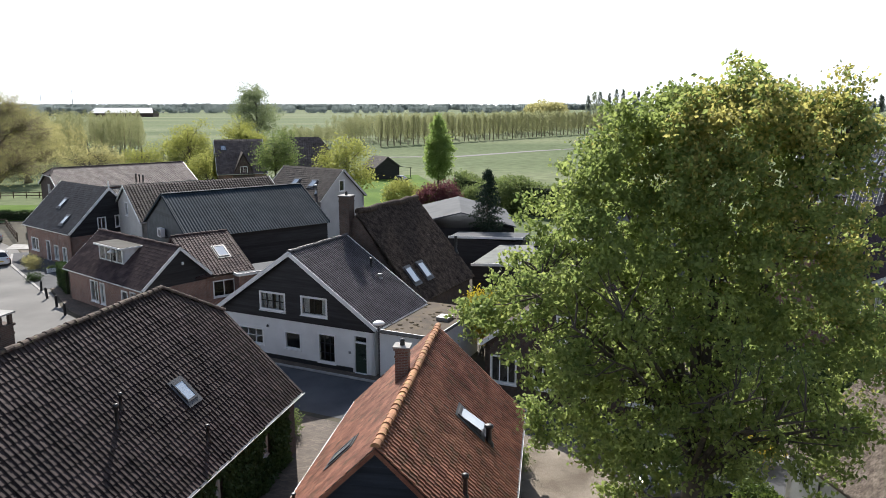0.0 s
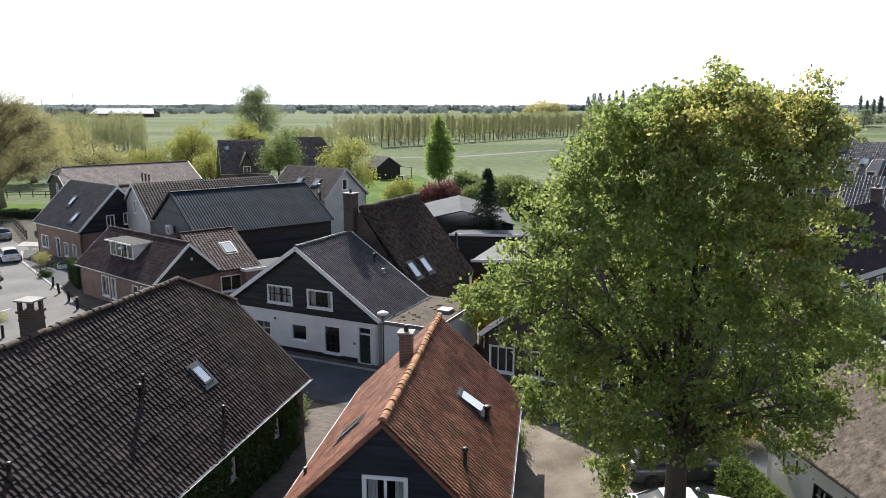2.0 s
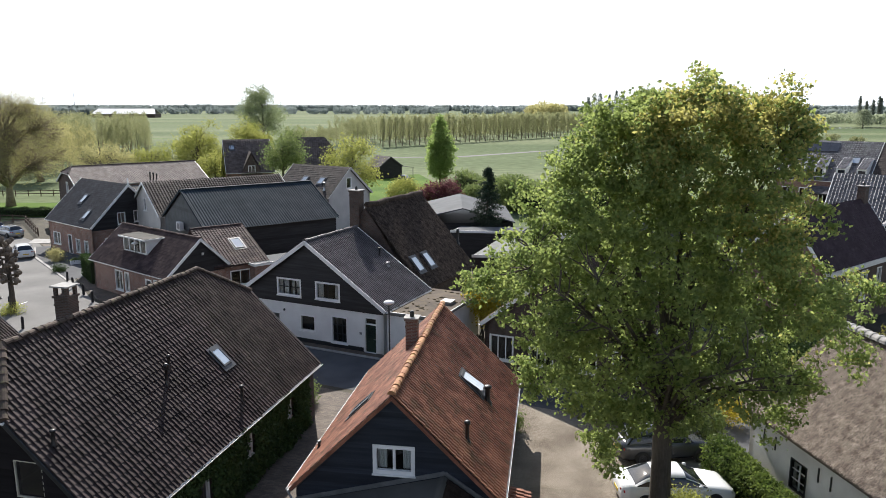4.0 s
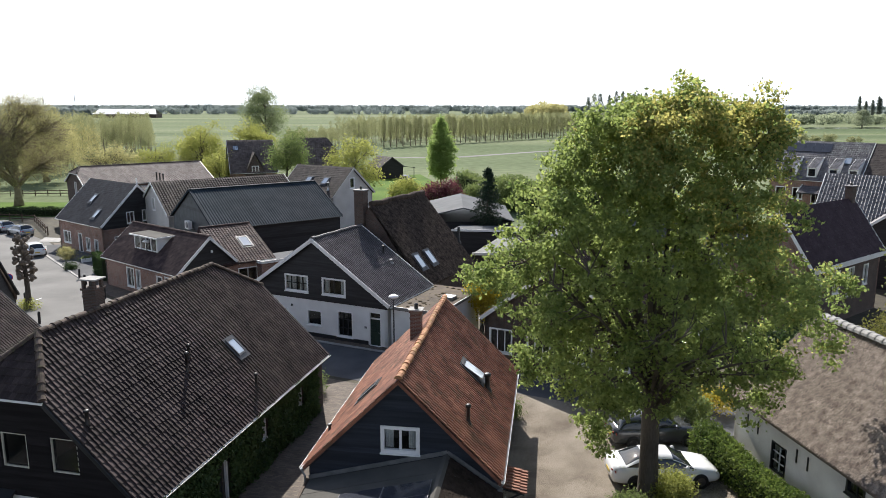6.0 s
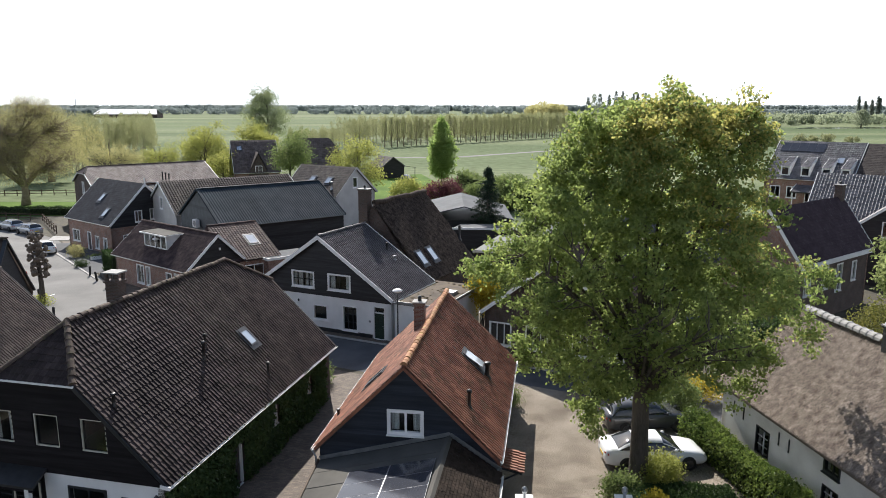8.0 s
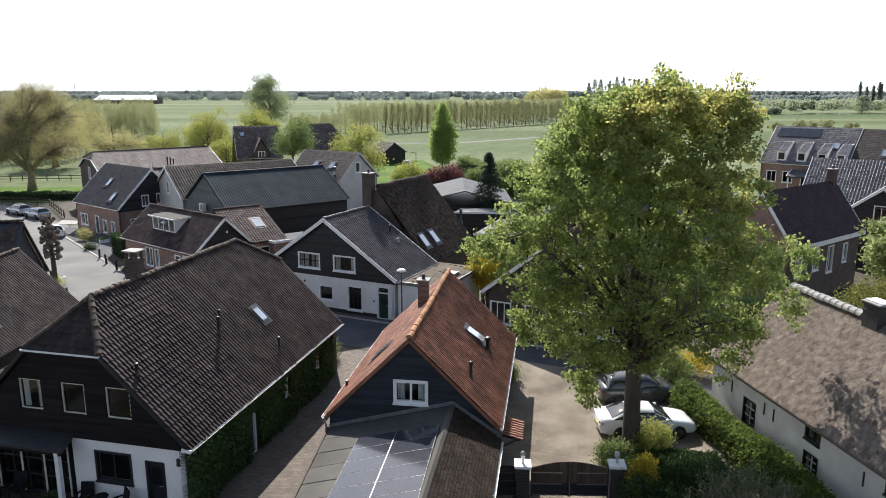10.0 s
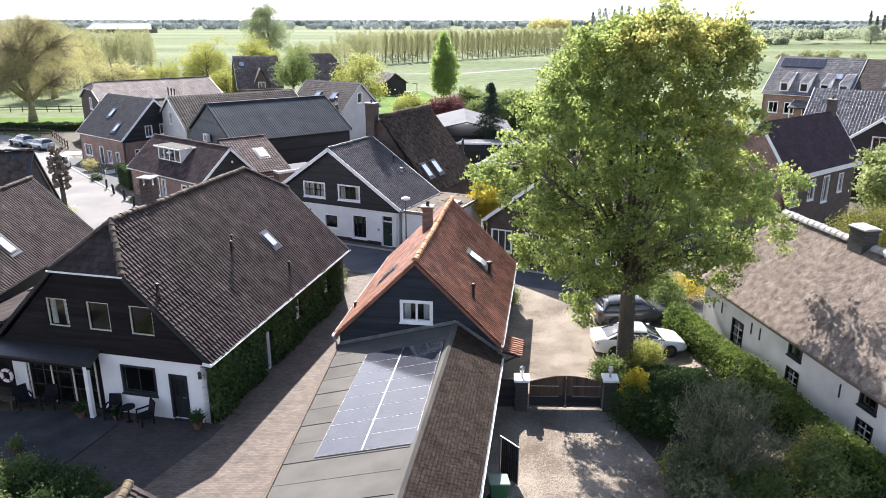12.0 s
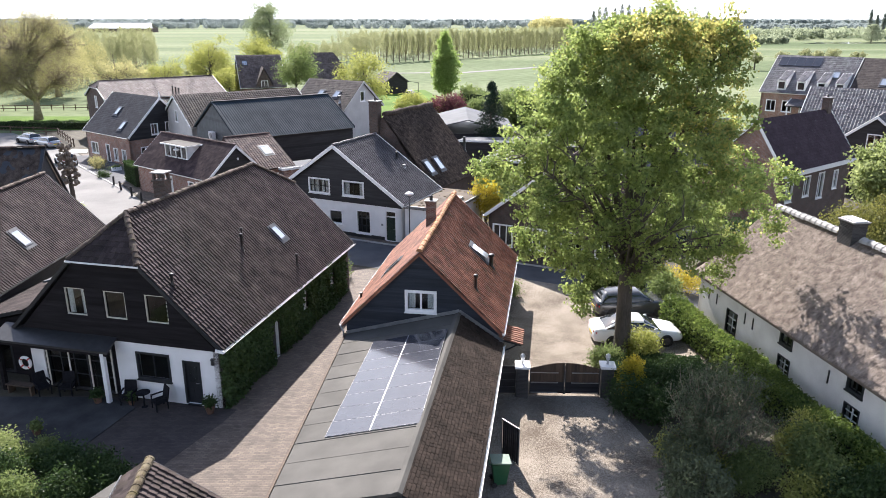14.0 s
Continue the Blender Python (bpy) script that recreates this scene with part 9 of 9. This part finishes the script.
M_CLAY = mat("terracotta", (0.11, 0.06, 0.04), (0.19, 0.105, 0.07), 4, 0.85, 40, 0.3)
for i, (xx, yy, r, lf) in enumerate(((4.7, -0.35, 0.22, L_DARK), (-0.62, -0.75, 0.2, L_DARK), (-1.32, -3.58, 0.18, L_GREEN), (0.9, -0.5, 0.16, L_DARK))):
    pot(FB @ pose(xx, yy, 0.0), r, lf, 320 + i, "clay pot with a small leafy plant")
ring = thing("life_buoy", "white and red life buoy hung on the dark wall", "life buoy", FB @ pose(-4.72, -0.2, 1.25, 0, 0, 0))
tor = Shape()
for i in range(24):
    a = i * math.pi / 12
    for j in range(8):
        b = j * math.pi / 4
        rr = 0.27 + 0.07 * math.cos(b)
        tor.v.append((rr * math.cos(a), 0.07 * math.sin(b), rr * math.sin(a)))
tor.f = [(i * 8 + j, i * 8 + (j + 1) % 8, ((i + 1) % 24) * 8 + (j + 1) % 8, ((i + 1) % 24) * 8 + j) for i in range(24) for j in range(8)]
part("ring", tor, M_WHITE, ring, "", True)
for q in range(4):
    a = q * math.pi / 2 + 0.78
    part("band", Shape().tube([(0.27 * math.cos(a - 0.12), 0, 0.27 * math.sin(a - 0.12)), (0.27 * math.cos(a + 0.12), 0, 0.27 * math.sin(a + 0.12))], 0.076, 10), M_RED, ring)
bench = thing("garden_bench", "dark wooden table and bench under the veranda", "bench", FB @ pose(-4.6, -0.75, 0))
part("seat", Shape().box(-0.7, 0.7, -0.2, 0.2, 0.42, 0.47), M_WOODGATE, bench)
for k in (-0.6, 0.6):
    part("leg", Shape().box(k - 0.04, k + 0.04, -0.18, 0.18, 0, 0.417), M_WOODGATE, bench)
bd = thing("bird_bath", "small stone bird bath in the border", "bird bath", pose(-17.6, 11.9, 0))
part("stem", Shape().lathe([(0.16, 0), (0.08, 0.08), (0.07, 0.55), (0.12, 0.6)], (0, 0, 0), 10), M_KERB, bd)
part("bowl", Shape().lathe([(0.1, 0.603), (0.3, 0.7), (0.31, 0.74), (0.26, 0.73), (0.05, 0.66)], (0, 0, 0), 14), M_KERB, bd)
